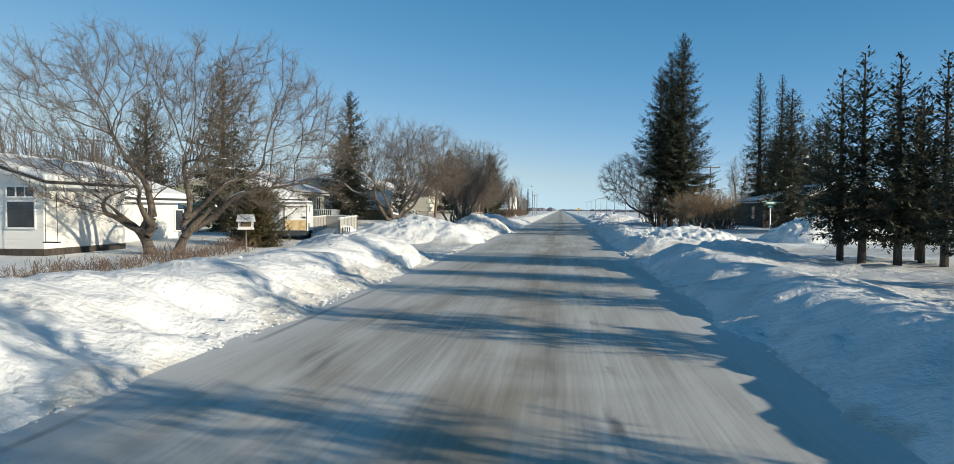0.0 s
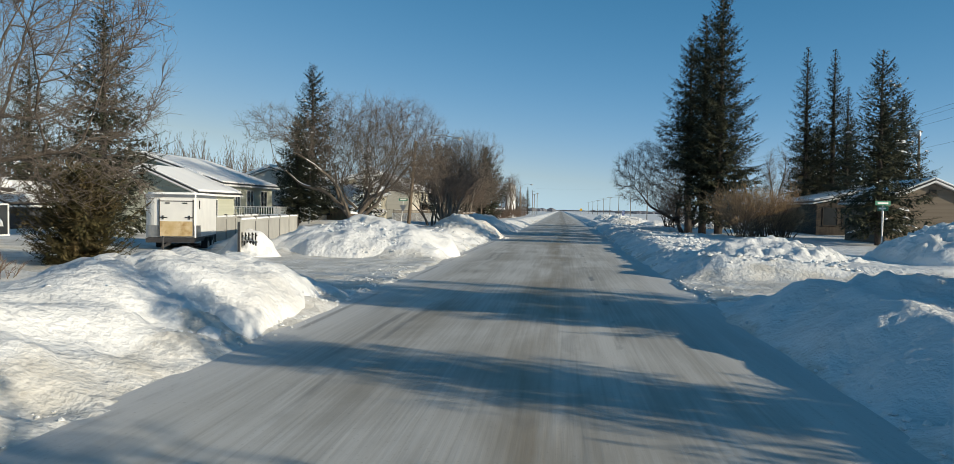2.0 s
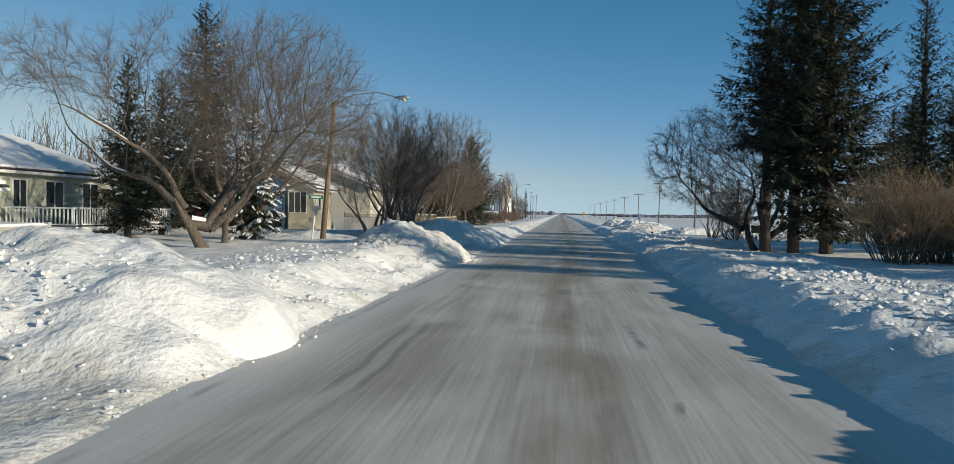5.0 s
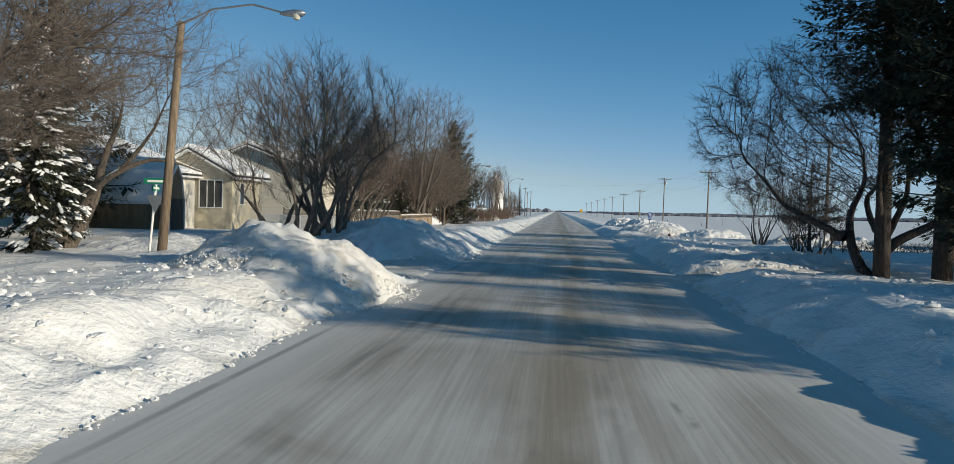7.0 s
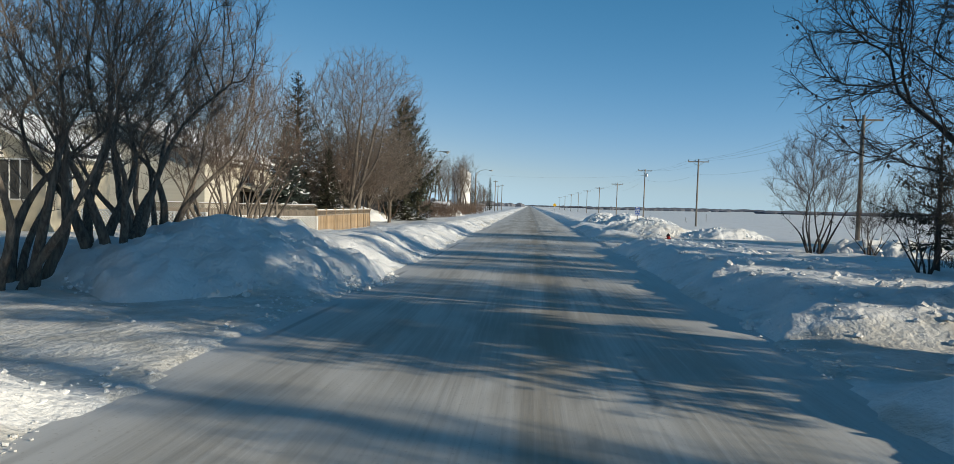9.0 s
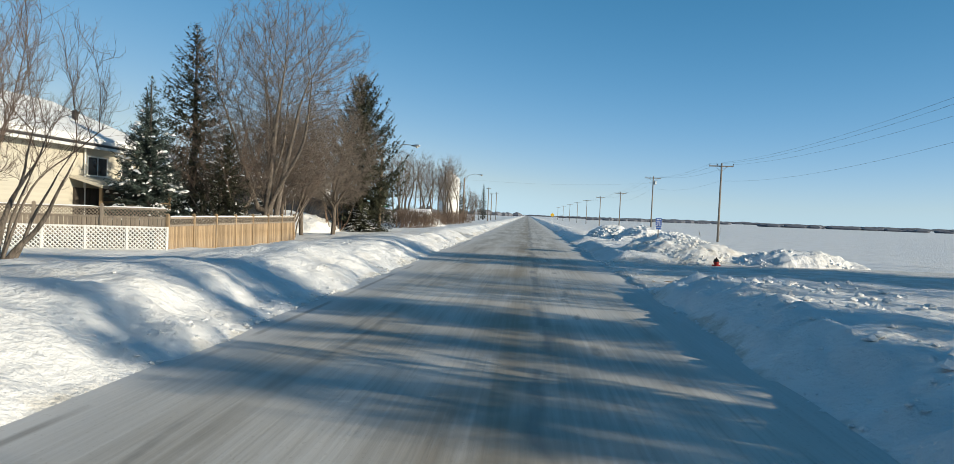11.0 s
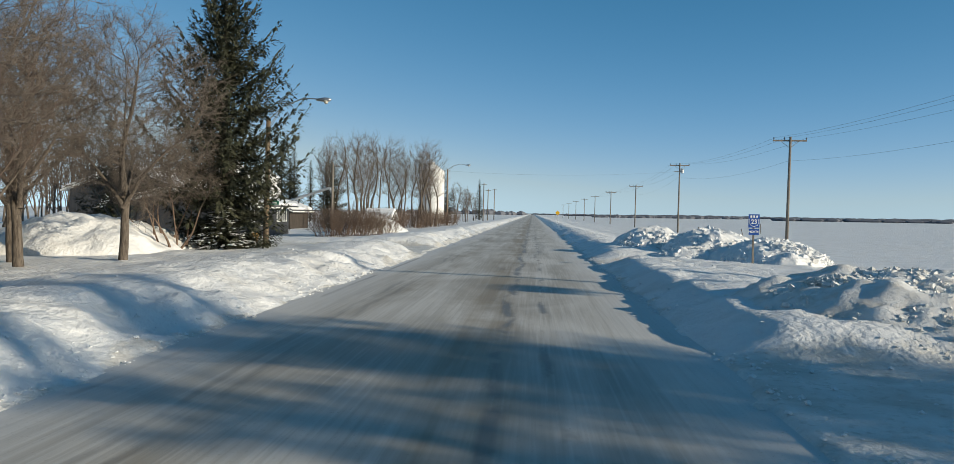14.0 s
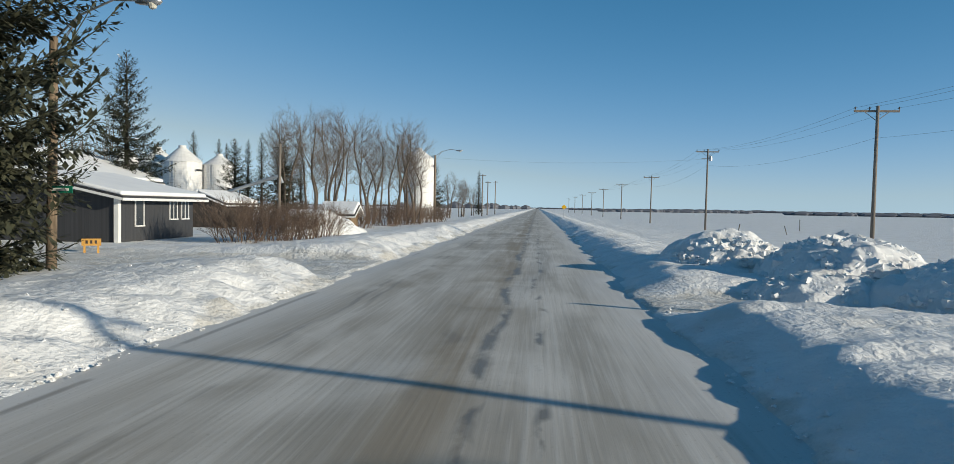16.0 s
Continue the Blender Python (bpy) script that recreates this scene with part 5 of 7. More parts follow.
# ---- buildings ----
def window(parent, c, w, h, face, frames=1, trim=WHITE, depth=0.045):
    """A window proud of a wall. c: its middle on the wall in the house's own axes; face: the wall's outward normal, 'x', '-x' or '-y'."""
    win = Soup()
    glass = Soup()
    along, out = ((0, 1), (1, 0)) if face == "x" else (((0, -1), (-1, 0)) if face == "-x" else ((1, 0), (0, -1)))
    def bar(a0, a1, z0, z1, soup, d0, d1):
        am, dm = (a0 + a1) / 2, (d0 + d1) / 2
        s = (abs(along[0]) * (a1 - a0) + abs(out[0]) * (d1 - d0), abs(along[1]) * (a1 - a0) + abs(out[1]) * (d1 - d0), z1 - z0)
        soup.box((c[0] + along[0] * am + out[0] * dm, c[1] + along[1] * am + out[1] * dm, c[2] + (z0 + z1) / 2), s)
    t = 0.065
    bar(-w / 2 - t, w / 2 + t, h / 2, h / 2 + t, win, -0.02, depth)
    bar(-w / 2 - t, w / 2 + t, -h / 2 - t, -h / 2, win, -0.02, depth + 0.04)
    bar(-w / 2 - t, -w / 2, -h / 2, h / 2, win, -0.02, depth)
    bar(w / 2, w / 2 + t, -h / 2, h / 2, win, -0.02, depth)
    for i in range(1, frames):
        x = -w / 2 + w * i / frames
        bar(x - 0.025, x + 0.025, -h / 2, h / 2, win, -0.02, depth)
    bar(-w / 2, w / 2, -h / 2, h / 2, glass, -0.02, 0.02)
    fr = part("window", win, trim, parent, "window with a white frame")
    part("pane", glass, GLASS_DARK, fr)
    return fr


def gable_house(name, label, x0, x1, y0, y1, z0, eave, ridge, wall, axis="y", over=0.45, snow=0.22, category="house", roof=METAL_DARK, trim=WHITE):
    """A house whose ridge runs along axis; walls, gables, roof and the snow on it."""
    ob = thing(name, label, category, ((x0 + x1) / 2, (y0 + y1) / 2, 0))
    hx, hy = (x1 - x0) / 2, (y1 - y0) / 2
    w = Soup()
    w.slab([(-hx, -hy), (hx, -hy), (hx, hy), (-hx, hy)], z0 - 0.6, eave)
    if axis == "y":
        for s in (-1, 1):
            w.add([(-hx, s * hy, eave), (hx, s * hy, eave), (0, s * hy, ridge - 0.1), (-hx, s * (hy - 0.15), eave), (hx, s * (hy - 0.15), eave), (0, s * (hy - 0.15), ridge - 0.1)],
                  [(0, 1, 2), (3, 5, 4), (0, 2, 5, 3), (1, 4, 5, 2), (0, 3, 4, 1)])
    else:
        for s in (-1, 1):
            w.add([(s * hx, -hy, eave), (s * hx, hy, eave), (s * hx, 0, ridge - 0.1), (s * (hx - 0.15), -hy, eave), (s * (hx - 0.15), hy, eave), (s * (hx - 0.15), 0, ridge - 0.1)],
                  [(0, 1, 2), (3, 5, 4), (0, 2, 5, 3), (1, 4, 5, 2), (0, 3, 4, 1)])
    part("wall", w, wall, ob)
    def plane(lift, thick, grow_):
        s = Soup()
        half, run = (hx, hy) if axis == "y" else (hy, hx)
        slope = (ridge - eave) / half
        for side in (-1, 1):
            e = half + over + grow_
            pts = []
            for z_add in (lift, lift + thick):
                for a, r in ((e, -1), (e, 1), (0, 1), (0, -1)):
                    z = ridge - slope * a + z_add
                    p = (side * a, r * (run + over + grow_), z)
                    pts.append(p if axis == "y" else (p[1], p[0], p[2]))
            s.add(pts, [(0, 1, 2, 3), (4, 7, 6, 5), (0, 4, 5, 1), (1, 5, 6, 2), (2, 6, 7, 3), (3, 7, 4, 0)])
        return s
    rf = part("roof", plane(0.0, 0.16, 0.0), roof, ob)
    part("fascia", plane(-0.03, 0.12, 0.03), trim, rf)
    if snow:
        sn = part("snow", plane(0.165, snow, -0.06), SNOW_CLEAN, ob, "snow blanket on the roof")
        bev = sn.modifiers.new("round", "BEVEL")
        bev.width, bev.segments = min(0.1, snow * 0.45), 3
    return ob


# white house behind the big tree
wh = gable_house("house", "white house with snow-covered roof behind a bare tree", -33.0, -23.0, 34.0, 47.0, 0.3, 2.75, 4.55, SIDING_WHITE, snow=0.3)
window(wh, (5.05, 3.0, 1.75), 1.0, 1.0, "x", 2)
window(wh, (5.05, -2.2, 1.75), 1.4, 1.0, "x", 2)
window(wh, (5.05, 6.5, 1.5), 0.9, 1.2, "x")
wing = gable_house("house_wing", "white front gable with a tall window", -24.9, -20.0, 31.0, 36.5, 0.3, 3.2, 3.95, SIDING_WHITE, "y", snow=0.28, category="house wing")
part("foundation", Soup().box((0, 0, 0.35), (4.94, 5.54, 0.5)), DARK_WALL, wing, "dark foundation strip")
window(wing, (1.5, -2.75, 1.95), 1.15, 1.0, "-y", 1)
window(wing, (1.5, -2.75, 2.85), 1.15, 0.36, "-y", 3)

# sage-green house with its garage
gh = gable_house("house", "sage green bungalow with long snowy roof", -36.4, -24.4, 70.0, 79.6, 0.3, 3.8, 5.8, SIDING_GREEN, snow=0.12)
for yy, w_ in ((-3.9, 1.2), (-2.0, 0.8), (0.3, 1.2), (3.0, 1.2)):
    window(gh, (6.0, yy, 2.7), w_, 1.3, "x", 2)
ga = gable_house("garage", "sage green garage with snow on its low roof", -30.0, -23.3, 64.2, 69.8, 0.3, 3.05, 4.5, SIDING_GREEN, snow=0.16, category="garage")
window(ga, (3.35, -0.2, 1.95), 0.75, 1.25, "x", 1)

# far garage behind the trailer yard
gable_house("shed", "small grey shed with snowy roof behind the trailer", -37.5, -33.0, 60.0, 66.0, 0.2, 2.2, 3.3, CHARCOAL, category="shed")

# beige house beyond the second side street
bhh = gable_house("house", "pale stucco house with thick snow on its roof", -35.0, -23.8, 92.0, 103.4, 0.9, 4.0, 6.0, STUCCO_WHITE, snow=0.3)
window(bhh, (5.6, 2.0, 3.0), 1.2, 1.0, "x", 2)
bw = gable_house("house_wing", "beige stucco wing with a triple window", -27.0, -21.4, 103.6, 108.6, 0.9, 4.1, 5.6, STUCCO, snow=0.3, category="house wing")
window(bw, (1.4, -2.5, 2.85), 1.5, 1.7, "-y", 3)
window(bw, (2.8, -1.0, 2.9), 0.6, 1.3, "x", 1)
CREAM = surface("cream_siding", (0.60, 0.565, 0.48), (0.54, 0.505, 0.43), 2, 0.8, 0.4, 3.0, (0.02, 0.02, 3.0))
ph = gable_house("house", "cream two-level house with a broad snowy roof behind spruces", -31.0, -19.6, 115.5, 127.0, 0.6, 4.7, 6.9, CREAM, snow=0.3, over=0.6)
window(ph, (5.7, 1.1, 3.7), 1.5, 0.8, "x", 2)
window(ph, (5.7, 3.6, 3.7), 0.9, 0.8, "x", 1)
part("porch_roof", Soup().add([(x, y, z + t) for t in (0, 0.12) for x, y, z in ((5.6, -1.0, 3.15), (5.6, 5.6, 3.15), (7.2, 5.6, 2.7), (7.2, -1.0, 2.7))],
                              [(3, 2, 1, 0), (4, 5, 6, 7), (0, 1, 5, 4), (1, 2, 6, 5), (2, 3, 7, 6), (3, 0, 4, 7)]), CREAM, ph, "sloped porch roof")
part("porch_wall", Soup().box((5.75, 2.3, 1.7), (0.12, 6.0, 2.0)), DARK_WALL, ph, "dark wall under the porch")
for yy in (-0.8, 2.3, 5.4):
    part("porch_post", Soup().box((7.05, yy, 1.6), (0.12, 0.12, 2.3)), BROWN_WALL, ph)
for zz in (1.3, 1.75, 2.1):
    part("porch_rail", Soup().box((7.05, 2.3, zz), (0.06, 6.2, 0.1)), BROWN_WALL, ph)
part("downpipe", Soup().rod((5.8, 0.0, 4.6), (5.8, 0.0, 0.8), 0.05, 0.05, 6), WHITE, ph)
part("roof_vent", Soup().rod((3.4, 3.0, 5.4), (3.4, 3.0, 6.4), 0.14, 0.14, 10).rod((3.4, 3.0, 6.4), (3.4, 3.0, 6.5), 0.24, 0.1, 10), METAL_DARK, ph, "dark roof vent")
h4 = gable_house("house", "beige house with snowy roof behind spruces", -34.0, -22.6, 131.5, 143.0, 0.6, 4.2, 6.0, STUCCO_WHITE, snow=0.25)
window(h4, (5.7, -4.5, 3.0), 1.6, 1.1, "x", 2)
window(h4, (5.7, -1.0, 3.0), 1.0, 1.1, "x", 2)

# charcoal house
dk = gable_house("house", "charcoal grey bungalow with white trim and snowy roof", -28.0, -18.0, 164.9, 172.5, 0.5, 2.45, 3.5, CHARCOAL, snow=0.22, over=0.6)
window(dk, (5.0, -1.9, 1.75), 0.7, 1.3, "x", 1)
window(dk, (5.0, 1.5, 1.85), 0.75, 0.95, "x", 2)
window(dk, (5.0, 2.8, 1.85), 0.75, 0.95, "x", 2)
part("corner_trim", Soup().box((5.0, -3.8, 1.3), (0.22, 0.22, 2.3)), WHITE, dk, "white corner board")
gable_house("house", "charcoal house with snow-covered hip roof behind another", -42.0, -30.6, 182.0, 192.0, 0.4, 3.9, 5.9, CHARCOAL, snow=0.25, over=0.6)
# the carport is a closed block; its dark walls imitate the shade inside
gable_house("carport", "carport with dark walls standing for its shaded inside and snow on its roof", -26.6, -23.0, 188.0, 194.0, 0.2, 2.2, 2.9, DARK_WALL, snow=0.25, category="carport")
gable_house("shed", "low shed with a curved snow cap", -15.6, -13.4, 190.0, 192.4, 0.3, 1.5, 2.1, BROWN_WALL, "x", snow=0.3, category="shed")

# houses over the road
TAN_WALL = surface("brown_siding", (0.165, 0.135, 0.105), (0.21, 0.172, 0.135), 2, 0.8, 0.3, 3.0, (0.02, 0.02, 3.0))
# walls and window trim take dark boards: the shade is in their colour
rh = gable_house("house", "bungalow with walls coloured dark for shade and a snowy roof behind spruces", 21.2, 37.8, 85.0, 97.0, 0.2, 3.15, 4.85, DARK_WALL, "y", snow=0.22)
for xx in (-7.2, -5.6, -4.0):
    window(rh, (xx, -6.0, 2.0), 1.1, 1.5, "-y", 1, trim=DARK_WALL)
window(rh, (-8.3, -2.0, 2.0), 1.4, 1.3, "-x", 2, trim=DARK_WALL)
rg = gable_house("garage", "grey-brown garage with snow along its roof edge", 19.2, 24.5, 66.6, 73.0, 0.1, 3.05, 4.2, TAN_WALL, snow=0.14, category="garage", over=0.35)
part("gable_vent", Soup().box((0, -3.23, 3.55), (0.4, 0.06, 0.4)), DARK_WALL, rg, "small dark gable vent")

# gambrel shed with a dark door
def gambrel():
    ob = thing("garden_shed", "brown barn-roofed garden shed with white edges and snow on its roof", "shed", (-22.9, 94.6, 0.5), 16)
    w, l_ = 1.75, 2.3
    prof = [(-w, 0), (w, 0), (w * 1.02, 1.7), (w * 0.66, 3.1), (0, 3.75), (-w * 0.66, 3.1), (-w * 1.02, 1.7)]
    n = len(prof)
    s = Soup().add([(l_ * k, x, z) for k in (-1, 1) for x, z in prof], [tuple(range(n))[::-1], tuple(range(n, 2 * n))] + [(i, (i + 1) % n, n + (i + 1) % n, n + i) for i in range(n)])
    part("body", s, BROWN_WALL, ob)
    d = Soup().slab([(0, 0)] * 0 or [(l_ - 0.01, -w * 0.86), (l_ + 0.04, -w * 0.86), (l_ + 0.04, w * 0.86), (l_ - 0.01, w * 0.86)], 0.05, 1.95)
    part("door", d, DARK_WALL, ob, "dark double door")
    for k in (-1, 1):
        e = Soup()
        for (x0, z0), (x1, z1) in zip(prof[1:], prof[2:] + prof[:1]):
            if z0 or z1:
                e.rod((k * (l_ + 0.02), x0, z0), (k * (l_ + 0.02), x1, z1), 0.07, 0.07, 4)
        part("edge_trim", e, WHITE, ob, "white edge boards")
    sn = Soup()
    up = [(w * 1.08, 1.62), (w * 0.69, 3.14), (0, 3.82), (-w * 0.69, 3.14), (-w * 1.08, 1.62)]
    top = [(w * 1.15, 1.75), (w * 0.75, 3.38), (0, 4.08), (-w * 0.75, 3.38), (-w * 1.15, 1.75)]
    for sx in (-1, 1):
        part("corner_trim", Soup().box((sx * (l_ - 0.06), -w - 0.01, 0.85), (0.12, 0.05, 1.7)), WHITE, ob, "white corner board")
    ring = up + top[::-1]
    sn.add([((l_ - 0.08) * k, x, z) for k in (-1, 1) for x, z in ring], [tuple(range(10))[::-1], tuple(range(10, 20))] + [(i, (i + 1) % 10, 10 + (i + 1) % 10, 10 + i) for i in range(10)])
    part("snow", sn, SNOW_CLEAN, ob, "thick snow on the roof")
gambrel()


# ---- grain bins ----
def grain_bin(x, y, r, wall, top, legs=1.2, label="white steel grain bin on a hopper stand"):
    ob = thing("grain_bin", label, "grain bin", (x, y, ground_at(x, y)), group="grain bins")
    part("body", Soup().lathe([(0.25, legs * 0.5), (r * 0.6, legs), (r, legs + 0.7), (r, wall)], 28), WHITE_BIN, ob)
    part("roof", Soup().lathe([(r * 1.03, wall), (r * 1.03, wall + 0.06), (r * 0.2, top - 0.25), (r * 0.2, top)], 28), WHITE_BIN, ob, "white cone roof")
    for i in range(8):
        a = math.pi / 4 * i
        part("leg", Soup().rod((r * 0.95 * math.cos(a), r * 0.95 * math.sin(a), -0.2), (r * 0.98 * math.cos(a), r * 0.98 * math.sin(a), legs + 0.8), 0.06, 0.06, 5), METAL, ob)
    part("label_bar", Soup().box((r + 0.01, -0.3, wall - 0.9), (0.02, 1.5, 0.22)), METAL_DARK, ob)
    lad = Soup()
    for s in (-0.2, 0.2):
        lad.rod((s, -r - 0.12, legs), (s, -r - 0.12, wall), 0.025, 0.025, 4)
    for k in range(int((wall - legs) / 0.35)):
        lad.rod((-0.2, -r - 0.12, legs + 0.35 * k), (0.2, -r - 0.12, legs + 0.35 * k), 0.018, 0.018, 4)
    part("ladder", lad, METAL, ob)


grain_bin(-39.2, 214.5, 2.15, 6.4, 8.3)
grain_bin(-35.9, 217.0, 1.9, 6.2, 7.6)
grain_bin(-43.4, 217.0, 2.15, 6.4, 8.3)
grain_bin(-46.8, 216.0, 2.15, 6.2, 8.1)
grain_bin(-15.5, 237.0, 2.1, 8.6, 10.2, 0.2, "tall white bin beside bare poplars")


# ---- poles, lamps, wires ----
def street_lamp(x, y, top_x, z_top, head, label, wood=WOOD_POLE, lean_y=0.0, r=0.15):
    z = ground_at(x, y)
    ob = thing("street_lamp", label, "street lamp", (x, y, z - 0.1))
    t = Vector((top_x - x, lean_y, z_top - z))
    part("pole", Soup().rod((0, 0, -0.2), t, r, r * 0.72, 12), wood, ob, smooth=True)
    h = Vector(head) - Vector((x, y, z - 0.1))
    pts = [t * 0.985, t * 0.985 + (h - t) * 0.3 + Vector((0, 0, 0.42)), t * 0.985 + (h - t) * 0.7 + Vector((0, 0, 0.5)), h + Vector((-0.1, 0, 0.12))]
    arm = part("arm", Soup().tube(pts, [0.03] * 4, 8), METAL, ob)
    dirv = (h - t)
    dirv.z = 0
    dirv.normalize()
    s = Soup()
    side = Vector((-dirv.y, dirv.x, 0))
    prof = [(-0.12, 0.05), (0.0, 0.10), (0.3, 0.15), (0.55, 0.13), (0.66, 0.03)]
    ring = 10
    vs = [h + dirv * a + side * (w * math.cos(2 * math.pi * i / ring)) + Vector((0, 0, 0.08 + w * 0.75 * math.sin(2 * math.pi * i / ring))) for a, w in prof for i in range(ring)]
    s.add(vs, [(k * ring + i, k * ring + (i + 1) % ring, (k + 1) * ring + (i + 1) % ring, (k + 1) * ring + i) for k in range(4) for i in range(ring)] + [tuple(range(ring))[::-1], tuple(range(4 * ring, 5 * ring))])
    hd = part("lamp_head", s, METAL, ob, smooth=True)
    c = h + dirv * 0.38
    part("lens", Soup().lathe([(0.02, -0.13), (0.09, -0.1), (0.13, 0.0), (0.13, 0.04)], 10, (c.x, c.y, c.z)), LAMP_LENS, hd)
    for k in range(2):
        part("bracket", Soup().rod(t * (0.93 - 0.03 * k), pts[1 + k * 0], 0.015, 0.015, 5), METAL, arm)
    return ob


street_lamp(-12.67, 79.2, -12.1, 7.8, (-8.9, 79.2, 7.85), "leaning brown wooden street lamp pole in snow")
l2 = street_lamp(-12.3, 151.8, -12.2, 6.9, (-9.6, 151.6, 7.6), "wooden street lamp pole beside a spruce")
street_lamp(-11.3, 223.0, -11.3, 8.6, (-8.6, 223.0, 9.0), "wooden street lamp pole beside bare poplars")


def utility_pole(x, y, h, transformer=False, r=0.15):
    z = ground_at(x, y)
    ob = thing("utility_pole", "weathered wooden utility pole with a crossarm in a snowy field", "utility pole", (x, y, z), group="utility poles")
    part("pole", Soup().rod((0, 0, -0.3), (0.12, 0, h), r, r * 0.7, 10), WOOD_GREY, ob, smooth=True)
    arm = part("crossarm", Soup().box((0.12, 0.16, h - 0.35), (3.0, 0.11, 0.14)), WOOD_GREY, ob)
    part("brace", Soup().rod((-0.7, 0.14, h - 0.4), (0.1, 0.14, h - 1.0), 0.025, 0.025, 4).rod((0.94, 0.14, h - 0.4), (0.14, 0.14, h - 1.0), 0.025, 0.025, 4), WOOD_GREY, ob)
    for dx in (-1.35, -0.4, 1.55):
        part("insulator", Soup().lathe([(0.03, 0), (0.03, 0.1), (0.07, 0.13), (0.06, 0.2), (0.03, 0.24)], 8, (0.05 + dx, 0.16, h - 0.29)), METAL_DARK, arm)
    if transformer:
        part("transformer", Soup().lathe([(0.2, 0), (0.24, 0.05), (0.24, 0.6), (0.12, 0.7)], 14, (0.5, 0, h - 1.6)), METAL, ob, "small grey transformer")
        part("side_arm", Soup().rod((-0.7, 0, h - 1.3), (0.6, 0, h - 1.3), 0.05, 0.05, 5), WOOD_GREY, ob)
    return Vector((x + 0.12, y + 0.16, z + h - 0.1))


tops = [utility_pole(26.0, 62.0, 9.4), utility_pole(24.7, 131.6, 9.6, r=0.17), utility_pole(24.2, 185.2, 9.9), utility_pole(24.1, 236.0, 11.0, True), utility_pole(23.8, 284.0, 9.5),
        utility_pole(23.6, 335.0, 9.6), utility_pole(23.4, 388.0, 9.6), utility_pole(23.2, 440.0, 9.6), utility_pole(23.0, 500.0, 9.6), utility_pole(22.8, 570.0, 9.6), utility_pole(22.6, 650.0, 9.6)]


def wire(a, b, sag, label="thin overhead power wire"):
    a, b = Vector(a), Vector(b)
    n = 14
    pts = [a.lerp(b, i / n) - Vector((0, 0, 4 * sag * (i / n) * (1 - i / n))) for i in range(n + 1)]
    s = Soup().tube(pts, [0.008] * (n + 1), 4)
    c = (a + b) / 2
    s.v = [(x - c.x, y - c.y, z - c.z) for x, y, z in s.v]
    single("power_wire", s, WIRE, label, "wire", tuple(c), group="power wires")


for a, b in zip(tops[:6], tops[1:7]):
    for dx in (-1.35, -0.4, 1.55):
        wire(a + Vector((dx, 0, 0)), b + Vector((dx, 0, 0)), 0.7)
for a, b in zip(tops[:4], tops[1:5]):
    wire(a + Vector((-0.12, -0.16, -2.1)), b + Vector((-0.12, -0.16, -2.1)), 0.8, "thin overhead telephone wire")
wire(tops[3] + Vector((0, 0, -1.2)), (-11.3, 223.0, 8.2), 0.6, "power wire crossing over the road")
# unseen pole, added to cast a line and a patch of shadow on the road
yard = thing("utility_pole", "unseen tall pole with three cans, added for its shadow on the road", "utility pole", (45.0, 120.4, ground_at(45.0, 120.4)))
part("pole", Soup().rod((0, 0, -0.3), (0, 0, 13.0), 0.19, 0.14, 10), WOOD_GREY, yard, smooth=True)
part("crossarm", Soup().box((0, 0.2, 12.75), (0.16, 1.8, 0.16)), WOOD_GREY, yard)
for q in (-0.62, 0.0, 0.62):
    part("transformer", Soup().lathe([(0.22, 0), (0.29, 0.05), (0.29, 0.6), (0.12, 0.68)], 14, (-0.36, q, 12.2)), METAL, yard, "grey can that widens the pole's shadow")
lowpoles = [(-19.6, 191.0, 6.8), (-10.6, 292.0, 9.0), (-10.4, 306.0, 8.0), (-10.2, 334.0, 9.0), (33.0, 60.0, 8.0)]
for x, y, h in lowpoles:
    z = ground_at(x, y)
    ob = thing("utility_pole", "plain grey wooden pole standing in snow", "utility pole", (x, y, z))
    part("pole", Soup().rod((0, 0, -0.3), (0.1, 0, h), 0.14, 0.1, 10), WOOD_GREY, ob, smooth=True)
    part("crossarm", Soup().box((0.1, 0.12, h - 0.3), (1.3, 0.1, 0.12)), WOOD_GREY, ob)


# ---- signs ----
def lettering(text, size, material, parent, at, rx=90, rz=0, name="lettering"):
    cu = bpy.data.curves.new(name, "FONT")
    cu.body, cu.size, cu.align_x, cu.align_y, cu.extrude, cu.offset = text, size, "CENTER", "CENTER", 0.002, size * 0.02
    tmp = new(name, cu)
    me = bpy.data.meshes.new_from_object(tmp.evaluated_get(bpy.context.evaluated_depsgraph_get()))
    bpy.data.objects.remove(tmp)
    me.materials.clear()
    me.materials.append(material)
    ob = new(name, me)
    ob.parent = parent
    ob.matrix_local = pose(*at, rx, 0, rz)
    return ob


hs = thing("highway_sign", "blue and white highway route sign on a weathered post", "road sign", (10.15, 146.6, ground_at(10.15, 146.6)), 3)
hz = -ground_at(10.15, 146.6)
part("post", Soup().box((0, 0.05, (hz + 2.2) / 2 - 0.15), (0.07, 0.05, hz + 2.5)), WOOD_GREY, hs)
pl = part("route_plate", Soup().box((0, 0, hz + 2.05), (0.45, 0.012, 0.55)), BLUE_SIGN, hs)
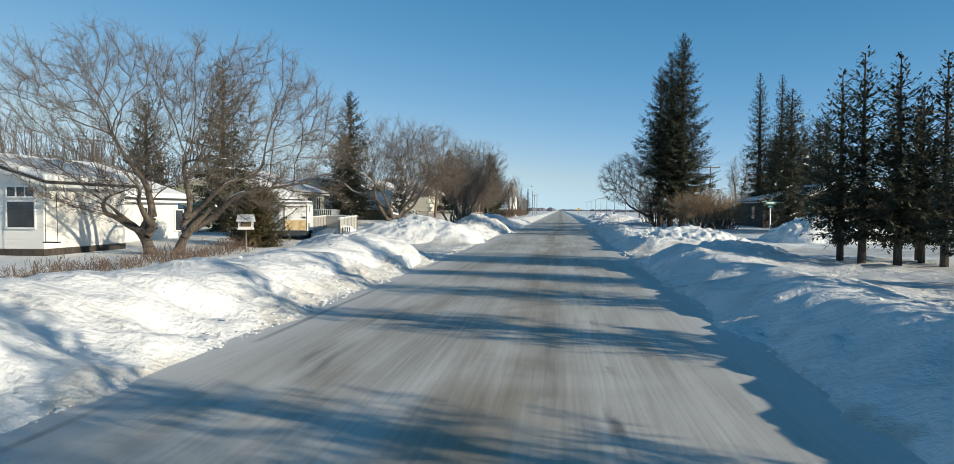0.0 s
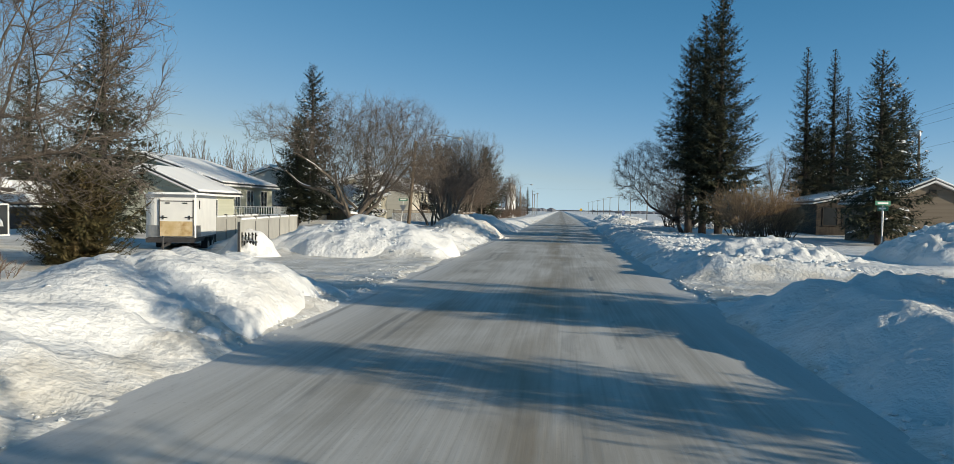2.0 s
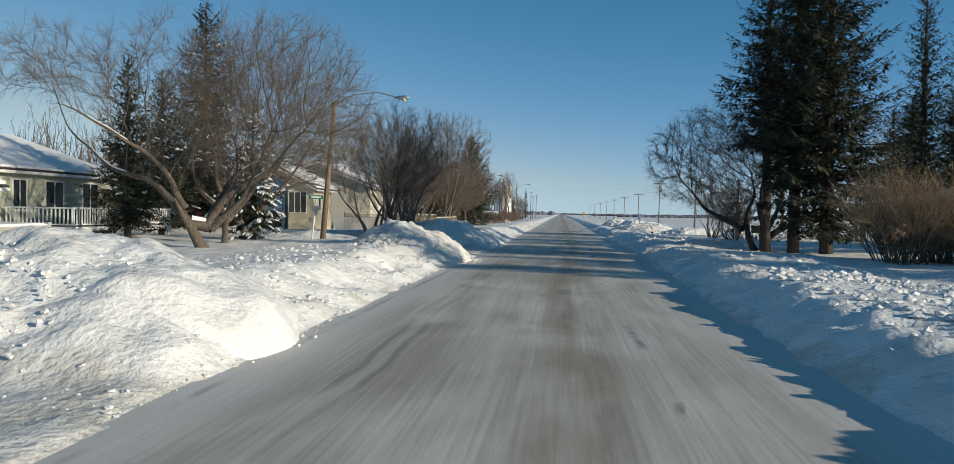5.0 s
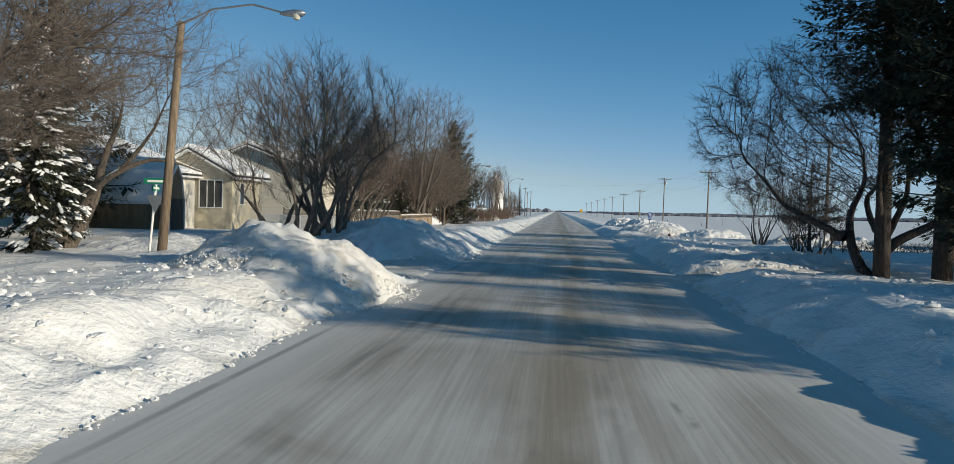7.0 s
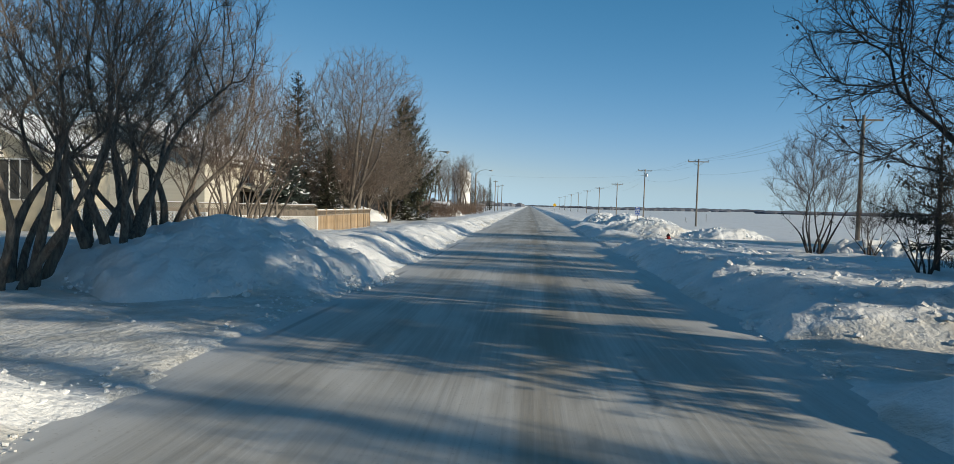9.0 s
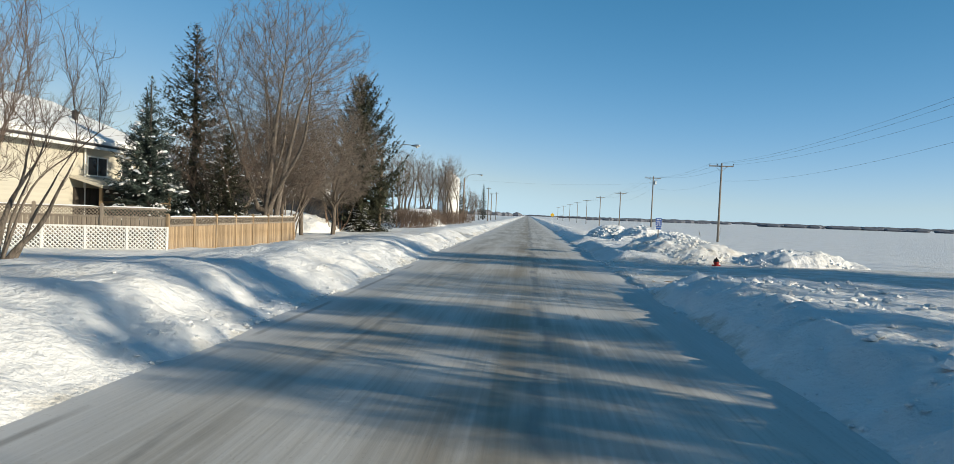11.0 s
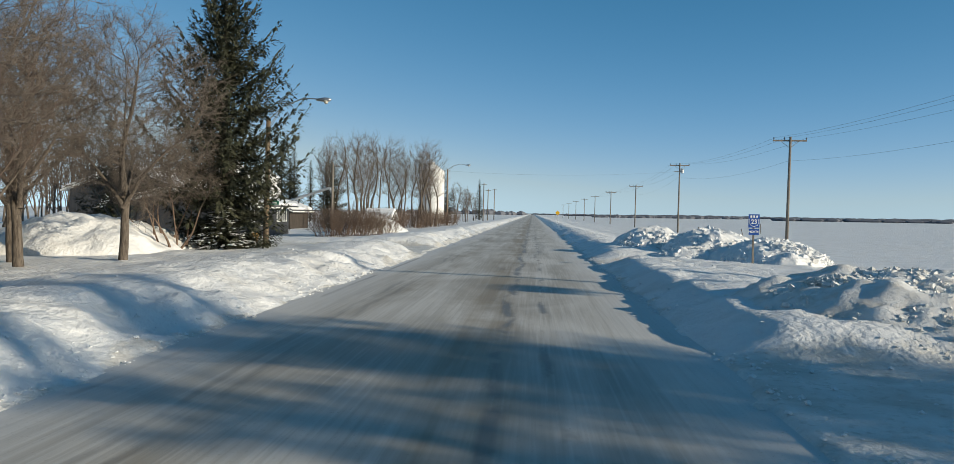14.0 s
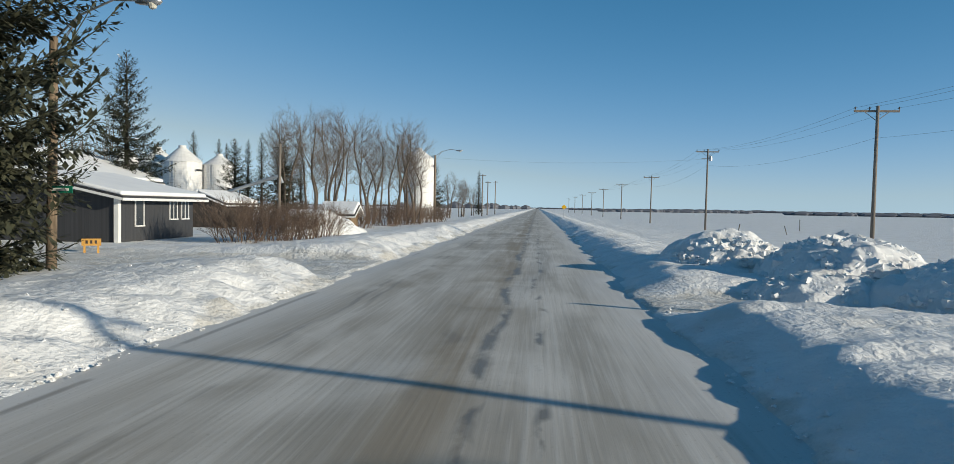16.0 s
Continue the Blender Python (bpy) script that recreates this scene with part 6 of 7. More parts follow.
shield = [(x_ * 0.8, z_ * 0.8) for x_, z_ in ((-0.24, 0.10), (0.24, 0.10), (0.245, -0.10), (0.18, -0.23), (0, -0.31), (-0.18, -0.23), (-0.245, -0.10))]
def flat(poly, z, y0=-0.012, y1=-0.006):
    n = len(poly)
    return Soup().add([(x, y, z + q) for y in (y0, y1) for x, q in poly], [tuple(range(n)), tuple(range(n, 2 * n))[::-1]] + [(i, n + i, n + (i + 1) % n, (i + 1) % n) for i in range(n)])
part("shield", flat(shield, hz + 2.05), WHITE, pl, "white shield outline")
part("shield_field", flat([(x * 0.9, q * 0.9) for x, q in shield], hz + 2.05, -0.018, -0.01), BLUE_SIGN, pl)
lettering("23", 0.25, WHITE, pl, (0, -0.021, hz + 2.01), name="route_number")
for dx in (-0.14, 0, 0.14):
    part("small_print", Soup().box((dx * 0.85, -0.012, hz + 2.23), (0.07, 0.01, 0.09)), WHITE, pl)
np_ = part("direction_plate", Soup().box((0, 0, hz + 1.60), (0.42, 0.012, 0.25)), BLUE_SIGN, hs)
lettering("NORTH", 0.126, WHITE, np_, (0, -0.009, hz + 1.600), name="direction_word")


def street_sign(x, y, h, label, lean=0.0, plate=None):
    z = ground_at(x, y)
    ob = thing("street_sign", label, "street sign", (x, y, z))
    part("post", Soup().rod((0, 0, -0.3), (lean, 0, h), 0.04, 0.04, 8), WHITE if plate else METAL, ob)
    b1 = part("name_blade", Soup().box((lean, 0, h + 0.1), (0.72, 0.02, 0.18), 0.3), GREEN_SIGN, ob, "green street name blade")
    part("print_bar", Soup().box((lean, -0.013, h + 0.1), (0.5, 0.006, 0.07), 0.3), WHITE, b1)
    b2 = part("name_blade", Soup().box((lean, 0, h - 0.12), (0.72, 0.02, 0.18), 1.75), GREEN_SIGN, ob, "green street name blade")
    part("print_bar", Soup().box((lean, 0, h - 0.12), (0.5, 0.03, 0.07), 1.75), WHITE, b2)
    if plate:
        t = Soup().add([(lean + a, -0.05 + o, h - 0.35 + c) for o in (0, 0.01) for a, c in ((-0.3, 0), (0.3, 0), (0, -0.55))], [(0, 1, 2), (5, 4, 3), (0, 3, 4, 1), (1, 4, 5, 2), (2, 5, 3, 0)])
        part("sign_plate", t, METAL, ob, "grey back of a triangular road sign")


street_sign(13.0, 51.7, 2.2, "street sign with green blades beside a snow pile")
street_sign(-13.5, 79.9, 2.3, "leaning white post with green street blades and a triangular sign", 0.25, True)
blade = part("name_blade", Soup().box((0.35, -0.1, 2.35), (0.7, 0.02, 0.2)), GREEN_SIGN, l2, "green street name blade")
part("print_bar", Soup().box((0.35, -0.115, 2.35), (0.5, 0.006, 0.08)), WHITE, blade)
yd = thing("warning_sign", "yellow diamond warning sign by the road far off", "road sign", (7.2, 300.0, 0.1))
part("post", Soup().rod((0, 0, -0.2), (0, 0, 2.4), 0.04, 0.04, 6), METAL, yd)
part("sign_plate", Soup().add([(a, o, 2.4 + c) for o in (-0.03, -0.02) for a, c in ((0, -0.6), (0.6, 0), (0, 0.6), (-0.6, 0))], [(0, 1, 2, 3), (7, 6, 5, 4), (0, 4, 5, 1), (1, 5, 6, 2), (2, 6, 7, 3), (3, 7, 4, 0)]), YELLOW_SIGN, yd)


# ---- hydrant, feeder, mail board, number board, metal lettering ----
hy = thing("fire_hydrant", "red fire hydrant with dark cap half buried in snow", "fire hydrant", (9.4, 125.9, ground_at(9.4, 125.9) - 0.36))
part("barrel", Soup().lathe([(0.16, -0.3), (0.16, 0.02), (0.11, 0.05), (0.11, 0.5), (0.14, 0.52), (0.14, 0.57)], 16), RED, hy, smooth=True)
part("bonnet", Soup().lathe([(0.14, 0.57), (0.12, 0.66), (0.06, 0.72), (0.03, 0.73), (0.03, 0.78)], 16), BLACK, hy, "dark bonnet")
for s in (-1, 1):
    part("nozzle", Soup().rod((0, 0, 0.38), (s * 0.2, 0, 0.38), 0.055, 0.055, 10), RED, hy)

fx, fy = -13.2, 34.35
fz = ground_at(fx, fy)
fd = thing("bird_feeder", "white house-shaped bird feeder with snow on its roof on a post", "bird feeder", (fx, fy, fz), 15)
fh = 1.35 - fz
part("post", Soup().rod((0, 0, -0.3), (0, 0, fh), 0.04, 0.04, 8), WOOD_GREY, fd)
tray = part("tray", Soup().box((0, 0, fh), (0.62, 0.5, 0.05)), WHITE, fd)
for sx in (-0.26, 0.26):
    for sy in (-0.2, 0.2):
        part("corner_post", Soup().box((sx, sy, fh + 0.17), (0.05, 0.05, 0.3)), WHITE, fd)
part("hopper", Soup().box((0, 0, fh + 0.16), (0.3, 0.24, 0.28)), BROWN_WALL, fd)
part("sill", Soup().box((0, -0.22, fh + 0.06), (0.56, 0.03, 0.08)).box((0, 0.22, fh + 0.06), (0.56, 0.03, 0.08)), WHITE, fd)
rf = Soup().add([(a * 0.36, b * 0.32, fh + z) for a in (-1, 1) for b, z in ((-1, 0.31), (1, 0.31), (0, 0.5))], [(0, 1, 2), (5, 4, 3), (0, 2, 5, 3), (1, 4, 5, 2), (0, 3, 4, 1)])
part("roof", rf, WHITE, fd)
part("snow", Soup().add([(a * 0.34, b * 0.32, fh + z) for a in (-1, 1) for b, z in ((-1, 0.33), (-0.9, 0.42), (0, 0.62), (0.9, 0.42), (1, 0.33))],
                        [(0, 1, 2, 3, 4), (9, 8, 7, 6, 5), (0, 5, 6, 1), (1, 6, 7, 2), (2, 7, 8, 3), (3, 8, 9, 4), (4, 9, 5, 0)]), SNOW_CLEAN, fd, "cap of snow")

mb = thing("notice_board", "small brown wooden board on two posts in snow", "board", (12.5, 94.4, ground_at(12.5, 94.4)), -20)
part("board", Soup().box((0, 0, 0.85), (0.62, 0.06, 0.5)), BROWN_WALL, mb)
for s in (-0.24, 0.24):
    part("post", Soup().box((s, 0.05, 0.4), (0.07, 0.06, 1.5)), WOOD_GREY, mb)

nb = thing("number_board", "orange wooden board on short legs in snow", "board", (-15.9, 159.5, ground_at(-15.9, 159.5) - 0.02), 25)
nb.scale = (0.8, 0.8, 0.8)
part("board", Soup().box((0, 0, 0.55), (0.85, 0.06, 0.34)), ORANGE_WOOD, nb)
for s in (-0.3, 0.3):
    part("leg", Soup().box((s, 0.0, 0.2), (0.09, 0.07, 0.8)), ORANGE_WOOD, nb)
for s in (-0.2, 0, 0.2):
    part("print_bar", Soup().box((s, -0.035, 0.56), (0.1, 0.01, 0.16)), DARK_WALL, nb)

ml = thing("metal_lettering", "black cut-metal lettering panel leaning on a snow heap", "sign", (-13.0, 48.45, 0.36), 15)
ml.scale = (0.95, 0.95, 0.95)
rngm = random.Random(5)
for row, (zz, hh, n) in enumerate(((0.62, 0.34, 5), (0.33, 0.22, 6), (0.12, 0.14, 6))):
    for i in range(n):
        xx = (i - (n - 1) / 2) * 0.72 / n
        part("letter_bar", Soup().box((xx, 0, zz), (0.06, 0.03, hh)).box((xx + 0.02, 0, zz + hh * 0.3 * rngm.uniform(-1, 1)), (0.1, 0.03, 0.05)), BLACK, ml)


# ---- fences ----
def beige_fence():
    ob = thing("panel_fence", "beige vinyl panel fence with a snowy top rail", "fence")
    a, b = Vector((-13.25, 48.1, 0)), Vector((-16.6, 64.0, 0))
    lines = [(a, b, 5), (Vector((-16.9, 53.6, 0)), Vector((-19.4, 64.6, 0)), 5), (b, Vector((-19.4, 64.6, 0)), 1)]
    for p, q, n in lines:
        d = (q - p) / n
        ang = math.atan2(d.y, d.x)
        for i in range(n + 1):
            c = p + d * i
            po = part("post", Soup().box((c.x, c.y, 0.75), (0.13, 0.13, 1.95), ang), BEIGE_PANEL, ob)
            part("post_cap", Soup().box((c.x, c.y, 1.745), (0.15, 0.15, 0.04), ang, 0.6), METAL_DARK, po, "low dark cap")
            for side_ in (-0.075, 0.075):
                o = d.normalized() * side_
                part("seam", Soup().box((c.x + o.x, c.y + o.y, 0.8), (0.02, 0.075, 1.5), ang), METAL_DARK, po, "dark joint strip")
        for i in range(n):
            c = p + d * (i + 0.5)
            w = d.length - 0.13
            part("panel", Soup().box((c.x, c.y, 0.75), (w, 0.04, 1.6), ang), BEIGE_PANEL, ob)
            part("top_rail", Soup().box((c.x, c.y, 1.58), (w, 0.1, 0.1), ang), BEIGE_PANEL, ob)
            part("bottom_rail", Soup().box((c.x, c.y, 0.2), (w, 0.09, 0.14), ang), BEIGE_PANEL, ob)
            part("snow_cap", Soup().box((c.x, c.y, 1.665), (w, 0.11, 0.075), ang, 0.8), SNOW_CLEAN, ob)
beige_fence()


def lattice(p, q, z0, z1, step=0.16, w=0.03):
    s = Soup()
    d = q - p
    length, h = d.length, z1 - z0
    d.normalize()
    nrm = Vector((-d.y, d.x, 0))
    for sgn, off in ((1, 0.012), (-1, -0.012)):
        t = -h
        while t < length:
            t0, t1 = t, t + h
            za, zb = (z0, z1) if sgn > 0 else (z1, z0)
            ca, cb = max(t0, 0), min(t1, length)
            if cb > ca:
                fa, fb = (ca - t0) / h, (cb - t0) / h
                A = p + d * ca + nrm * off + Vector((0, 0, za + (zb - za) * fa))
                B = p + d * cb + nrm * off + Vector((0, 0, za + (zb - za) * fb))
                s.rod(A, B, w * 0.5, w * 0.5, 4, False)
            t += step
    return s


def board_fence():
    ob = thing("board_fence", "cedar board fence with lattice top and posts in snow", "fence")
    O, P, Q, R = Vector((-21.6, 113.4, 0)), Vector((-12.95, 115.8, 0)), Vector((-13.05, 131.0, 0)), Vector((-16.4, 131.6, 0))
    board = Soup().box((0, 0, 0), (0.135, 0.02, 1.15)).mesh("board", CEDAR)
    board_grey = Soup().box((0, 0, 0), (0.135, 0.02, 1.15)).mesh("board", CEDAR_GREY)
    for p, q, n in ((P, Q, 7), (Q, R, 2), (O, P, 4)):
        d = (q - p) / n
        z0, z1, zt = (0.2, 1.33, 1.62) if p is not O else (0.5, 1.6, 1.92)
        wood = CEDAR if p is not O else CEDAR_GREY
        u = d.normalized()
        ang = math.atan2(d.y, d.x)
        for i in range(n + (p is P)):
            c = p + d * i
            part("post", Soup().box((c.x, c.y, zt - 0.87), (0.11, 0.11, 1.95), ang).box((c.x, c.y, zt + 0.13), (0.13, 0.13, 0.06), ang, 0.3), wood, ob)
        for i in range(n):
            c = p + d * (i + 0.5)
            w = d.length - 0.11
            for z in (z1, zt):
                part("rail", Soup().box((c.x, c.y, z), (w, 0.07, 0.07), ang), CEDAR_GREY, ob)
            part("lattice", lattice(p + d * i + u * 0.06, p + d * (i + 1) - u * 0.06, z1 + 0.03, zt - 0.03, 0.13, 0.03), CEDAR_GREY, ob, "diagonal lattice strip")
            part("snow_cap", Soup().box((c.x, c.y, zt + 0.05), (w, 0.08, 0.04), ang, 0.7), SNOW_CLEAN, ob)
            m = int(w / 0.145)
            for k in range(m):
                cc = p + d * i + u * (0.055 + w * (k + 0.5) / m)
                rk = random.Random(k * 7 + i)
                piece("board", board if p is not O else board_grey, ob, pose(cc.x, cc.y, (z0 + z1) / 2 - 0.02 + rk.uniform(-0.015, 0.015), 0, 0, math.degrees(ang) + rk.uniform(-1, 1)))
board_fence()


def lattice_fence():
    ob2 = thing("lattice_fence", "low white lattice fence in front of a house", "fence")
    for p, q, k in ((Vector((-19.4, 103.0, 0)), Vector((-13.6, 102.2, 0)), 4), (Vector((-17.6, 113.2, 0)), Vector((-12.75, 115.4, 0)), 4)):
        dd = (q - p) / k
        an = math.atan2(dd.y, dd.x)
        low = 0.75 if p.y < 110 else 0.4
        for i in range(k):
            c = p + dd * (i + 0.5)
            part("panel", lattice(p + dd * i, p + dd * (i + 1), low, low + 0.85, 0.15, 0.045), WHITE, ob2)
            for z in (low, low + 0.87):
                part("rail", Soup().box((c.x, c.y, z), (dd.length, 0.05, 0.05), an), WHITE, ob2)
        for i in range(k + 1):
            c = p + dd * i
            part("post", Soup().box((c.x, c.y, low + 0.25), (0.07, 0.07, 1.3), an), WHITE, ob2)
lattice_fence()


# ---- trailer, deck, pickup ----
def trailer():
    ob = thing("cargo_trailer", "white enclosed cargo trailer with a muddy lower door", "trailer", (-15.4, 48.7, 0), 15)
    w, l_, z0, z1 = 2.1, 4.4, 0.85, 2.66
    def rounded(x0, x1, y0, y1, r=0.28, n=5):
        out = []
        for cx, cy, a0 in ((x1 - r, y0 + r, -90), (x1 - r, y1 - r, 0), (x0 + r, y1 - r, 90), (x0 + r, y0 + r, 180)):
            out += [(cx + r * math.cos(radians(a0 + 90 * i / n)), cy + r * math.sin(radians(a0 + 90 * i / n))) for i in range(n + 1)]
        return out
    def nosed(x0, x1, y0, y1, r=0.1, big=0.55, n=7):
        """A plan whose near outer corner is widely rounded."""
        out = []
        for cx, cy, a0, q in ((x1 - r, y0 + r, -90, r), (x1 - r, y1 - r, 0, r), (x0 + r, y1 - r, 90, r), (x0 + big, y0 + big, 180, big)):
            out += [(cx + q * math.cos(radians(a0 + 90 * i / n)), cy + q * math.sin(radians(a0 + 90 * i / n))) for i in range(n + 1)]
        return out
    poly = nosed(-w, 0, 0, l_)
    part("body", Soup().slab(poly, z0, z1), WHITE, ob)
    part("roof_edge", Soup().slab(nosed(-w - 0.025, 0.025, -0.025, l_ + 0.025), z1 - 0.14, z1 - 0.02), METAL, ob)
    part("stone_guard", Soup().slab(nosed(-w - 0.012, 0.012, -0.012, 0.9 + 0.012), z0, z0 + 0.5), METAL, ob, "dull metal lower band")
    part("roof", Soup().slab(nosed(-w + 0.05, -0.05, 0.05, l_ - 0.05), z1, z1 + 0.07), SNOW_CLEAN, ob, "snow on the trailer roof")
    dc = -0.78
    dr = part("door", Soup().box((dc, -0.025, (z0 + z1) / 2 - 0.08), (1.3, 0.05, 1.5)), WHITE, ob)
    for c_, s_ in (((dc, -0.035, z1 - 0.3), (1.38, 0.05, 0.035)), ((dc - 0.67, -0.035, 1.68), (0.035, 0.05, 1.5)), ((dc + 0.67, -0.035, 1.68), (0.035, 0.05, 1.5))):
        part("door_frame", Soup().box(c_, s_), METAL_DARK, dr)
    part("mud_panel", Soup().box((dc, -0.055, z0 + 0.36), (1.28, 0.02, 0.62)), ORANGE_MUD, dr, "mud-stained lower door panel")
    for s_ in (-0.5, 0.5):
        part("latch", Soup().box((dc + s_, -0.06, 1.68), (0.3, 0.05, 0.04)).box((dc + s_ * 1.05, -0.06, 1.68), (0.05, 0.06, 0.16)), METAL_DARK, dr)
        part("hinge", Soup().box((dc + s_ * 0.7, -0.06, z1 - 0.38), (0.18, 0.05, 0.05)), METAL_DARK, dr)
    part("side_vent", Soup().box((0.01, 0.6, 2.22), (0.03, 0.12, 0.36)), BLACK, ob)
    part("underframe", Soup().box((-w / 2, l_ / 2, z0 - 0.12), (w - 0.2, l_, 0.2)), METAL_DARK, ob)
    for yy in (2.4, 3.3):
        for xx in (-0.1, -w + 0.1):
            wl = part("wheel", Soup().rod((xx - 0.12, yy, 0.42), (xx + 0.12, yy, 0.42), 0.36, 0.36, 18), RUBBER, ob)
            part("rim", Soup().rod((xx - 0.13, yy, 0.42), (xx + 0.13, yy, 0.42), 0.2, 0.2, 14), METAL, wl)
    part("hitch", Soup().rod((-w / 2, -0.1, 0.6), (-w / 2, -1.2, 0.5), 0.06, 0.05, 6).rod((-w / 2, -1.1, 0.1), (-w / 2, -1.1, 0.95), 0.04, 0.04, 6), METAL_DARK, ob)
ORANGE_MUD = surface("mud_stained_panel", (0.50, 0.36, 0.18), (0.62, 0.50, 0.32), 2.5, 0.7, 0.2, c3=(0.38, 0.24, 0.10), scale3=3)
trailer()


def deck():
    ob = thing("deck", "raised deck with white railing in front of a house", "deck", (-22.6, 75.6, 0))
    part("platform", Soup().box((0, 0, 1.25), (3.2, 8.0, 0.2)), WHITE, ob)
    for yy in (-3.9, 0, 3.9):
        part("support", Soup().box((1.45, yy, 0.6), (0.14, 0.14, 1.3)), WHITE, ob)
    rail = part("railing", Soup().box((1.55, 0, 2.15), (0.07, 8.0, 0.07)).box((1.55, 0, 1.45), (0.06, 8.0, 0.06)).box((0, -3.95, 2.15), (3.2, 0.07, 0.07)).box((0, -3.95, 1.45), (3.2, 0.06, 0.06)), WHITE, ob)
    bal = Soup().box((0, 0, 0), (0.045, 0.045, 0.7)).mesh("baluster", WHITE)
    for i in range(44):
        piece("baluster", bal, ob, pose(1.55, -3.9 + 7.8 * i / 43, 1.8))
    for i in range(17):
        piece("baluster", bal, ob, pose(-1.5 + 3.0 * i / 16, -3.95, 1.8))
    part("cushion_pile", Soup().box((0.4, -2.2, 1.75), (1.3, 1.8, 0.8), 0.1, 0.8), GREEN_COVER, ob, "dark green covered furniture")
GREEN_COVER = surface("dark_green_tarp", (0.02, 0.06, 0.04), (0.03, 0.085, 0.06), 3, 0.6, 0.5)
deck()


def pickup():
    ob = thing("pickup_truck", "dark parked pickup truck with red tail lights", "pickup", (-24.6, 92.0, ground_at(-24.6, 92.0) - 0.02), 75)
    part("body", Soup().slab([(-2.6, -0.95), (2.6, -0.95), (2.7, 0), (2.6, 0.95), (-2.6, 0.95)], 0.5, 1.15), BLACK, ob)
    part("cab", Soup().box((0.35, 0, 1.5), (2.2, 1.75, 0.8), 0, 0.8), BLACK, ob)
    part("side_glass", Soup().box((0.35, 0, 1.52), (1.9, 1.62, 0.5), 0, 0.86), GLASS_DARK, ob)
    for x in (-1.7, 1.7):
        for y in (-0.9, 0.9):
            wl = part("wheel", Soup().rod((x, y - 0.12, 0.4), (x, y + 0.12, 0.4), 0.4, 0.4, 18), RUBBER, ob)
            part("rim", Soup().rod((x, y - 0.13, 0.4), (x, y + 0.13, 0.4), 0.22, 0.22, 12), METAL, wl)
    for y in (-0.85, 0.85):
        part("tail_light", Soup().box((-2.61, y, 0.95), (0.04, 0.16, 0.3)), RED, ob)
        part("headlight", Soup().box((2.62, y * 0.85, 0.85), (0.08, 0.3, 0.2)), LAMP_LENS, ob)
    part("bumper", Soup().box((-2.7, 0, 0.6), (0.12, 1.8, 0.2)).box((2.72, 0, 0.55), (0.12, 1.8, 0.22)), METAL, ob)
pickup()


# ---- swings and auger ----
sw = thing("rope_swing", "rope swing with dark seat hanging from a tree limb", "swing", (-18.8, 29.8, 0))
for s in (-0.25, 0.25):
    part("rope", Soup().rod((s, 0, 0.95), (s * 0.8, 0, 3.0), 0.012, 0.012, 5), BLACK, sw)
part("seat", Soup().box((0, 0, 0.93), (0.6, 0.18, 0.05)), BLACK, sw)
au = thing("grain_auger", "long grey grain auger slanting upward", "auger", (-24.0, 193.0, ground_at(-24, 193.0)), 20)
part("tube", Soup().rod((-4.5, 0, 1.5), (3.5, 0, 4.3), 0.14, 0.14, 12), METAL, au)
part("spout", Soup().rod((3.5, 0, 4.3), (3.8, 0, 3.7), 0.16, 0.13, 10), METAL, au)
for s in (-0.8, 0.8):
    part("strut", Soup().rod((0, s, -0.2), (0.3, 0, 3.1), 0.05, 0.05, 6), METAL_DARK, au)
    part("wheel", Soup().rod((0, s - 0.1, 0.3), (0, s + 0.1, 0.3), 0.34, 0.34, 14), RUBBER, au)


# ---- bare gravel in a driveway ----
GRAVEL = surface("frozen_gravel", (0.21, 0.165, 0.12), (0.33, 0.28, 0.22), 9, 0.9, 0.8, 30, space="World", c3=(0.5, 0.48, 0.45), scale3=2.0)
gx = np.linspace(-1, 1, 40)
ga_, gb_ = np.meshgrid(gx, gx)
gr = np.hypot(ga_, gb_) * (1 + 0.6 * vnoise(ga_, gb_, 0.4, 91) + 0.5 * vnoise(ga_, gb_, 0.16, 92))
gX, gY = 6.6 + ga_ * 2.0, 115.8 + gb_ * 0.8 + ga_ * 0.5
gZ = height(gX, gY) + 0.05 - 0.16 * smooth01((gr - 0.55) / 0.35)
gm = sheet(gx, gx, lambda p_, q_: gZ, "gravel_patch", GRAVEL)
gm.vertices.foreach_set("co", np.stack([gX, gY, gZ], -1).astype(np.float32).ravel())
gm.update()
tagged(new("gravel_patch", gm), "bare brown frozen gravel showing through driveway snow", "gravel", kind="structure")


def marker_post(x, y, h, lean=0.0):
    ob = thing("marker_post", "thin dark marker post standing in the field", "post", (x, y, ground_at(x, y)), group="field markers")
    part("stake", Soup().rod((0, 0, -0.3), (lean, 0, h), 0.05, 0.045, 6), WOOD_GREY, ob)
    part("cap", Soup().rod((lean, 0, h), (lean, 0, h + 0.12), 0.055, 0.055, 6), METAL_DARK, ob)


for x, y, h, lean in ((39.3, 244.0, 1.5, 0.0), (20.5, 206.0, 1.2, 0.3), (30.5, 222.0, 0.9, -0.35)):
    marker_post(x, y, h, lean)


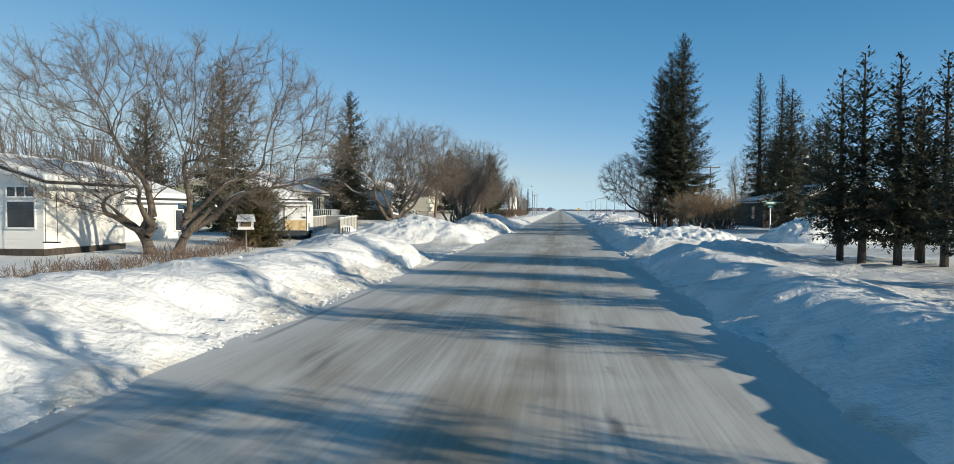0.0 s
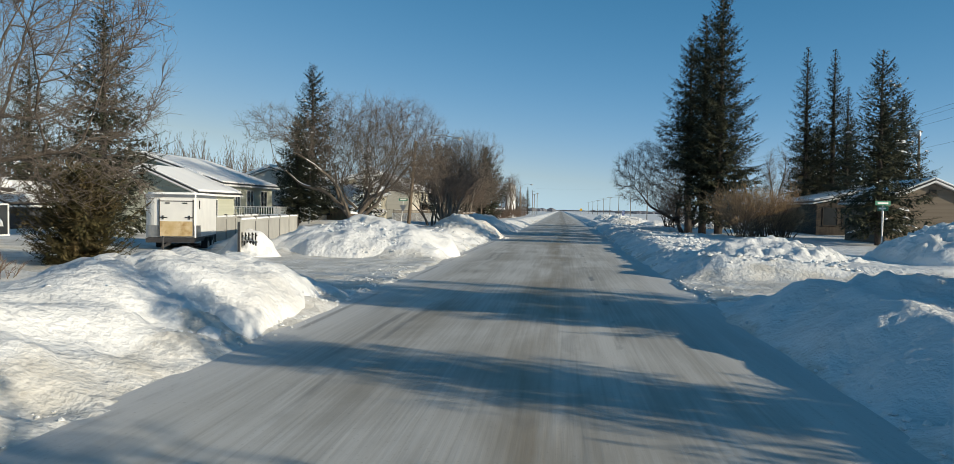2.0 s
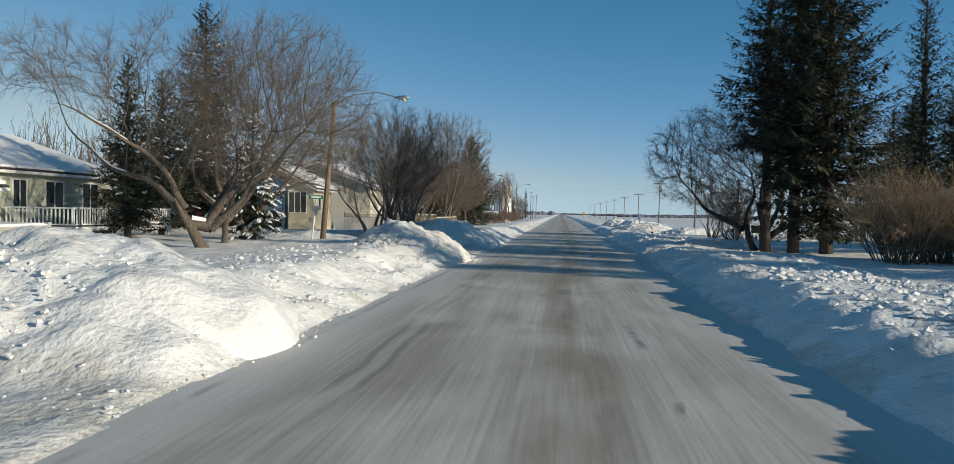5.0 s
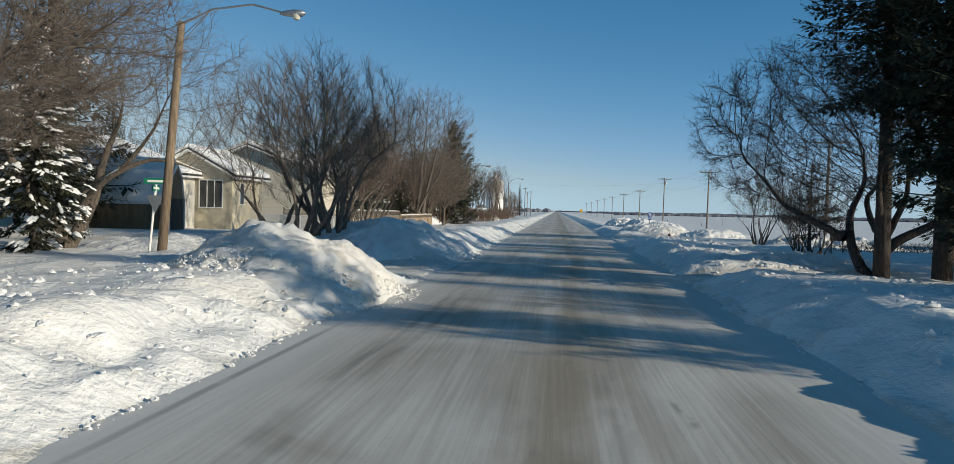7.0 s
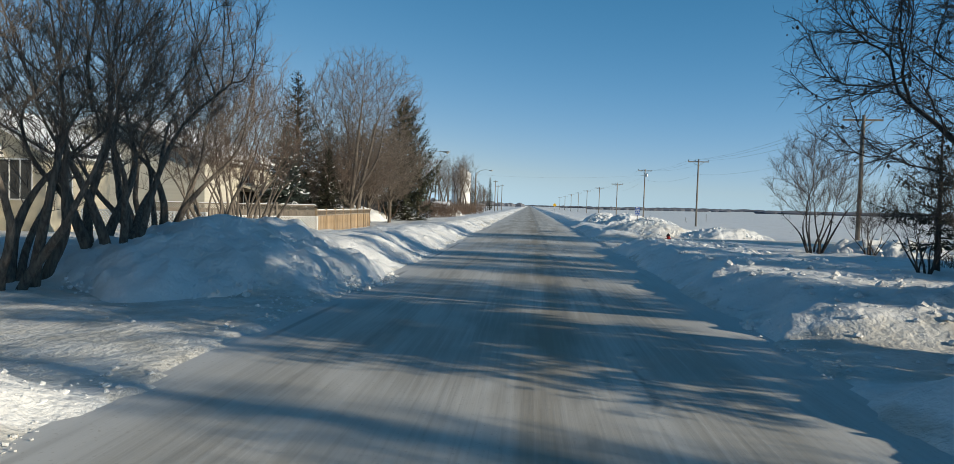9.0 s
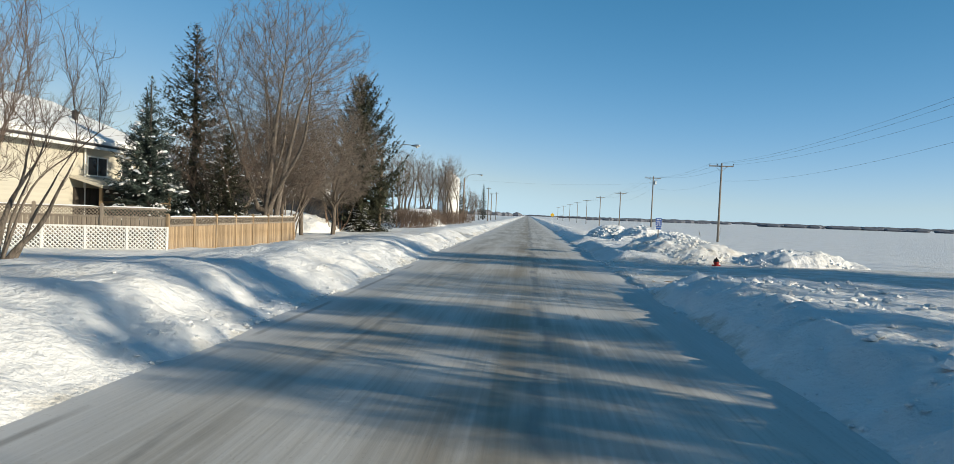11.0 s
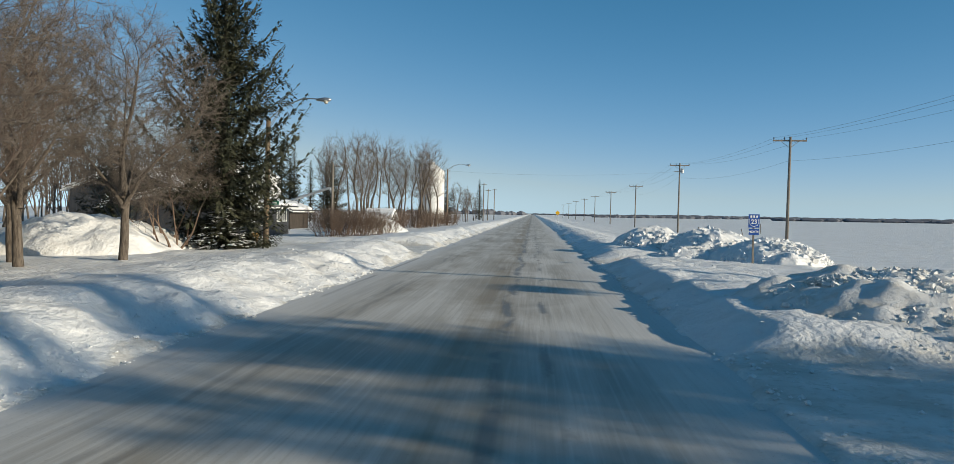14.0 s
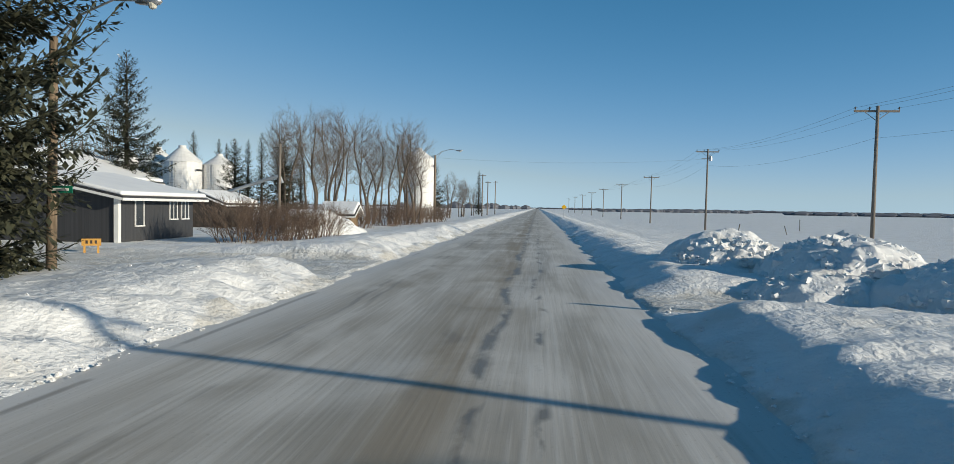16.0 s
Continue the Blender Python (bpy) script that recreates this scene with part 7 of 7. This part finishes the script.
# ---- clods thrown up along the banks ----
def clods():
    rng = random.Random(77)
    s = Soup()
    def clod(x, y, z, r):
        vs = []
        for p in ((1, 0, 0), (-1, 0, 0), (0, 1, 0), (0, -1, 0), (0, 0, 1), (0.6, 0.6, 0.5), (-0.6, 0.6, 0.5), (0.6, -0.6, 0.5), (-0.6, -0.6, 0.5)):
            k = r * rng.uniform(0.65, 1.25)
            vs.append((x + p[0] * k, y + p[1] * k, z + p[2] * k * 0.8))
        s.add(vs, [(4, 5, 6), (4, 6, 8), (4, 8, 7), (4, 7, 5), (5, 0, 2), (5, 2, 6), (6, 2, 1), (6, 1, 8), (8, 1, 3), (8, 3, 7), (7, 3, 0), (7, 0, 5)])
    pts = []
    for _ in range(7500):
        y = rng.uniform(4, 150)
        side = rng.choice((-1, -1, 1))
        dd = abs(rng.gauss(0, 1.0)) * 0.55 - 0.25 if rng.random() < 0.8 else rng.uniform(0, 4)
        if math.sin(y * 0.9 + side) + math.sin(y * 0.37) < -0.9:
            continue
        x = float(road_middle(y)) + side * (HALF + 0.15 + dd)
        pts.append((x, y, 0.012 + 0.05 * rng.random() ** 3.5))
    for _ in range(1300):
        y = rng.uniform(56, 79.5)
        pts.append((float(road_middle(y)) - HALF - rng.uniform(0.4, 6.5), y, 0.012 + 0.10 * rng.random() ** 4))
    for _ in range(2600):
        y = rng.uniform(44, 112) if rng.random() < 0.5 else rng.uniform(44, 66)
        pts.append((float(road_middle(y)) + HALF + rng.uniform(1.2, 6.0), y, 0.02 + 0.14 * rng.random() ** 3.5))
    for _ in range(800):
        y = rng.uniform(100, 128)
        pts.append((float(road_middle(y)) + HALF + rng.uniform(0.2, 9.0), y, 0.008 + 0.045 * rng.random() ** 5))
    hs_ = height(np.array([p[0] for p in pts]), np.array([p[1] for p in pts]))
    for (x, y, r), z in zip(pts, hs_):
        clod(x, y, max(float(z), 0.0) + r * 0.1, r)
    single("snow_clods", s, SNOW, "loose snow clods scattered along the banks", "snow clods", kind="stuff")
clods()
